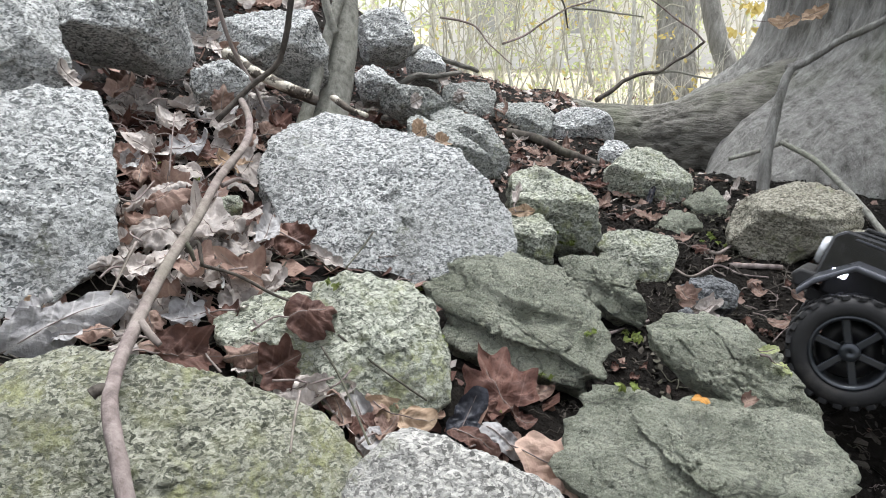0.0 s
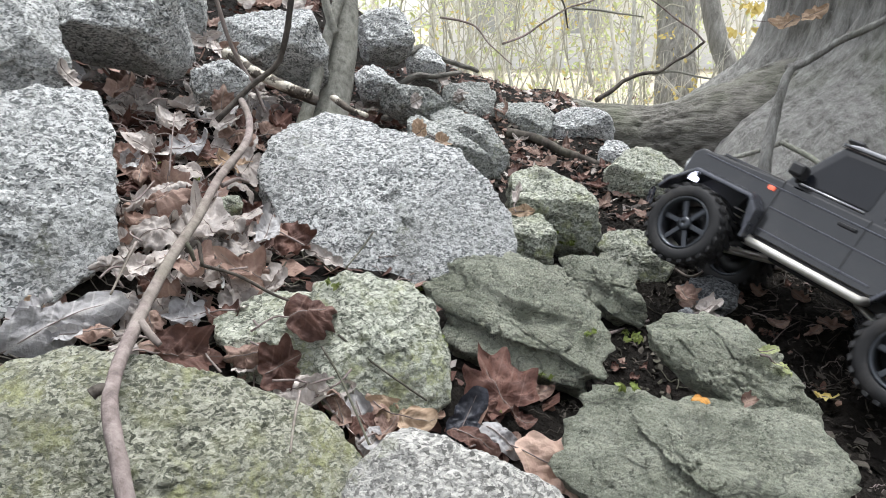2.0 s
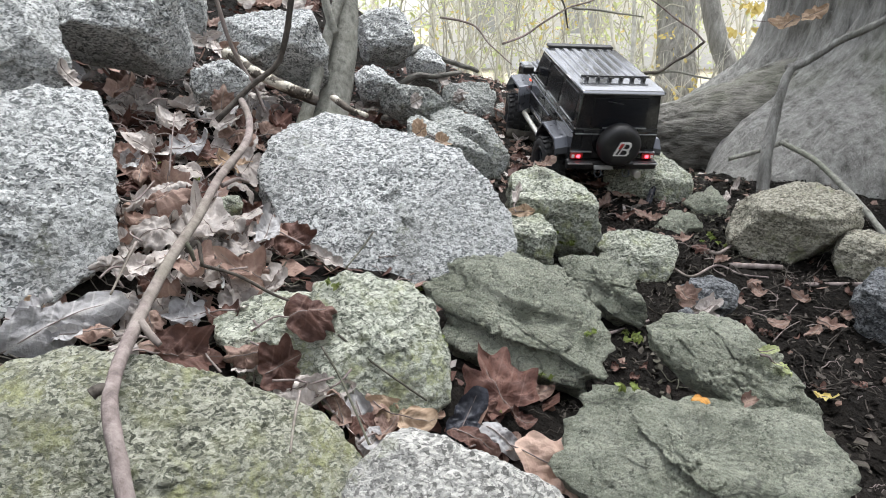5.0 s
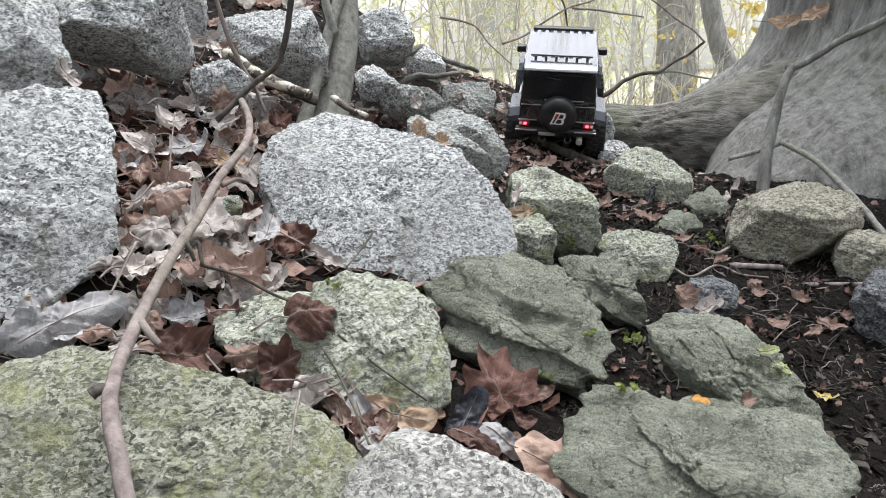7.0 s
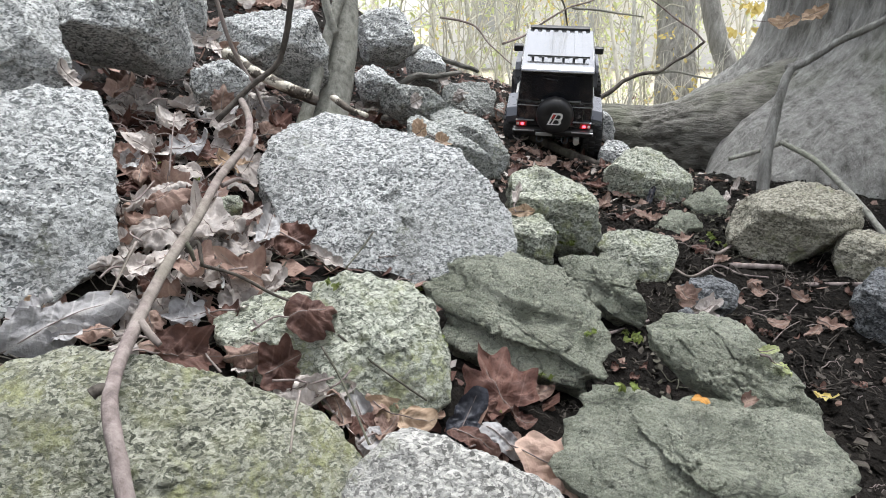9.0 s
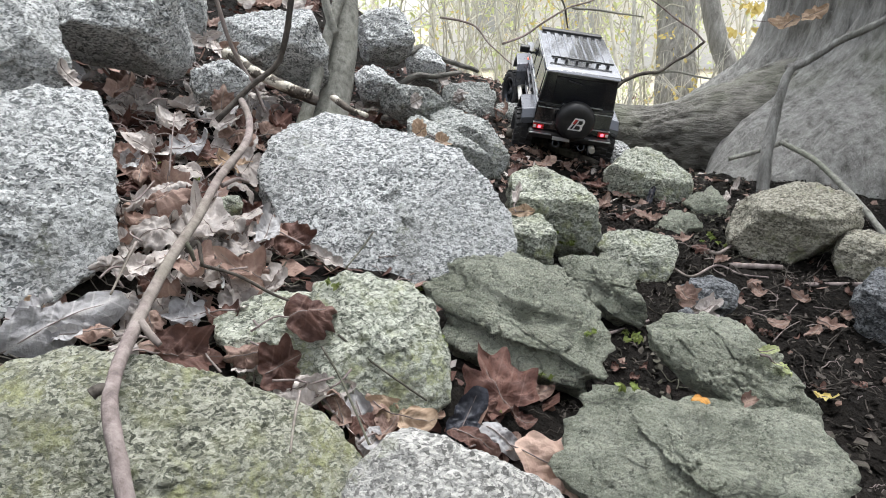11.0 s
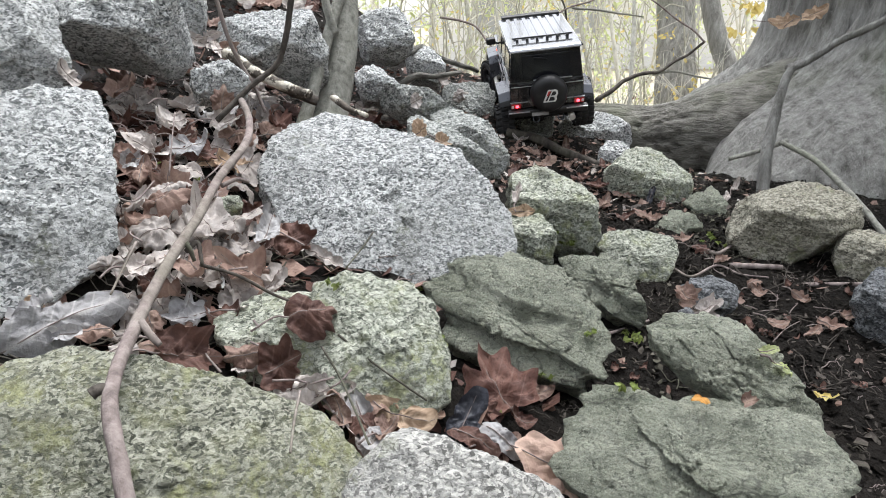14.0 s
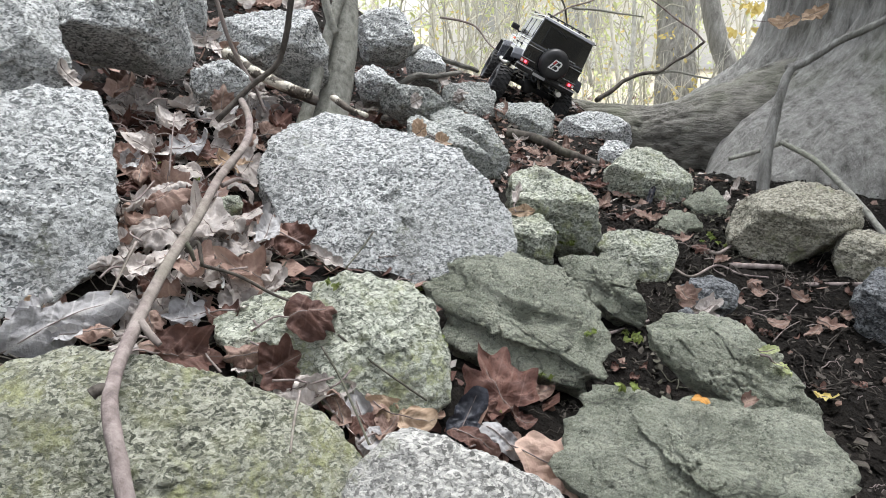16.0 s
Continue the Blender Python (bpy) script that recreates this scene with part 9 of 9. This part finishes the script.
    # chassis
    for s in (-1, 1):
        part("chassis_rail", box(-0.235, 0.225, s * 0.036 - 0.006, s * 0.036 + 0.006, 0.086, 0.102, 0.002), black_plastic, ob)
        part("sill", box(-0.085, 0.085, s * 0.078 - 0.008, s * 0.078 + 0.008, 0.092, 0.100, 0.002), black_plastic, ob)
        for cx in (-AXLE, AXLE):
            shock = part("shock_absorber", bar([(cx - 0.02, s * 0.058, 0.062), (cx - 0.034, s * 0.05, 0.142)], 0.0065, 10), black_plastic, ob)
            for k in range(6):
                t = 0.15 + 0.12 * k
                c = Vector((cx - 0.02, s * 0.058, 0.062)).lerp(Vector((cx - 0.034, s * 0.05, 0.142)), t)
                ring = part("spring_coil", lathe([(0.007, -0.0012), (0.0095, -0.0012), (0.0095, 0.0012), (0.007, 0.0012)], 14, "y"), step_silver, shock)
                ring.matrix_basis = Matrix.Translation(c) @ pose(0, 0, 0, 90, 0, 0)
    part("gearbox", box(-0.06, 0.07, -0.03, 0.03, 0.078, 0.1, 0.005), black_plastic, ob)
    part("inner_tub", box(-0.25, 0.215, -0.052, 0.052, 0.1, 0.15, 0.004), black_plastic, ob)
    for cx in (-AXLE, AXLE):
        a = part("axle", bar([(cx, -0.08, 0.060), (cx, 0.08, 0.060)], 0.009, 12), black_plastic, ob)
        pump = part("differential", lathe([(0.001, -0.018), (0.016, -0.016), (0.021, 0.0), (0.016, 0.016), (0.001, 0.018)], 18, "y"), black_plastic, a)
        pump.location = (cx, 0.014, 0.060)
        part("link_rod", bar([(cx, 0.03, 0.056), (cx * 0.3, 0.024, 0.088)], 0.0035, 8), step_silver, a)
        part("link_rod", bar([(cx, -0.03, 0.056), (cx * 0.3, -0.024, 0.088)], 0.0035, 8), step_silver, a)
    return ob


def block_mesh():
    me = bpy.data.meshes.new("tread_block")
    bm = box(-0.0026, 0.0026, -0.007, 0.007, -0.0044, 0.0044, 0.0008, 1)
    bm.to_mesh(me)
    bm.free()
    me.materials.append(rubber)
    return me


tread_block = block_mesh()


def build_wheel(ob, x, s):
    w = part("wheel", lathe([(0.001, -0.016), (0.0095, -0.016), (0.0095, 0.014), (0.001, 0.016)], 20, "y"), rim_metal, ob, "chunky black tyre on a dark spoked rim")
    prof = [(0.0375, -0.020), (0.043, -0.0235), (0.052, -0.0235), (0.0565, -0.0205), (0.0578, -0.011), (0.0578, 0.011), (0.0565, 0.0205), (0.052, 0.0235), (0.043, 0.0235), (0.0375, 0.020)]
    bm = lathe(prof, 56, "y")
    part("tyre", bm, rubber, w)
    for k in range(24):
        for row, y in enumerate((-0.0155, 0.0, 0.0155)):
            a = 2 * math.pi * (k + (0.5 if row == 1 else 0.0)) / 24
            lug = part("tread_block", tread_block, rubber, w)
            lug.matrix_basis = Matrix.Rotation(-a, 4, "Y") @ Matrix.Translation((0.0578, y, 0)) @ Matrix.Rotation(radians(16 * (row - 1)), 4, "X")
    part("rim", lathe([(0.0365, -0.0215), (0.0395, -0.0215), (0.0395, 0.0215), (0.0365, 0.0225), (0.034, 0.014), (0.0335, -0.014)], 44, "y"), rim_metal, w)
    for k in range(6):
        a = 2 * math.pi * k / 6
        bm = bmesh.new()
        bmesh.ops.create_cube(bm, size=1, matrix=Matrix.Rotation(-a, 4, "Y") @ Matrix.Translation((0.0215, s * 0.0115, 0)) @ Matrix.Diagonal((0.028, 0.005, 0.0078, 1)))
        part("spoke", rounded(bm, 0.0012), rim_metal, w)
    cap = part("hub_cap", lathe([(0.001, 0.0), (0.011, 0.0), (0.0095, s * 0.006), (0.001, s * 0.007)], 20, "y"), rim_metal, w)
    cap.location = (0, s * 0.012, 0)
    disc = part("brake_disc", lathe([(0.01, -0.001), (0.031, -0.001), (0.031, 0.001), (0.01, 0.001)], 30, "y"), black_plastic, w)
    disc.location = (0, -s * 0.006, 0)
    w.location = (x, s * TRACK, TYRE)
    return w


car = build_car()
car_wheels = [(build_wheel(car, x, s), x, s) for x in (AXLE, -AXLE) for s in (1, -1)]


# ---- what moves
CAR_ROWS = [  # seconds, place and turn of the car
    (0.0, 0.589, 0.645, -0.030, 15.1, -14.9, 144.2),
    (0.5, 0.604, 0.699, -0.024, 12.0, -3.0, 140.5),
    (1.0, 0.500, 0.745, -0.016, 8.1, -9.9, 131.7),
    (1.5, 0.513, 0.815, -0.014, 10.8, -5.4, 125.4),
    (2.0, 0.488, 0.893, 0.003, 25.0, -14.9, 126.1),
    (2.3, 0.415, 1.022, 0.006, 20.6, -17.9, 135.3),
    (2.5, 0.377, 1.118, 0.025, 7.8, -13.6, 132.8),
    (2.7, 0.350, 1.157, 0.043, 4.8, -10.0, 130.6),
    (3.0, 0.347, 1.224, 0.048, 3.2, -8.6, 132.5),
    (3.5, 0.330, 1.358, 0.063, 15.2, -8.6, 118.7),
    (3.8, 0.315, 1.490, 0.074, 6.0, -11.5, 113.4),
    (4.0, 0.301, 1.542, 0.082, 0.4, -13.5, 108.8),
    (4.2, 0.297, 1.538, 0.085, -0.3, -12.6, 108.1),
    (6.3, 0.321, 1.948, 0.156, 6.2, -16.4, 77.4),
    (7.0, 0.315, 1.930, 0.152, 2.2, -16.1, 80.1),
    (7.5, 0.306, 1.938, 0.154, 2.1, -16.8, 80.5),
    (8.0, 0.309, 1.938, 0.154, 2.1, -16.8, 80.5),
    (8.5, 0.306, 1.938, 0.154, 2.1, -16.8, 80.5),
    (9.2, 0.308, 1.938, 0.154, 2.1, -16.8, 80.5),
    (11.3, 0.288, 1.875, 0.143, 8.7, -15.4, 86.9),
    (11.5, 0.280, 1.923, 0.152, 3.5, -15.7, 86.0),
    (11.8, 0.282, 1.986, 0.170, 1.7, -12.7, 80.0),
    (12.0, 0.280, 1.974, 0.178, -0.4, -12.7, 80.1),
    (12.3, 0.266, 1.968, 0.182, -5.2, -12.2, 85.9),
    (12.5, 0.256, 1.998, 0.194, -14.8, -12.9, 96.6),
    (13.0, 0.267, 1.982, 0.180, -8.6, -11.5, 89.3),
    (13.5, 0.267, 1.973, 0.181, -9.5, -11.9, 89.8),
    (14.0, 0.263, 1.968, 0.187, -6.4, -13.7, 90.9),
    (14.5, 0.256, 2.047, 0.194, -6.9, -13.9, 98.8),
    (14.7, 0.227, 2.104, 0.198, -3.9, -11.8, 108.3),
    (14.9, 0.212, 2.213, 0.194, 23.7, -11.4, 107.8),
    (15.0, 0.196, 2.234, 0.199, 33.4, -7.8, 109.3),
    (15.3, 0.226, 2.263, 0.186, 28.3, 0.2, 97.4),
    (15.5, 0.240, 2.292, 0.190, 27.0, -1.5, 91.1),
    (16.0, 0.244, 2.313, 0.195, 27.4, -2.7, 90.4),

]
STEER = [(0.0, 4), (1.0, 8), (2.0, -4), (3.0, -8), (3.5, -20), (4.2, -18), (6.3, 6), (9.2, 10), (11.3, 18), (12.0, 4), (12.5, 14), (14.0, 18), (14.7, 8), (15.3, 0), (16.0, 0)]
# how far each wheel (front left, front right, rear left, rear right) drops or rises on its springs
DROP = [(0.0, 0, 0, 0, 0), (1.5, 0, 0, 0, 0), (2.0, 0.006, 0, -0.004, 0), (2.5, -0.02, 0.008, -0.034, 0.01), (3.0, -0.006, 0.004, -0.008, 0), (3.5, -0.03, 0.012, -0.008, 0.012), (4.2, -0.012, 0.008, 0, 0), (6.3, -0.018, -0.012, 0, 0), (9.2, -0.022, -0.014, 0, 0), (11.5, -0.014, -0.006, 0, 0), (12.5, -0.004, -0.01, -0.026, 0.022), (14.5, -0.002, -0.008, -0.028, 0.022), (15.0, -0.01, 0, -0.022, -0.01), (15.3, -0.02, 0, -0.034, -0.022), (16.0, -0.02, 0.0, -0.036, -0.024)]
STONE_ROWS = [  # seconds, shift and turn of the loose stone from where it first lay
    (0.0, 0, 0, 0, 0, 0, 0),
    (9.2, 0, 0, 0, 0, 0, 0),
    (11.8, 0, 0, 0, 0, 0, 0),
    (12.3, 0.011, 0.0, -0.002, 0, 2, 1),
    (12.5, 0.02, 0.0, -0.004, 0, 4, 2),
    (13.0, 0.036, 0.0, -0.008, 0, 8, 4),
    (13.5, 0.036, 0.0, -0.008, 0, 8, 4),
    (14.0, 0.05, 0.0, -0.012, 0, 12, 6),
    (16.0, 0.05, 0.0, -0.012, 0, 12, 6),
]


def between(table, t):
    for a, b in zip(table, table[1:]):
        if a[0] <= t <= b[0]:
            k = (t - a[0]) / (b[0] - a[0])
            return [p + (q - p) * k for p, q in zip(a[1:], b[1:])]
    return list(table[-1][1:])


def motions():
    walk(car, [(r[0], pose(*r[1:])) for r in CAR_ROWS])
    # the wheels roll with the way that the car makes
    times = sorted({round(0.1 * k, 1) for k in range(0, 46)} | {round(0.2 * k, 1) for k in range(22, 81)})
    rolled, last, spin = [], None, 0.0
    for t in times:
        x, y, z, rx, ry, rz = between(CAR_ROWS, t)
        if last is not None:
            ahead = (x - last[0]) * math.cos(radians(rz)) + (y - last[1]) * math.sin(radians(rz))
            spin += math.degrees(ahead / TYRE)
        last = (x, y)
        rolled.append((t, spin))
    for i, (w, x, s) in enumerate(car_wheels):
        rows = []
        for t, turn in rolled:
            m = pose(x, s * TRACK, TYRE + between(DROP, t)[i])
            if x > 0:
                m = m @ pose(0, 0, 0, 0, 0, between(STEER, t)[0])
            rows.append((t, m @ pose(0, 0, 0, 0, turn, 0)))
        walk(w, rows)
    home = loose_stone.matrix_basis.copy()
    middle = Matrix.Translation(home.translation)
    walk(loose_stone, [(r[0], Matrix.Translation(r[1:4]) @ middle @ pose(0, 0, 0, *r[4:]) @ middle.inverted() @ home) for r in STONE_ROWS])


motions()
